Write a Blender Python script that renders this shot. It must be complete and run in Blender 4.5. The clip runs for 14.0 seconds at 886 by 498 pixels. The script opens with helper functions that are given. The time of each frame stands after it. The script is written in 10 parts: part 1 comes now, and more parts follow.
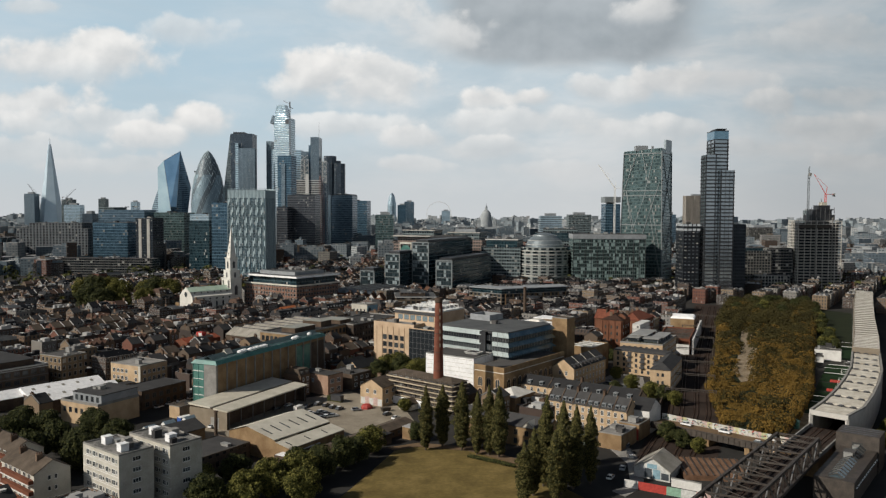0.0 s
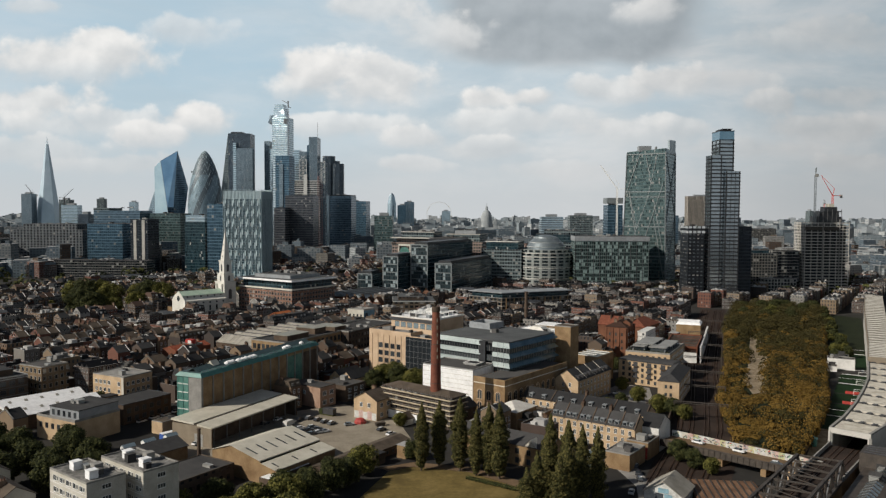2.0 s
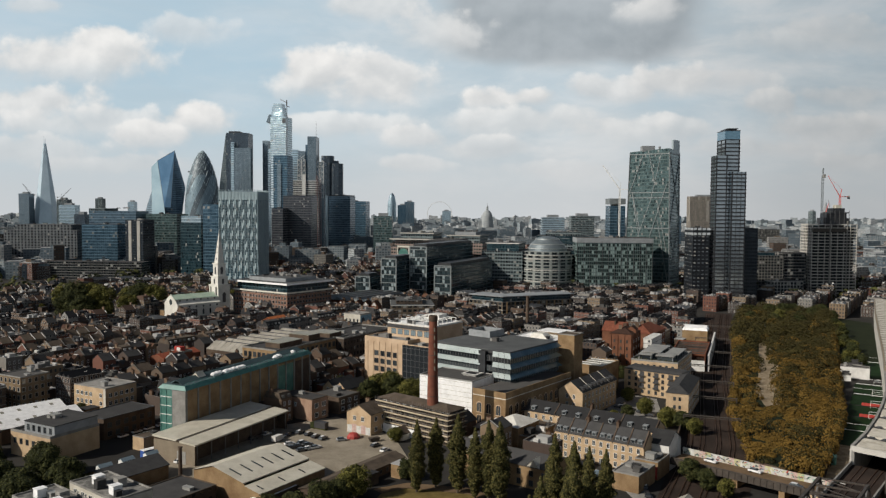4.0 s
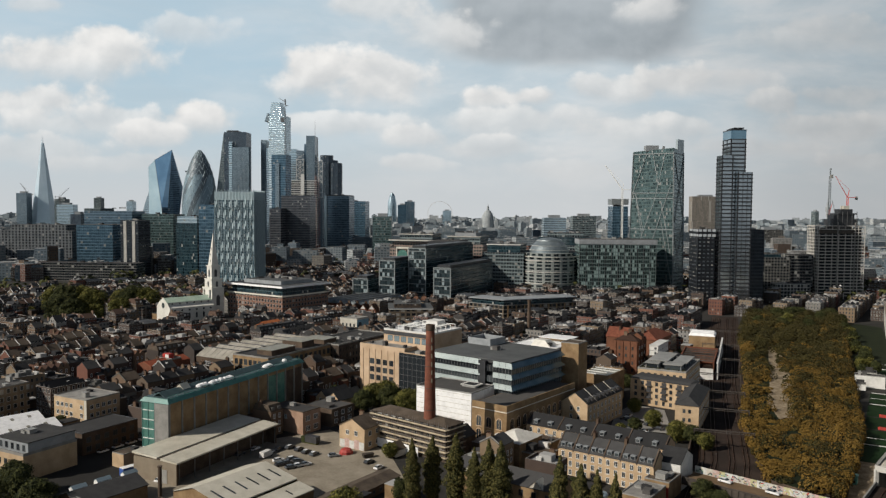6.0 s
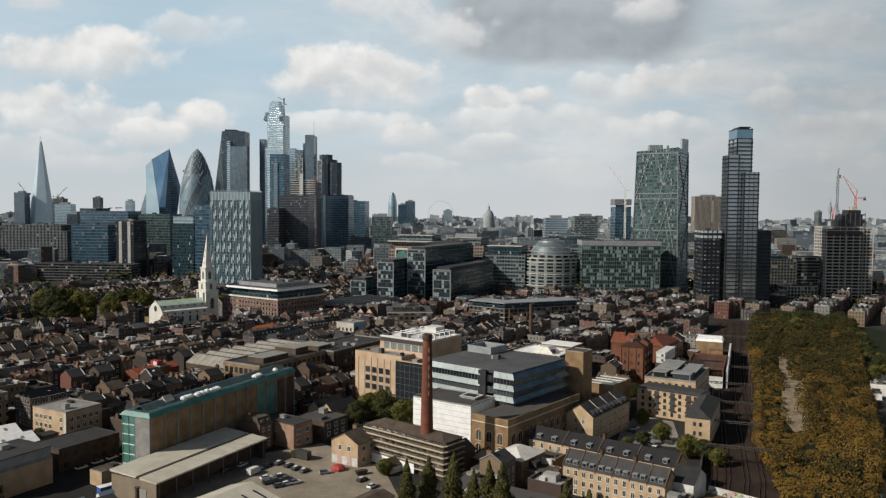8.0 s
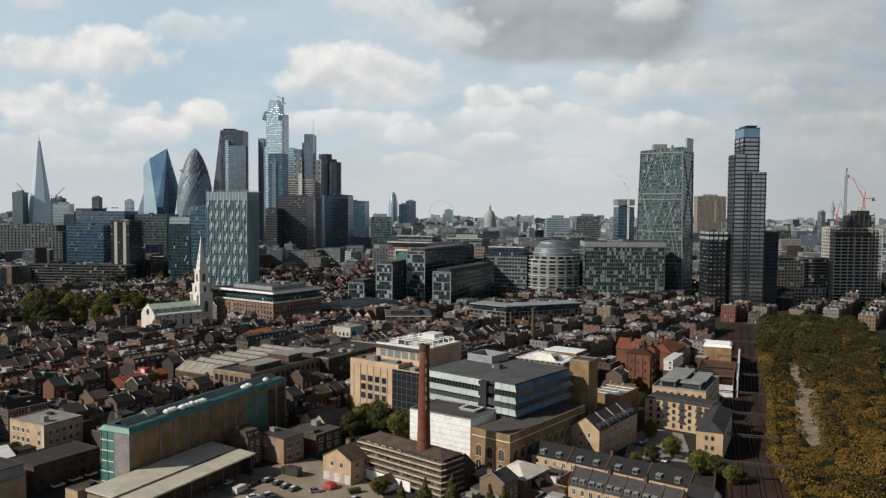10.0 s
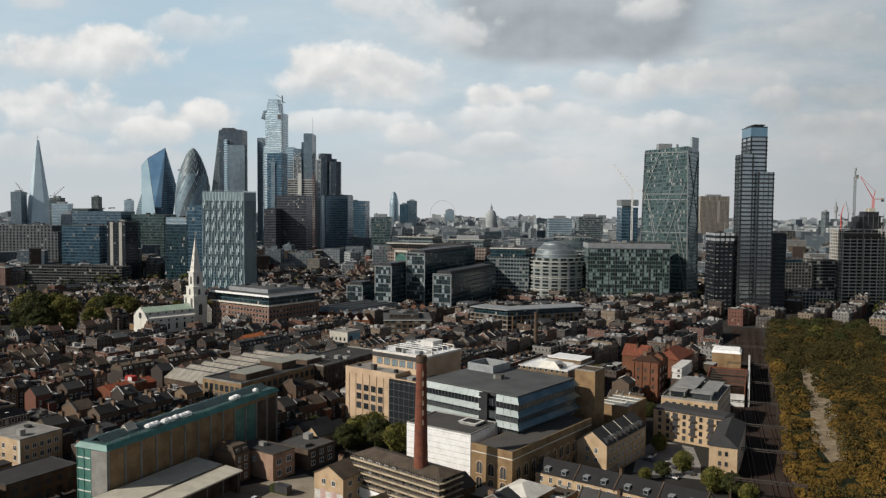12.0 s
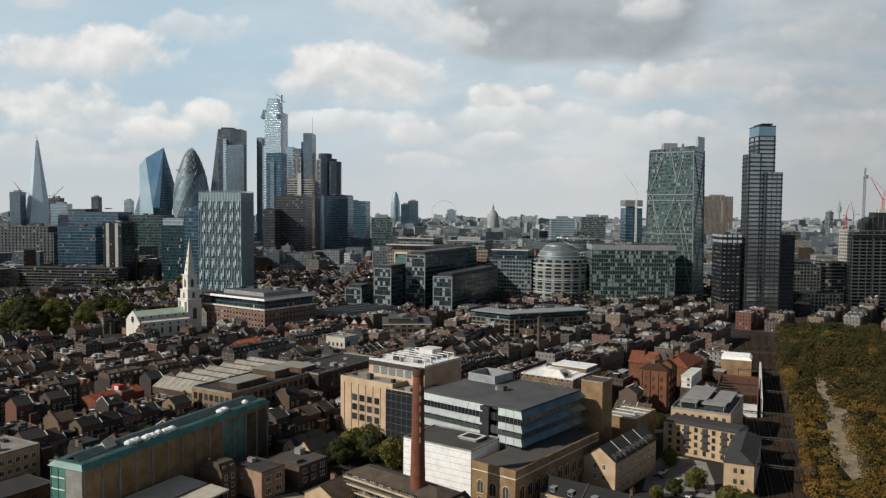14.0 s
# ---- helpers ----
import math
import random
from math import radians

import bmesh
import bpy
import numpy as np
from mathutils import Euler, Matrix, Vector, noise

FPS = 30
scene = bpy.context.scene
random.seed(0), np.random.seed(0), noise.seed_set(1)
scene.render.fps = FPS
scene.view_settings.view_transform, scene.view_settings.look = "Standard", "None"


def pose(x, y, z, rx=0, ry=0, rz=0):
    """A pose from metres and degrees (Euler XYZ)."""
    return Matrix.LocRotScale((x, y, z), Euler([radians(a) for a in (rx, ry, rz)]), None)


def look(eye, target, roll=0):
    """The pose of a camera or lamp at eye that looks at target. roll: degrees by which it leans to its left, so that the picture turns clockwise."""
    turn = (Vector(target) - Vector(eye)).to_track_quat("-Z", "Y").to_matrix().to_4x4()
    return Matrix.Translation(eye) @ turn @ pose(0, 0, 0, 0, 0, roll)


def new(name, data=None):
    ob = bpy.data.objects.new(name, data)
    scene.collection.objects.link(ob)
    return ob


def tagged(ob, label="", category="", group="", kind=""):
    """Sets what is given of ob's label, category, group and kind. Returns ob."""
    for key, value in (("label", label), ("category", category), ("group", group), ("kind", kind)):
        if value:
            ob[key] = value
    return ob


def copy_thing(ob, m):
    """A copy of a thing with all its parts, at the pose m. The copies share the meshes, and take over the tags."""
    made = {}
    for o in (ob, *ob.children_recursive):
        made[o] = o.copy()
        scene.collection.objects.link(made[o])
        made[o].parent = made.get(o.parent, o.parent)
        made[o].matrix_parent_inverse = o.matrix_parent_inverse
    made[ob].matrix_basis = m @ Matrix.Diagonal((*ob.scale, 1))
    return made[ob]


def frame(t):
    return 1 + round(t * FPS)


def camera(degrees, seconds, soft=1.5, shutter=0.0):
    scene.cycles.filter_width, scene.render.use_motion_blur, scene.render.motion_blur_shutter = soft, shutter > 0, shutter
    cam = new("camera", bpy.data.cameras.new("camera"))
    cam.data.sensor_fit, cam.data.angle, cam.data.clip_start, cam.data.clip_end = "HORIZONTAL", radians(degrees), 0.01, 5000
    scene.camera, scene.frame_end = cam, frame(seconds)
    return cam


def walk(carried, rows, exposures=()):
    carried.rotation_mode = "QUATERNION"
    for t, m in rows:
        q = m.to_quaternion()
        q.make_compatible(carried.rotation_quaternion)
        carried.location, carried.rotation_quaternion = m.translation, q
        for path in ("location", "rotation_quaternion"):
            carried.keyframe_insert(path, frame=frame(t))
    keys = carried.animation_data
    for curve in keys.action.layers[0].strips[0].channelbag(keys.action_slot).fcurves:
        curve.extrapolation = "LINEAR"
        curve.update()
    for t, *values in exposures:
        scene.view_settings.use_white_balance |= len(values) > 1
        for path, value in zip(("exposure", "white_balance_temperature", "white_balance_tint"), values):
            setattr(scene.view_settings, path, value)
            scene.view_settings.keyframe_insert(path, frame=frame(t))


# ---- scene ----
cam = camera(59.0, 14.0, 1.3)
PATH = [
    (0, (-3.81, -0.14, 85.77), (-2.72, 399.48, 66.03), 0.30),
    (0.5, (-3.49, 4.13, 86.27), (-2.47, 403.74, 66.51), 0.30),
    (1, (-3.18, 8.37, 86.75), (-2.22, 407.96, 66.97), 0.31),
    (1.5, (-2.86, 12.58, 87.21), (-1.98, 412.16, 67.40), 0.32),
    (2, (-2.56, 16.76, 87.65), (-1.74, 416.32, 67.80), 0.33),
    (2.5, (-2.25, 20.92, 88.07), (-1.52, 420.47, 68.18), 0.34),
    (3, (-1.95, 25.04, 88.48), (-1.29, 424.58, 68.53), 0.35),
    (5.5, (-0.53, 45.32, 90.28), (-0.31, 444.81, 70.00), 0.40),
    (6, (-0.26, 49.31, 90.60), (-0.13, 448.80, 70.24), 0.41),
    (6.5, (0.01, 53.28, 90.91), (0.03, 452.76, 70.48), 0.42),
    (7, (0.27, 57.23, 91.21), (0.18, 456.71, 70.70), 0.43),
    (7.5, (0.53, 61.17, 91.49), (0.32, 460.65, 70.91), 0.44),
    (8, (0.78, 65.10, 91.77), (0.45, 464.56, 71.11), 0.45),
    (10.5, (1.99, 84.52, 93.03), (0.93, 483.96, 72.05), 0.48),
    (11, (2.22, 88.37, 93.27), (0.98, 487.80, 72.24), 0.49),
    (11.5, (2.45, 92.22, 93.50), (1.03, 491.64, 72.42), 0.49),
    (12, (2.67, 96.06, 93.72), (1.06, 495.48, 72.62), 0.50),
    (12.5, (2.89, 99.90, 93.95), (1.07, 499.30, 72.81), 0.50),
    (13, (3.10, 103.73, 94.17), (1.07, 503.13, 73.02), 0.50),
    (13.5, (3.31, 107.56, 94.39), (1.06, 506.95, 73.23), 0.50),
    (14, (3.52, 111.38, 94.61), (1.03, 510.76, 73.46), 0.50),
]
walk(cam, [(t, look(eye, target, roll)) for t, eye, target, roll in PATH])

# ---- light and sky ----
SUN_AZ, SUN_EL = radians(247.0), radians(33.0)      # clockwise from +y, above the horizon
sun_way = Vector((math.sin(SUN_AZ) * math.cos(SUN_EL), math.cos(SUN_AZ) * math.cos(SUN_EL), math.sin(SUN_EL)))
sun_data = bpy.data.lights.new("sun", "SUN")
sun_data.energy, sun_data.angle, sun_data.color = 4.7, radians(0.6), (1.0, 0.93, 0.82)
sun = new("sun", sun_data)
sun.matrix_world = look((0, 0, 600), tuple(Vector((0, 0, 600)) - sun_way))
scene.view_settings.exposure = 0.0


class Nodes:
    """Short calls for building a node tree."""

    def __init__(self, tree):
        self.tree = tree

    def add(self, kind):
        return self.tree.nodes.new(kind)

    def plug(self, socket, value):
        if isinstance(value, bpy.types.NodeSocket):
            self.tree.links.new(value, socket)
        elif value is not None:
            if isinstance(value, tuple) and len(value) == 3 and socket.type == "RGBA":
                value = (*value, 1.0)
            socket.default_value = value

    def math(self, op, a, b=None, c=None, clamp=False):
        n = self.add("ShaderNodeMath")
        n.operation, n.use_clamp = op, clamp
        for i, value in enumerate((a, b, c)):
            self.plug(n.inputs[i], value)
        return n.outputs[0]

    def mix(self, fac, a, b, blend="MIX"):
        n = self.add("ShaderNodeMix")
        n.data_type, n.blend_type = "RGBA", blend
        self.plug(n.inputs[0], fac), self.plug(n.inputs[6], a), self.plug(n.inputs[7], b)
        return n.outputs[2]

    def xyz(self, v):
        n = self.add("ShaderNodeSeparateXYZ")
        self.plug(n.inputs[0], v)
        return n.outputs

    def vec(self, x=0.0, y=0.0, z=0.0):
        n = self.add("ShaderNodeCombineXYZ")
        for i, value in enumerate((x, y, z)):
            self.plug(n.inputs[i], value)
        return n.outputs[0]

    def noise(self, v, scale, detail=4.0, rough=0.55, distort=0.0):
        n = self.add("ShaderNodeTexNoise")
        self.plug(n.inputs["Vector"], v)
        for key, value in (("Scale", scale), ("Detail", detail), ("Roughness", rough), ("Distortion", distort)):
            n.inputs[key].default_value = value
        return n.outputs[0]

    def step(self, v, lo, hi):
        n = self.add("ShaderNodeMapRange")
        n.interpolation_type = "SMOOTHSTEP"
        for i, value in enumerate((v, lo, hi, 0.0, 1.0)):
            self.plug(n.inputs[i], value)
        return n.outputs[0]

    def ramp(self, v, stops, kind="LINEAR"):
        n = self.add("ShaderNodeValToRGB")
        n.color_ramp.interpolation = kind
        while len(n.color_ramp.elements) < len(stops):
            n.color_ramp.elements.new(0.5)
        for e, (at, c) in zip(n.color_ramp.elements, stops):
            e.position, e.color = at, (*c, 1.0)
        self.plug(n.inputs[0], v)
        return n.outputs[0]


world = bpy.data.worlds.new("sky")
scene.world = world
world.use_nodes = True
world.node_tree.nodes.clear()
W = Nodes(world.node_tree)
way = W.add("ShaderNodeTexCoord").outputs["Generated"]
wx, wy, wz = W.xyz(way)
ahead = W.math("MAXIMUM", wy, 0.05)
sx, sz = W.math("DIVIDE", wx, ahead), W.math("DIVIDE", wz, ahead)
low = W.math("ADD", W.math("MAXIMUM", wz, 0.0), 0.16)
flat = W.vec(W.math("DIVIDE", wx, low), W.math("DIVIDE", wy, low), 0.0)
# drifting, uneven coordinates for the clouds
warp = W.noise(W.vec(sx, sz, 2.0), 7.0, 3.0, 0.5)
drift_x = W.math("ADD", sx, W.math("MULTIPLY", W.math("SUBTRACT", warp, 0.5), 0.030))
drift_z = W.math("ADD", W.math("MULTIPLY", sz, 1.15), W.math("MULTIPLY", W.math("SUBTRACT", warp, 0.5), 0.022))
puffs = W.noise(W.vec(drift_x, drift_z, 0.3), 13.0, 7.0, 0.46)
above = W.noise(W.vec(W.math("ADD", drift_x, -0.008), W.math("ADD", drift_z, 0.016), 0.3), 13.0, 7.0, 0.46)
billow = W.noise(W.vec(drift_x, drift_z, 4.0), 42.0, 5.0, 0.5)
sheet = W.noise(flat, 1.1, 5.0, 0.6, 0.2)
wisps = W.noise(W.vec(sx, W.math("MULTIPLY", sz, 3.0), 5.0), 3.5, 6.0, 0.6, 0.4)
air = W.add("ShaderNodeTexSky")
air.sky_type = "NISHITA"
air.sun_disc, air.sun_elevation, air.sun_rotation, air.altitude = False, SUN_EL, SUN_AZ, 60.0
air.air_density, air.dust_density = 1.0, 1.6
deep_sky = W.mix(1.0, air.outputs[0], (0.040, 0.040, 0.041), "MULTIPLY")
blue = W.mix(0.86, W.mix(1.0, air.outputs[0], (0.11, 0.11, 0.11), "MULTIPLY"), (.475, .635, .74))
veil = W.math("ADD", W.math("MULTIPLY", W.step(sx, -0.25, 0.12), 0.50), W.math("MULTIPLY", W.math("SUBTRACT", wisps, 0.27), 1.2), clamp=True)
layers = W.noise(W.vec(W.math("MULTIPLY", sx, 1.3), W.math("MULTIPLY", sz, 3.6), 9.0), 5.0, 7.0, 0.58, 0.3)
sky = W.mix(veil, blue, W.ramp(W.step(layers, 0.32, 0.68), [(0.0, (.52, .585, .625)), (0.5, (.62, .66, .68)), (1.0, (.74, .745, .745))]))
# the broad shaded cloud near the top
dark = W.math("EXPONENT", W.math("MULTIPLY", W.math("ADD",
       W.math("POWER", W.math("DIVIDE", W.math("SUBTRACT", drift_x, .163), .160), 4.0),
       W.math("POWER", W.math("DIVIDE", W.math("SUBTRACT", drift_z, .282), .066), 4.0)), -1.0))
dark = W.step(W.math("ADD", dark, W.math("MULTIPLY", W.math("SUBTRACT", puffs, 0.5), 0.55)), 0.12, 0.62)
gloom = W.ramp(W.math("ADD", W.math("MULTIPLY", W.math("SUBTRACT", puffs, above), 1.2), 0.5), [(0.3, (.325, .365, .395)), (0.7, (.45, .49, .52))])
sky = W.mix(W.math("MULTIPLY", dark, 0.93), sky, gloom)
relief = W.math("ADD", W.math("MULTIPLY", W.math("SUBTRACT", puffs, above), 1.5), W.math("MULTIPLY", W.math("SUBTRACT", billow, 0.5), 0.28))
ragged = W.math("ADD", W.math("MULTIPLY", W.math("SUBTRACT", puffs, 0.5), 1.15), W.math("MULTIPLY", W.math("SUBTRACT", billow, 0.5), 0.5))
# cloud banks, from high to low: centre and half size in slopes across and up from straight ahead, and thickness
BANKS = [(-0.515, 0.253, 0.043, 0.012, 0.40), (-0.088, 0.251, 0.079, 0.022, 0.60), (0.267, 0.254, 0.043, 0.017, 0.80), (-0.323, 0.222, 0.069, 0.022, 0.35), (0.467, 0.220, 0.123, 0.029, 0.30), (-0.467, 0.189, 0.126, 0.040, 0.95), (-0.003, 0.220, 0.072, 0.036, 0.50), (0.333, 0.157, 0.087, 0.022, 0.30), (-0.160, 0.168, 0.066, 0.042, 1.10), (-0.060, 0.157, 0.076, 0.038, 0.90), (-0.103, 0.141, 0.065, 0.025, 0.70), (0.215, 0.151, 0.058, 0.023, 0.75), (0.294, 0.165, 0.056, 0.025, 1.00), (-0.518, 0.129, 0.087, 0.026, 0.85), (-0.454, 0.104, 0.115, 0.025, 0.60), (0.062, 0.141, 0.042, 0.019, 1.00), (0.116, 0.144, 0.029, 0.014, 1.00), (0.126, 0.111, 0.123, 0.022, 0.55), (-0.295, 0.113, 0.052, 0.025, 1.00), (0.412, 0.134, 0.045, 0.019, 0.70), (0.516, 0.146, 0.065, 0.019, 0.50), (-0.383, 0.089, 0.051, 0.019, 0.85), (-0.132, 0.104, 0.108, 0.019, 0.60), (0.241, 0.099, 0.123, 0.020, 0.50), (-0.032, 0.089, 0.052, 0.016, 0.75), (0.492, 0.104, 0.101, 0.022, 0.60), (0.399, 0.077, 0.108, 0.017, 0.45), (-0.520, 0.068, 0.123, 0.020, 0.50), (0.055, 0.077, 0.079, 0.016, 0.50), (-0.032, 0.057, 0.058, 0.012, 0.60), (0.529, 0.061, 0.079, 0.014, 0.50), (-0.405, 0.050, 0.101, 0.016, 0.40), (0.155, 0.050, 0.108, 0.014, 0.40)]
cloud_group = bpy.data.node_groups.new("cloud_bank", "ShaderNodeTree")
for key, kind in (("Sky", "Color"), ("Across", "Float"), ("Up", "Float"), ("Ragged", "Float"), ("Relief", "Float"), ("Place Across", "Float"), ("Place Up", "Float"),
                  ("Half Width", "Float"), ("Half Height", "Float"), ("Opacity", "Float"), ("Tone", "Float")):
    cloud_group.interface.new_socket(key, in_out="INPUT", socket_type="NodeSocket" + kind)
cloud_group.interface.new_socket("Sky", in_out="OUTPUT", socket_type="NodeSocketColor")
G = Nodes(cloud_group)
given = G.add("NodeGroupInput").outputs
u = G.math("DIVIDE", G.math("SUBTRACT", given[1], given[5]), given[7])
v = G.math("DIVIDE", G.math("SUBTRACT", given[2], given[6]), given[8])
core = G.math("EXPONENT", G.math("MULTIPLY", G.math("ADD", G.math("MULTIPLY", u, u), G.math("MULTIPLY", v, v)), -0.55))
cover = G.math("ADD", G.math("SUBTRACT", core, 0.50), given[3])
crisp = G.math("MAXIMUM", G.math("SUBTRACT", 0.40, G.math("MULTIPLY", v, 0.17)), 0.12)
fade = G.math("ADD", G.math("MULTIPLY", G.step(v, -1.3, 0.1), 0.75), 0.25)
mask = G.math("MULTIPLY", G.math("MULTIPLY", G.step(cover, 0.0, crisp), fade), given[9])
lit = G.math("ADD", G.math("ADD", G.math("MULTIPLY", v, 0.16), given[10]), given[4], clamp=True)
shades = G.ramp(lit, [(0.0, (.42, .455, .48)), (0.3, (.56, .585, .60)), (0.62, (.69, .70, .70)), (1.0, (.90, .888, .865))])
G.plug(G.add("NodeGroupOutput").inputs[0], G.mix(mask, given[0], shades))
up = W.math("DIVIDE", drift_z, 1.15)
for bx, bz, rx, rz, thick in BANKS:
    one = W.add("ShaderNodeGroup")
    one.node_tree = cloud_group
    for k, value in enumerate((sky, drift_x, up, ragged, relief, bx, bz, rx, rz, min(1.0, .30 + .70 * thick), .63 + .05 * thick - max(0.0, bx) * .30)):
        W.plug(one.inputs[k], value)
    sky = one.outputs[0]
sky = W.mix(W.step(wz, 0.27, 0.42), sky, W.mix(W.step(sheet, 0.5, 0.7), deep_sky, (.20, .22, .24)))
haze = W.math("MULTIPLY", W.math("SUBTRACT", 1.0, W.step(wz, -0.01, 0.13)), 0.86)
sky = W.mix(haze, sky, (.60, .618, .63))
shade = W.math("SUBTRACT", 1.0, W.math("MULTIPLY", W.step(sx, 0.15, 0.55), 0.25))
sky = W.mix(1.0, sky, W.vec(shade, shade, shade), "MULTIPLY")
bg = W.add("ShaderNodeBackground")
W.plug(bg.inputs[0], sky)
bg.inputs[1].default_value = 0.985
W.tree.links.new(bg.outputs[0], W.add("ShaderNodeOutputWorld").inputs[0])

# ---- materials ----
def surface(name, stops, rough=0.85, metal=0.0, grain=3.0, blot=0.12, bump=0.25, vary="", spread=0.25, coat=0.0, spec=None):
    """A weathered surface: colour stops run over stains (blot, per metre) and grain; vary 'object' or 'island' shifts each piece."""
    m = bpy.data.materials.new(name)
    m.use_nodes = True
    m.node_tree.nodes.clear()
    n = Nodes(m.node_tree)
    p = n.add("ShaderNodeTexCoord").outputs["Object"]
    if vary == "object":
        rnd = n.add("ShaderNodeObjectInfo").outputs["Random"]
    elif vary == "island":
        rnd = n.add("ShaderNodeNewGeometry").outputs["Random Per Island"]
    else:
        rnd = None
    big, fine = n.noise(p, blot, 5.0, 0.6), n.noise(p, grain, 6.0, 0.65)
    v = n.math("ADD", n.math("MULTIPLY", big, 0.65), n.math("MULTIPLY", fine, 0.35))
    if rnd is not None:
        v = n.math("ADD", n.math("MULTIPLY", v, 1 - spread), n.math("MULTIPLY", rnd, spread))
    v = n.step(v, 0.28, 0.72)
    colour = n.ramp(v, [(i / (len(stops) - 1), c) for i, c in enumerate(stops)])
    b = n.add("ShaderNodeBsdfPrincipled")
    n.plug(b.inputs["Base Color"], colour)
    n.plug(b.inputs["Roughness"], n.math("ADD", n.math("MULTIPLY", fine, 0.3), max(0.0, rough - 0.15)))
    b.inputs["Metallic"].default_value = metal
    b.inputs["Specular IOR Level"].default_value = spec if spec is not None else (0.15 if rough > 0.7 and not metal else 0.5)
    b.inputs["Coat Weight"].default_value = coat
    if bump:
        u = n.add("ShaderNodeBump")
        u.inputs["Strength"].default_value = bump
        u.inputs["Distance"].default_value = 0.08
        n.plug(u.inputs["Height"], fine)
        n.plug(b.inputs["Normal"], u.outputs[0])
    n.tree.links.new(b.outputs[0], n.add("ShaderNodeOutputMaterial").inputs[0])
    return m


def facade(name, walls, panes, bay, storey, wide, high, rough=0.85, metal=0.0, vary="", gloss=0.12, pane_metal=0.35, frame=0.0, sill=0.25, blinds=0.15, blind=(.45, .44, .41)):
    """A wall of windows laid out in metres by the mesh's UV map: bays, storeys, and the part of each that is glass.
    walls: colour stops, taken by chance for each house; panes: two glass colours mixed by chance for each window."""
    m = bpy.data.materials.new(name)
    m.use_nodes = True
    m.node_tree.nodes.clear()
    n = Nodes(m.node_tree)
    uv = n.add("ShaderNodeTexCoord").outputs["UV"]
    ob = n.add("ShaderNodeTexCoord").outputs["Object"]
    u, v, _ = n.xyz(uv)
    a, c = n.math("DIVIDE", u, bay), n.math("DIVIDE", v, storey)
    fa, fc = n.math("FRACT", a), n.math("FRACT", c)
    inside = n.math("MULTIPLY", n.math("LESS_THAN", n.math("ABSOLUTE", n.math("SUBTRACT", fa, 0.5)), wide / 2),
                    n.math("LESS_THAN", n.math("ABSOLUTE", n.math("SUBTRACT", fc, sill + high / 2)), high / 2))
    cell = n.add("ShaderNodeTexWhiteNoise")
    cell.noise_dimensions = "3D"
    rnd = n.add("ShaderNodeObjectInfo").outputs["Random"]
    isl = n.add("ShaderNodeNewGeometry").outputs["Random Per Island"]
    each = isl if vary == "island" else rnd
    n.plug(cell.inputs["Vector"], n.vec(n.math("FLOOR", a), n.math("FLOOR", c), n.math("MULTIPLY", each, 50.0)))
    chance = cell.outputs["Value"]
    stain, fine = n.noise(ob, 0.15, 5.0, 0.6), n.noise(ob, 2.5, 6.0, 0.65)
    if vary:
        paint = n.ramp(each, [(i / len(walls), w) for i, w in enumerate(walls)], "CONSTANT")
    else:
        paint = n.ramp(n.step(stain, 0.3, 0.7), [(i / max(1, len(walls) - 1), w) for i, w in enumerate(walls)])
    tone = n.math("ADD", n.math("MULTIPLY", stain, 0.5), n.math("MULTIPLY", fine, 0.5))
    tone = n.math("ADD", n.math("MULTIPLY", tone, 0.9), 0.55)
    paint = n.mix(1.0, paint, n.vec(tone, tone, tone), "MULTIPLY")
    if frame:
        edge = n.math("MULTIPLY", n.math("LESS_THAN", n.math("ABSOLUTE", n.math("SUBTRACT", fa, 0.5)), wide / 2 + frame),
                      n.math("LESS_THAN", n.math("ABSOLUTE", n.math("SUBTRACT", fc, sill + high / 2)), high / 2 + frame * .8))
        paint = n.mix(n.math("MULTIPLY", edge, n.math("GREATER_THAN", n.math("FRACT", n.math("MULTIPLY", each, 7.3)), 0.3)), paint, (.31, .30, .285))
    glass = n.mix(chance, panes[0], panes[1])
    drawn = n.math("LESS_THAN", chance, blinds)
    glass = n.mix(n.math("MULTIPLY", drawn, 0.75), glass, blind)
    b = n.add("ShaderNodeBsdfPrincipled")
    n.plug(b.inputs["Specular IOR Level"], n.math("ADD", n.math("MULTIPLY", inside, 0.3), 0.2))
    n.plug(b.inputs["Base Color"], n.mix(inside, paint, glass))
    n.plug(b.inputs["Roughness"], n.math("ADD", n.math("MULTIPLY", inside, gloss - rough), rough))
    n.plug(b.inputs["Metallic"], n.math("ADD", n.math("MULTIPLY", inside, pane_metal - metal), metal))
    k = n.add("ShaderNodeBump")
    k.invert = True
    k.inputs["Strength"].default_value, k.inputs["Distance"].default_value = 0.6, 0.15
    n.plug(k.inputs["Height"], n.math("ADD", inside, n.math("MULTIPLY", fine, 0.15)))
    n.plug(b.inputs["Normal"], k.outputs[0])
    n.tree.links.new(b.outputs[0], n.add("ShaderNodeOutputMaterial").inputs[0])
    return m


M = {}
def S(name, *a, **k):
    M[name] = surface(name, *a, **k)
def F(name, *a, **k):
    M[name] = facade(name, *a, **k)

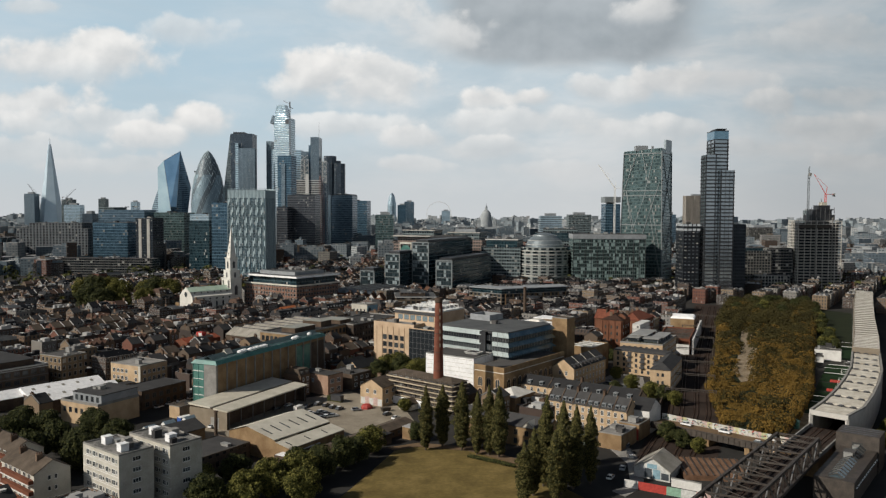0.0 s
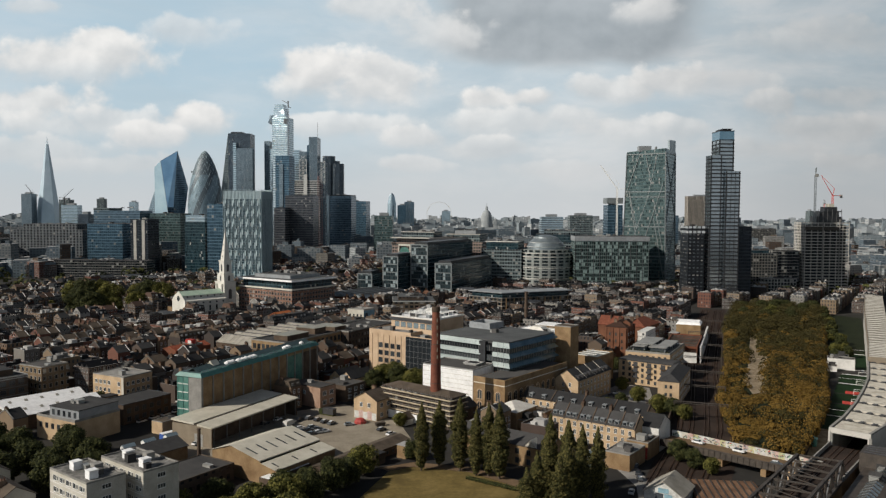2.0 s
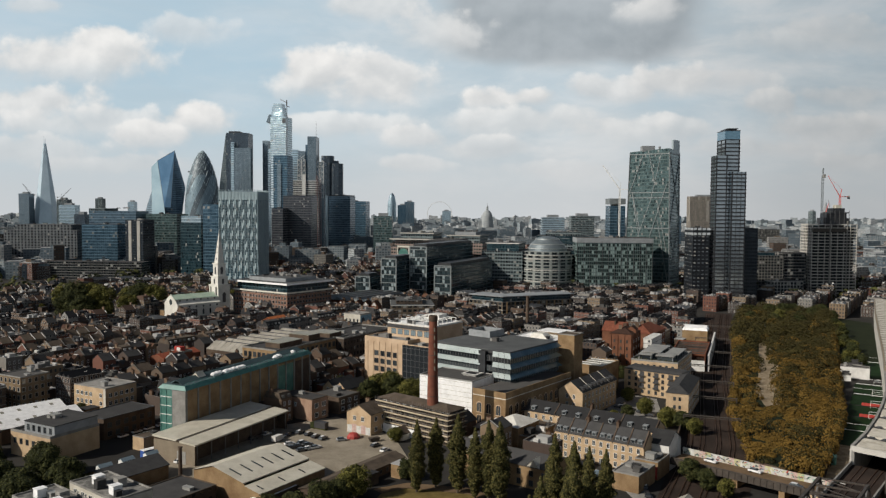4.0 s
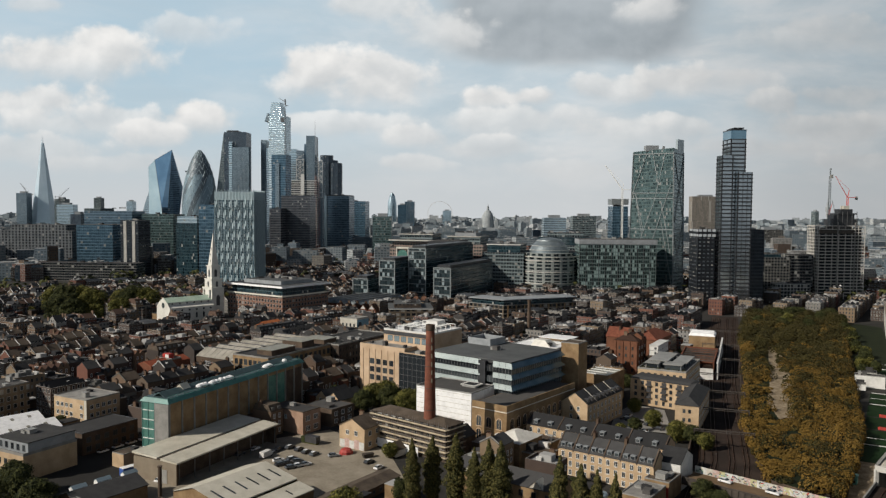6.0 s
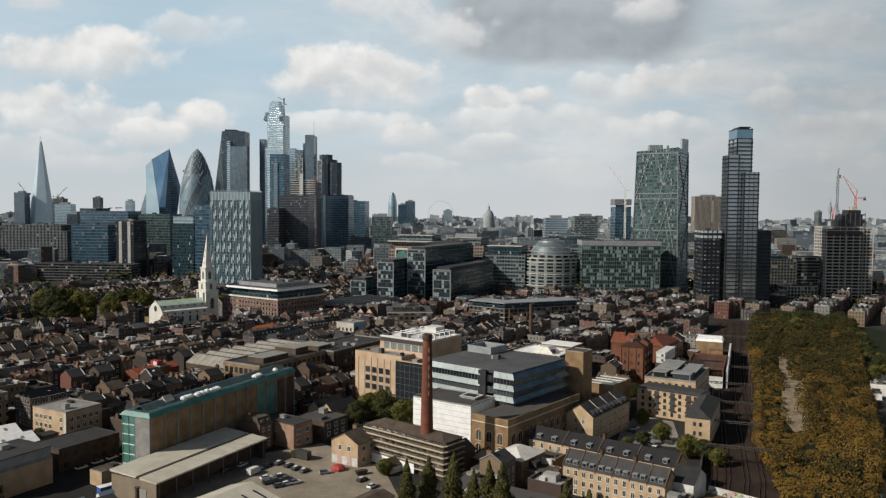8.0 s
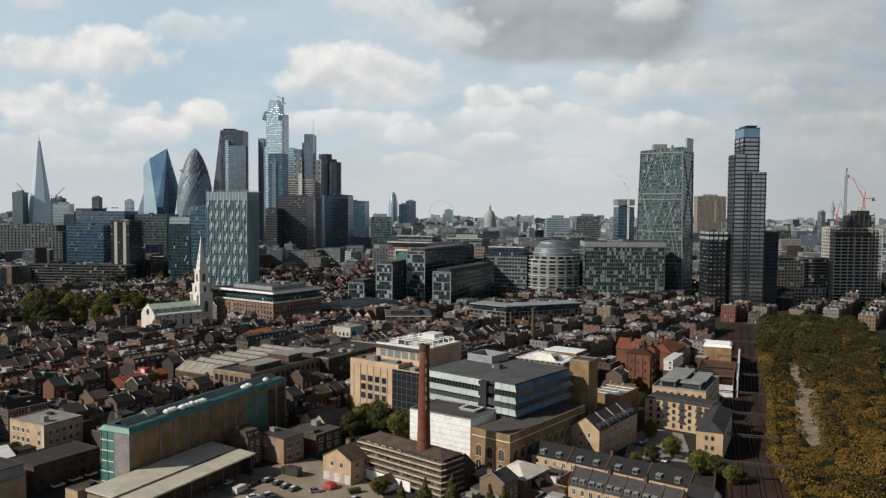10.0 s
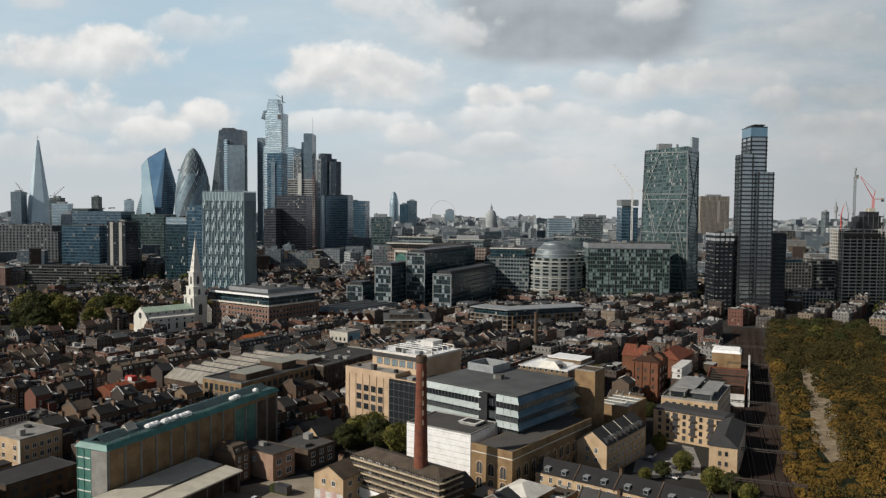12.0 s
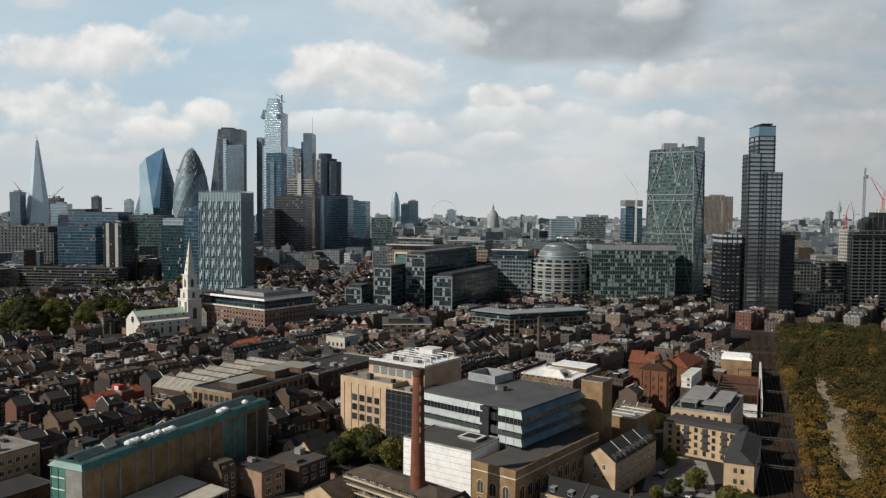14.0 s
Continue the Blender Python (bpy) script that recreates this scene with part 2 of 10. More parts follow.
S("stock_brick", [(.144, .090, .047), (.216, .144, .079), (.288, .202, .112)], 0.9, blot=.2)
S("yellow_brick", [(0.31, 0.22, 0.135), (0.41, 0.3, 0.19), (0.49, 0.365, 0.24)], 0.9, blot=.25)
S("red_brick", [(0.098, 0.037, 0.022), (0.141, 0.054, 0.032), (0.176, 0.078, 0.049)], 0.9, blot=.2)
S("dark_brick", [(.049, .035, .027), (.077, .056, .042), (.119, .087, .063)], 0.92, blot=.2)
S("stained_roof", [(.05, .05, .048), (.10, .098, .092), (.17, .165, .155), (.26, .25, .235)], 0.92, blot=.5, grain=1.5)
S("coping", [(.11, .108, .102), (.17, .166, .158), (.26, .255, .245), (.44, .435, .42)], 0.85, blot=.3, vary="object", spread=.8)
S("coping_island", [(0.1, 0.097, 0.092), (0.18, 0.175, 0.168), (0.28, 0.275, 0.262), (0.55, 0.545, 0.53)], 0.85, blot=.3, vary="island", spread=.9)
S("stack_brick", [(.075, .05, .035), (.12, .08, .055), (.17, .12, .085)], 0.92, blot=.3, vary="object", spread=.4)
# Roofs of the far city, with distance haze mixed into the colour.
S("far_haze_roof", [(.085, .094, .10), (.145, .152, .158), (.24, .246, .25), (.42, .42, .415)], 0.9, blot=.1, vary="island", spread=.8)
S("chimney_brick", [(.10, .038, .026), (.15, .056, .037), (.19, .078, .052)], 0.9, blot=.35)
S("tan_stone", [(0.34, 0.24, 0.155), (0.45, 0.33, 0.225), (0.54, 0.41, 0.295)], 0.85, blot=.12)
S("portland_stone", [(.42, .40, .35), (.58, .55, .48), (.68, .65, .58)], 0.85, blot=.15)
S("white_paint", [(.425, .416, .391), (.561, .552, .527), (.646, .637, .612)], 0.7, blot=.3)
S("white_sheet", [(.60, .60, .60), (.74, .74, .74), (.82, .82, .82)], 0.55, blot=.5, bump=.6, grain=1.2)
S("cream_render", [(.328, .304, .257), (.429, .406, .351), (.499, .476, .421)], 0.85, blot=.2)
S("grey_cladding", [(.17, .18, .19), (.22, .235, .245), (.28, .29, .30)], 0.55, blot=.3)
S("concrete", [(.149, .142, .131), (.216, .209, .195), (.284, .274, .257)], 0.9, blot=.25)
S("pale_concrete", [(.323, .310, .281), (.425, .408, .374), (.493, .476, .442)], 0.88, blot=.2)
S("slab_concrete", [(.30, .27, .215), (.45, .42, .36), (.56, .53, .465)], 0.85, blot=.35, grain=1.5)
S("slate", [(0.021, 0.021, 0.022), (0.035, 0.035, 0.036), (0.056, 0.055, 0.055)], 0.78, blot=.4, vary="object", spread=.35)
S("clay_tile", [(0.042, 0.024, 0.018), (0.072, 0.036, 0.024), (0.105, 0.055, 0.036)], 0.9, blot=.5, vary="object", spread=.45)
S("red_tile", [(.154, .042, .021), (.231, .063, .035), (.280, .091, .049)], 0.9, blot=.5)
S("orange_tile", [(.36, .10, .03), (.46, .14, .05), (.52, .19, .08)], 0.9, blot=.5)
S("brown_roof", [(0.051, 0.041, 0.032), (0.082, 0.064, 0.049), (0.112, 0.091, 0.071)], 0.92, blot=.3)
S("felt", [(0.030, 0.030, 0.031), (0.051, 0.050, 0.050), (0.081, 0.078, 0.075)], 0.93, blot=.18, vary="object", spread=.4)
S("roof_mix", [(0.024, 0.024, 0.026), (0.043, 0.042, 0.041), (0.085, 0.083, 0.079), (0.3, 0.297, 0.29)], 0.9, blot=.15, vary="object", spread=.75)
S("roof_island", [(0.028, 0.029, 0.031), (0.05, 0.05, 0.05), (0.095, 0.094, 0.091), (0.3, 0.3, 0.295)], 0.9, blot=.1, vary="island", spread=.8)
S("tile_island", [(0.022, 0.023, 0.026), (0.036, 0.036, 0.038), (0.055, 0.047, 0.042), (0.085, 0.054, 0.041)], 0.8, blot=.2, vary="island", spread=.8)
S("cream_metal", [(0.4, 0.37, 0.3), (0.52, 0.485, 0.4), (0.6, 0.565, 0.48)], 0.5, blot=.2, metal=.1)
S("grey_metal", [(.190, .190, .180), (.275, .271, .257), (.342, .337, .323)], 0.5, blot=.25, metal=.2)
S("roof_light", [(.16, .15, .12), (.22, .21, .17), (.30, .28, .23)], 0.4, blot=.5)
S("copper_green", [(.032, .112, .10), (.052, .17, .15), (.09, .235, .205)], 0.55, blot=.25)
S("church_green", [(.22, .30, .24), (.30, .39, .31), (.38, .46, .38)], 0.7, blot=.2)
S("green_glass", [(.06, .165, .14), (.10, .235, .20), (.16, .31, .265)], 0.2, metal=.3, blot=.3, bump=.05)
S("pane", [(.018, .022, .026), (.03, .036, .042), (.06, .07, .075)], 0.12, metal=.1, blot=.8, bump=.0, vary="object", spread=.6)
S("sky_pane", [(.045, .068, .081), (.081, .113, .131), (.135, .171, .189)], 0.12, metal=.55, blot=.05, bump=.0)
S("tower_pane", [(0.22, 0.265, 0.295), (0.34, 0.385, 0.415), (0.47, 0.51, 0.54)], 0.16, metal=.88, blot=.03, bump=.0)
S("blue_pane", [(.10, .19, .26), (.15, .26, .34), (.22, .34, .42)], 0.16, metal=.7, blot=.02, bump=.0)
S("pale_pane", [(.22, .29, .33), (.30, .38, .42), (.40, .48, .52)], 0.2, metal=.45, blot=.02, bump=.0)
S("dome_lead", [(.10, .125, .14), (.15, .18, .195), (.21, .24, .255)], 0.45, metal=.4, blot=.1)
S("market_roof", [(.17, .20, .215), (.24, .275, .29), (.32, .35, .365)], 0.4, blot=.3, metal=.35)
S("steel_pale", [(0.16, 0.18, 0.185), (0.22, 0.24, 0.245)], 0.5, metal=.3, blot=.5)
S("pale_glass_fin", [(.26, .31, .33), (.34, .39, .41)], 0.3, metal=.35, blot=.1, bump=0)
# Facet colours of one glass tower, with the sky's reflection painted in.
S("pale_facet", [(.29, .42, .50), (.38, .52, .60), (.47, .60, .67)], 0.2, metal=.3, blot=.03, bump=0)
S("blue_facet", [(.10, .20, .32), (.14, .26, .40), (.20, .33, .46)], 0.2, metal=.4, blot=.03, bump=0)
S("hoist_steel", [(.26, .13, .115), (.33, .19, .17)], 0.6, blot=.1, bump=0)
S("dark_concrete", [(.10, .098, .094), (.145, .14, .134), (.19, .184, .174)], 0.9, blot=.3)
# Near-black colour that stands for shade inside open floors and openings.
S("frame_inside", [(.012, .013, .015), (.025, .026, .028), (.05, .05, .05)], 0.95, blot=.2)
S("frame_white", [(.55, .55, .53), (.68, .68, .66)], 0.5, blot=.5, bump=.0)
S("frame_dark", [(.03, .03, .032), (.055, .055, .058)], 0.45, blot=.5, bump=.0)
S("steel_brown", [(.035, .029, .025), (.059, .049, .041), (.091, .073, .059)], 0.6, metal=.3, blot=.5)
S("steel_grey", [(.12, .12, .12), (.20, .20, .20)], 0.45, metal=.6, blot=.5)
S("steel_black", [(.022, .023, .026), (.04, .042, .046)], 0.45, metal=.3, blot=.4)
S("scaffold_plank", [(0.28, 0.23, 0.16), (0.42, 0.35, 0.25), (0.54, 0.46, 0.34)], 0.9, blot=.4)
S("asphalt", [(0.019, 0.019, 0.020), (0.031, 0.031, 0.030), (0.045, 0.044, 0.042)], 0.93, blot=.06, grain=1.5)
S("city_ground", [(0.019, 0.018, 0.017), (0.030, 0.029, 0.027), (0.045, 0.043, 0.040)], 0.95, blot=.03, grain=.4)
S("yard", [(.164, .139, .107), (.230, .201, .156), (.287, .254, .205)], 0.95, blot=.12, grain=1.2)
S("ballast", [(0.016, 0.012, 0.010), (0.03, 0.021, 0.017), (0.052, 0.036, 0.028)], 0.97, blot=.08, grain=2.5)
S("rail_steel", [(0.070, 0.038, 0.024), (0.119, 0.066, 0.042)], 0.5, metal=.5, blot=.4)
S("lawn", [(0.08, 0.058, 0.02), (0.135, 0.1, 0.034), (0.2, 0.145, 0.056)], 0.95, blot=.11, grain=.7)
S("bare_earth", [(0.100, 0.066, 0.037), (0.130, 0.087, 0.052), (0.160, 0.113, 0.070)], 0.97, blot=.2)
S("turf", [(0.004, 0.014, 0.003), (0.006, 0.021, 0.005), (0.009, 0.029, 0.007)], 0.9, blot=.1)
S("pale_path", [(0.12, 0.09, 0.055), (0.21, 0.165, 0.11), (0.34, 0.285, 0.205)], 0.97, blot=.3)
S("bark", [(.05, .04, .03), (.085, .068, .052), (.12, .10, .08)], 0.95, blot=.8)
S("leaf_dark", [(0.013, 0.017, 0.006), (0.029, 0.035, 0.011), (0.064, 0.066, 0.021)], 0.85, blot=.25, grain=1.2, vary="island", spread=.5, bump=0)
S("leaf_green", [(0.03, 0.033, 0.008), (0.075, 0.074, 0.016), (0.15, 0.138, 0.036)], 0.85, blot=.25, grain=1.2, vary="island", spread=.5, bump=0)
S("leaf_poplar", [(0.02, 0.022, 0.007), (0.045, 0.044, 0.013), (0.088, 0.076, 0.024)], 0.85, blot=.2, grain=1.2, vary="island", spread=.55, bump=0)
S("leaf_scrub", [(0.046, 0.031, 0.008), (0.092, 0.057, 0.012), (0.142, 0.085, 0.018), (0.185, 0.115, 0.031)], 0.9, blot=.05, grain=.25, vary="island", spread=.06, bump=0)
# Olive leaves, also used as the darker colour for cloud shadow.
S("leaf_olive_shade", [(.016, .015, .005), (.035, .030, .009), (.062, .050, .015)], 0.9, blot=.06, grain=.6, vary="island", spread=.3, bump=0)
S("pale_sheet", [(.42, .40, .36), (.56, .54, .49), (.64, .62, .57)], 0.6, blot=.3)
S("station_roof", [(.20, .185, .155), (.28, .262, .225), (.36, .34, .30)], 0.8, blot=.2)
S("tan_dull", [(.17, .14, .105), (.24, .20, .15)], 0.85, blot=.3)
S("egg_glass", [(.13, .19, .23), (.20, .27, .315), (.30, .38, .425)], 0.5, metal=.25, blot=.04, bump=0, vary="island", spread=.35)
S("egg_dark", [(.06, .082, .10), (.09, .118, .14)], 0.5, metal=.2, blot=.05, bump=0)
# Stone of far landmarks, its colour greyed to stand for haze.
S("lead_stone", [(.20, .22, .23), (.28, .30, .31), (.35, .365, .37)], 0.85, blot=.1)
# The same glazing twice: sunlight in the first colour, blue reflection in the second.
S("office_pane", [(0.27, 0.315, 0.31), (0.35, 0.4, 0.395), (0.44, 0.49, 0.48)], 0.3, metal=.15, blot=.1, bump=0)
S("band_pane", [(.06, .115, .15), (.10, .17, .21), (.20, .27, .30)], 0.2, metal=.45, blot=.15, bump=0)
S("office_roof", [(.055, .058, .060), (.078, .082, .084), (.105, .108, .11)], 0.85, blot=.1)
S("mansion_brick", [(.095, .042, .025), (.14, .062, .037), (.18, .085, .052)], 0.9, blot=.2)
S("red_roof", [(.10, .035, .022), (.15, .052, .032), (.20, .075, .048)], 0.9, blot=.5)
S("church_stone", [(0.44, 0.43, 0.395), (0.56, 0.545, 0.5), (0.64, 0.62, 0.575)], 0.85, blot=.15)
S("rust_deck", [(.085, .048, .030), (.15, .085, .052), (.21, .13, .085)], 0.9, blot=.25)
S("teal_slate", [(.022, .042, .046), (.034, .060, .065), (.055, .088, .092)], 0.6, blot=.3)
S("pink_brick", [(.20, .125, .088), (.27, .175, .125), (.33, .225, .165)], 0.9, blot=.25)
S("fin_white", [(.29, .37, .40), (.37, .46, .49)], 0.5, blot=.3, bump=0)
# Glass colour of the far spire, lightened to hold the haze.
S("spire_glass", [(0.36, 0.46, 0.53), (0.43, 0.53, 0.60), (0.50, 0.59, 0.65)], 0.35, metal=.12, blot=.03, bump=0)
S("dark_grass", [(.007, .010, .004), (.011, .016, .006), (.017, .023, .008)], 0.95, blot=.1)
S("tarpaulin_red", [(.26, .03, .025), (.36, .05, .04)], 0.6, blot=.5)
S("box_blue", [(.025, .07, .26), (.04, .10, .34)], 0.5, blot=.5)
S("crane_red", [(.50, .07, .06), (.60, .11, .09)], 0.5, blot=.5, bump=0)
S("car_paint", [(.03, .03, .035), (.10, .11, .12), (.55, .56, .57), (.70, .70, .70)], 0.3, blot=.02, vary="object", spread=.95, coat=.6, bump=0)
S("tyre", [(.012, .012, .012), (.025, .025, .025)], 0.9, bump=0)
for key, c in (("spray_pink", (.42, .30, .27)), ("spray_blue", (.20, .32, .38)), ("spray_yellow", (.40, .38, .22)), ("spray_white", (.46, .46, .44)),
               ("spray_red", (.34, .05, .04)), ("spray_dark", (.05, .06, .07)), ("spray_green", (.20, .32, .24))):
    S(key, [tuple(x * .7 for x in c), c, tuple(min(.8, x * 1.25) for x in c)], 0.8, blot=.9, grain=2.0)

BRICKS = [(0.085, 0.058, 0.042), (0.13, 0.088, 0.06), (0.06, 0.043, 0.036), (0.115, 0.052, 0.038), (0.175, 0.128, 0.085), (0.073, 0.055, 0.046), (0.17, 0.16, 0.145), (0.047, 0.038, 0.034), (0.135, 0.062, 0.045), (0.1, 0.075, 0.056)]
F("house_wall", BRICKS, [(.03, .035, .04), (.08, .09, .10)], 2.3, 3.0, .40, .52, vary="object", sill=.28, frame=.07, blinds=.06)
F("house_plain", BRICKS, [(.03, .035, .04), (.08, .09, .10)], 2.3, 3.0, .0, .0, vary="object", blinds=.0)
# House bricks at 0.72: cloud shade over the farther streets is in the colour.
F("stuff_wall", [tuple(x * .72 for x in c) for c in BRICKS] + [(.20, .195, .185), (.12, .116, .112)], [(.03, .035, .04), (.09, .10, .11)], 2.6, 3.1, .42, .5, vary="island", frame=.07, blinds=.06)
# Distance haze is put into these wall colours: bluer and paler.
F("far_haze_wall", [(.105, .132, .150), (.165, .19, .205), (.085, .105, .122), (.25, .268, .275), (.13, .138, .142), (.09, .115, .138)], [(.06, .08, .098), (.12, .152, .174)], 4.0, 3.5, .55, .5, vary="island")
F("fin_tower", [(.10, .155, .18), (.14, .205, .23)], [(.006, .018, .028), (.03, .075, .105)], 1.778, 3.1, .72, .80, gloss=.25, sill=.08, blinds=.06, pane_metal=.2)
# Stripe, pale, dark and bronze towers carry distance haze as lighter, bluer colour.
F("stripe_tower", [(0.075, 0.111, 0.142), (0.109, 0.153, 0.192)], [(0.052, 0.088, 0.121), (0.138, 0.215, 0.277)], 3.0, 4.0, .92, .62, .4, .4, sill=.2, blinds=.03, pane_metal=.55)
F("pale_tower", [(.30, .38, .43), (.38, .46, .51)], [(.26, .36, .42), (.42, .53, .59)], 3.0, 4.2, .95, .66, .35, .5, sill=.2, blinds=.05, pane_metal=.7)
F("blue_tower", [(0.075, 0.125, 0.165), (0.105, 0.165, 0.21)], [(0.028, 0.066, 0.10), (0.085, 0.155, 0.215)], 3.0, 4.0, .9, .78, .35, .4, sill=.12, blinds=.03, pane_metal=.6)
F("dark_tower", [(0.052, 0.069, 0.088), (0.075, 0.096, 0.119)], [(0.028, 0.04, 0.057), (0.069, 0.098, 0.128)], 1.6, 4.0, .5, .96, .4, .3, sill=.02, blinds=.02, pane_metal=.4)
F("bronze_tower", [(0.058, 0.057, 0.062), (0.089, 0.09, 0.094)], [(0.023, 0.031, 0.041), (0.053, 0.067, 0.085)], 2.2, 3.8, .8, .6, .45, .3, sill=.2, blinds=.04, pane_metal=.4)
F("green_tower", [(.066, .097, .098), (.097, .136, .136)], [(.014, .027, .030), (.125, .19, .19)], 1.8, 4.0, .86, .66, .35, .3, sill=.17, blinds=.06, pane_metal=.55)
F("panel_block", [(.085, .12, .118), (.11, .15, .146)], [(.004, .008, .009), (.02, .034, .034)], 2.2, 3.9, .80, .74, .4, .2, sill=.14, blinds=.28, pane_metal=.1, blind=(.27, .36, .35))
F("glass_office", [(.034, .060, .070), (.054, .088, .10)], [(.005, .014, .020), (.024, .052, .066)], 1.8, 3.9, .9, .84, .4, .1, sill=.08, blinds=.03, pane_metal=.12)
F("glass_front", [(.03, .04, .044), (.05, .062, .067)], [(.005, .009, .012), (.035, .052, .06)], 2.6, 3.9, .86, .84, .4, .2, sill=.08, blinds=.25, pane_metal=.1, blind=(.34, .40, .42))
F("pale_office", [(0.115, 0.142, 0.148), (0.155, 0.188, 0.194)], [(0.007, 0.011, 0.016), (0.027, 0.04, 0.047)], 3.0, 3.8, .78, .55, .7, .0, sill=.24, blinds=.06)
F("arch_office", [(0.092, 0.098, 0.104), (0.12, 0.128, 0.134)], [(0.007, 0.01, 0.014), (0.023, 0.032, 0.042)], 5.0, 4.0, .45, .62, .85, sill=.2, blinds=.05)
F("pink_office", [(0.196, 0.144, 0.125), (0.252, 0.195, 0.171)], [(0.011, 0.023, 0.026), (0.043, 0.078, 0.083)], 3.2, 3.7, .62, .55, .8, sill=.22, blinds=.06)
F("round_office", [(0.18, 0.196, 0.189), (0.234, 0.25, 0.24)], [(0.011, 0.016, 0.02), (0.036, 0.049, 0.056)], 2.0, 3.7, .66, .62, .7, sill=.2, blinds=.06)
F("concrete_frame", [(.112, .112, .111), (.158, .156, .150)], [(.006, .007, .008), (.022, .024, .026)], 5.5, 3.4, .9, .74, .9, sill=.04, gloss=.9, pane_metal=0, blinds=.04)
F("flats_beige", [(.085, .083, .077), (.13, .125, .113)], [(.006, .009, .012), (.03, .036, .042)], 3.2, 3.1, .66, .66, .85, sill=.18, blinds=.06)
F("stock_wall", [(.112, .078, .048), (.160, .116, .072), (.208, .152, .096)], [(.010, .013, .016), (.032, .040, .044)], 3.0, 3.5, .42, .5, .9, sill=.25, frame=.06, blinds=.06)
F("dark_wall", [(.05, .038, .03), (.08, .06, .046)], [(.010, .012, .015), (.035, .04, .045)], 3.0, 3.5, .42, .5, .9, sill=.25, blinds=.06)
F("tan_tower", [(.20, .178, .15), (.26, .23, .195)], [(.05, .048, .046), (.09, .085, .08)], 3.4, 60.0, .42, .98, .85, sill=.01, gloss=.5)
F("slab_tower", [(0.021, 0.026, 0.034), (0.034, 0.043, 0.054)], [(0.011, 0.017, 0.023), (0.034, 0.046, 0.057)], 2.0, 3.4, .7, .6, .5, .2, sill=.2, blinds=.03)
F("banded_brick", [(.14, .075, .052), (.19, .10, .07)], [(.012, .016, .02), (.05, .06, .065)], 3.4, 3.6, .55, .55, .85, sill=.22, frame=.06, blinds=.05)
# Paler copy of green_tower: reflected sky is painted into the side face.
F("sky_sheen_glass", [(.20, .255, .262), (.26, .32, .325)], [(.14, .19, .20), (.30, .37, .38)], 1.8, 4.0, .86, .66, .35, .4, sill=.17, blinds=.05, pane_metal=.7)
F("dark_facet", [(0.069, 0.114, 0.163), (0.098, 0.15, 0.206)], [(0.046, 0.085, 0.128), (0.115, 0.189, 0.263)], 3.0, 4.0, .95, .8, .3, .4, sill=.1, blinds=.02, pane_metal=.6)
F("lattice_side", [(.11, .135, .145), (.16, .185, .195)], [(.045, .062, .07), (.12, .15, .16)], 3.4, 3.4, .7, .7, .4, .4, sill=.15, blinds=.04, pane_metal=.5)
# Haze over the distance also lightens the next two tower colours.
F("grey_tower", [(0.155, 0.202, 0.238), (0.2, 0.252, 0.294)], [(0.085, 0.118, 0.146), (0.16, 0.213, 0.252)], 1.6, 4.0, .5, .94, .4, .3, sill=.03, blinds=.02, pane_metal=.45)
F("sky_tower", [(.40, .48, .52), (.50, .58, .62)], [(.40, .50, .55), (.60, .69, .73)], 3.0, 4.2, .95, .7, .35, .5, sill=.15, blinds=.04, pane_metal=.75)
F("floor_rows", [(.30, .30, .29), (.38, .38, .37)], [(.05, .055, .06), (.13, .14, .14)], 6.0, 4.0, .9, .55, .6, sill=.22, blinds=.06)
F("black_office_wall", [(.008, .010, .013), (.014, .016, .020)], [(.010, .013, .016), (.16, .18, .20)], 4.0, 3.7, .5, .3, .5, .2, sill=.3, blinds=.16, pane_metal=.2)
F("black_office_top", [(.012, .014, .017), (.02, .022, .026)], [(.40, .43, .45), (.55, .58, .60)], 4.4, 7.0, .74, .66, .5, .2, sill=.12, blinds=.0, pane_metal=.2)
F("dark_bands", [(.12, .118, .11), (.16, .155, .146)], [(.008, .011, .014), (.03, .035, .04)], 3.0, 3.2, .94, .76, .8, sill=.16, blinds=.05)
F("low_frames", [(.25, .25, .235), (.33, .325, .305)], [(.012, .016, .02), (.05, .06, .065)], 3.4, 3.4, .74, .74, .8, sill=.13, blinds=.06)
F("flat_bands", [(.085, .066, .048), (.12, .094, .068)], [(.010, .013, .016), (.04, .048, .052)], 4.2, 3.4, .66, .6, .85, sill=.2, frame=.03, blinds=.06)
# Paler still: the haze near the horizon is in the colour.
F("horizon_haze_wall", [(.21, .245, .265), (.29, .315, .33), (.17, .20, .22), (.38, .395, .40)], [(.14, .17, .19), (.22, .255, .275)], 5.0, 3.5, .55, .5, vary="island")

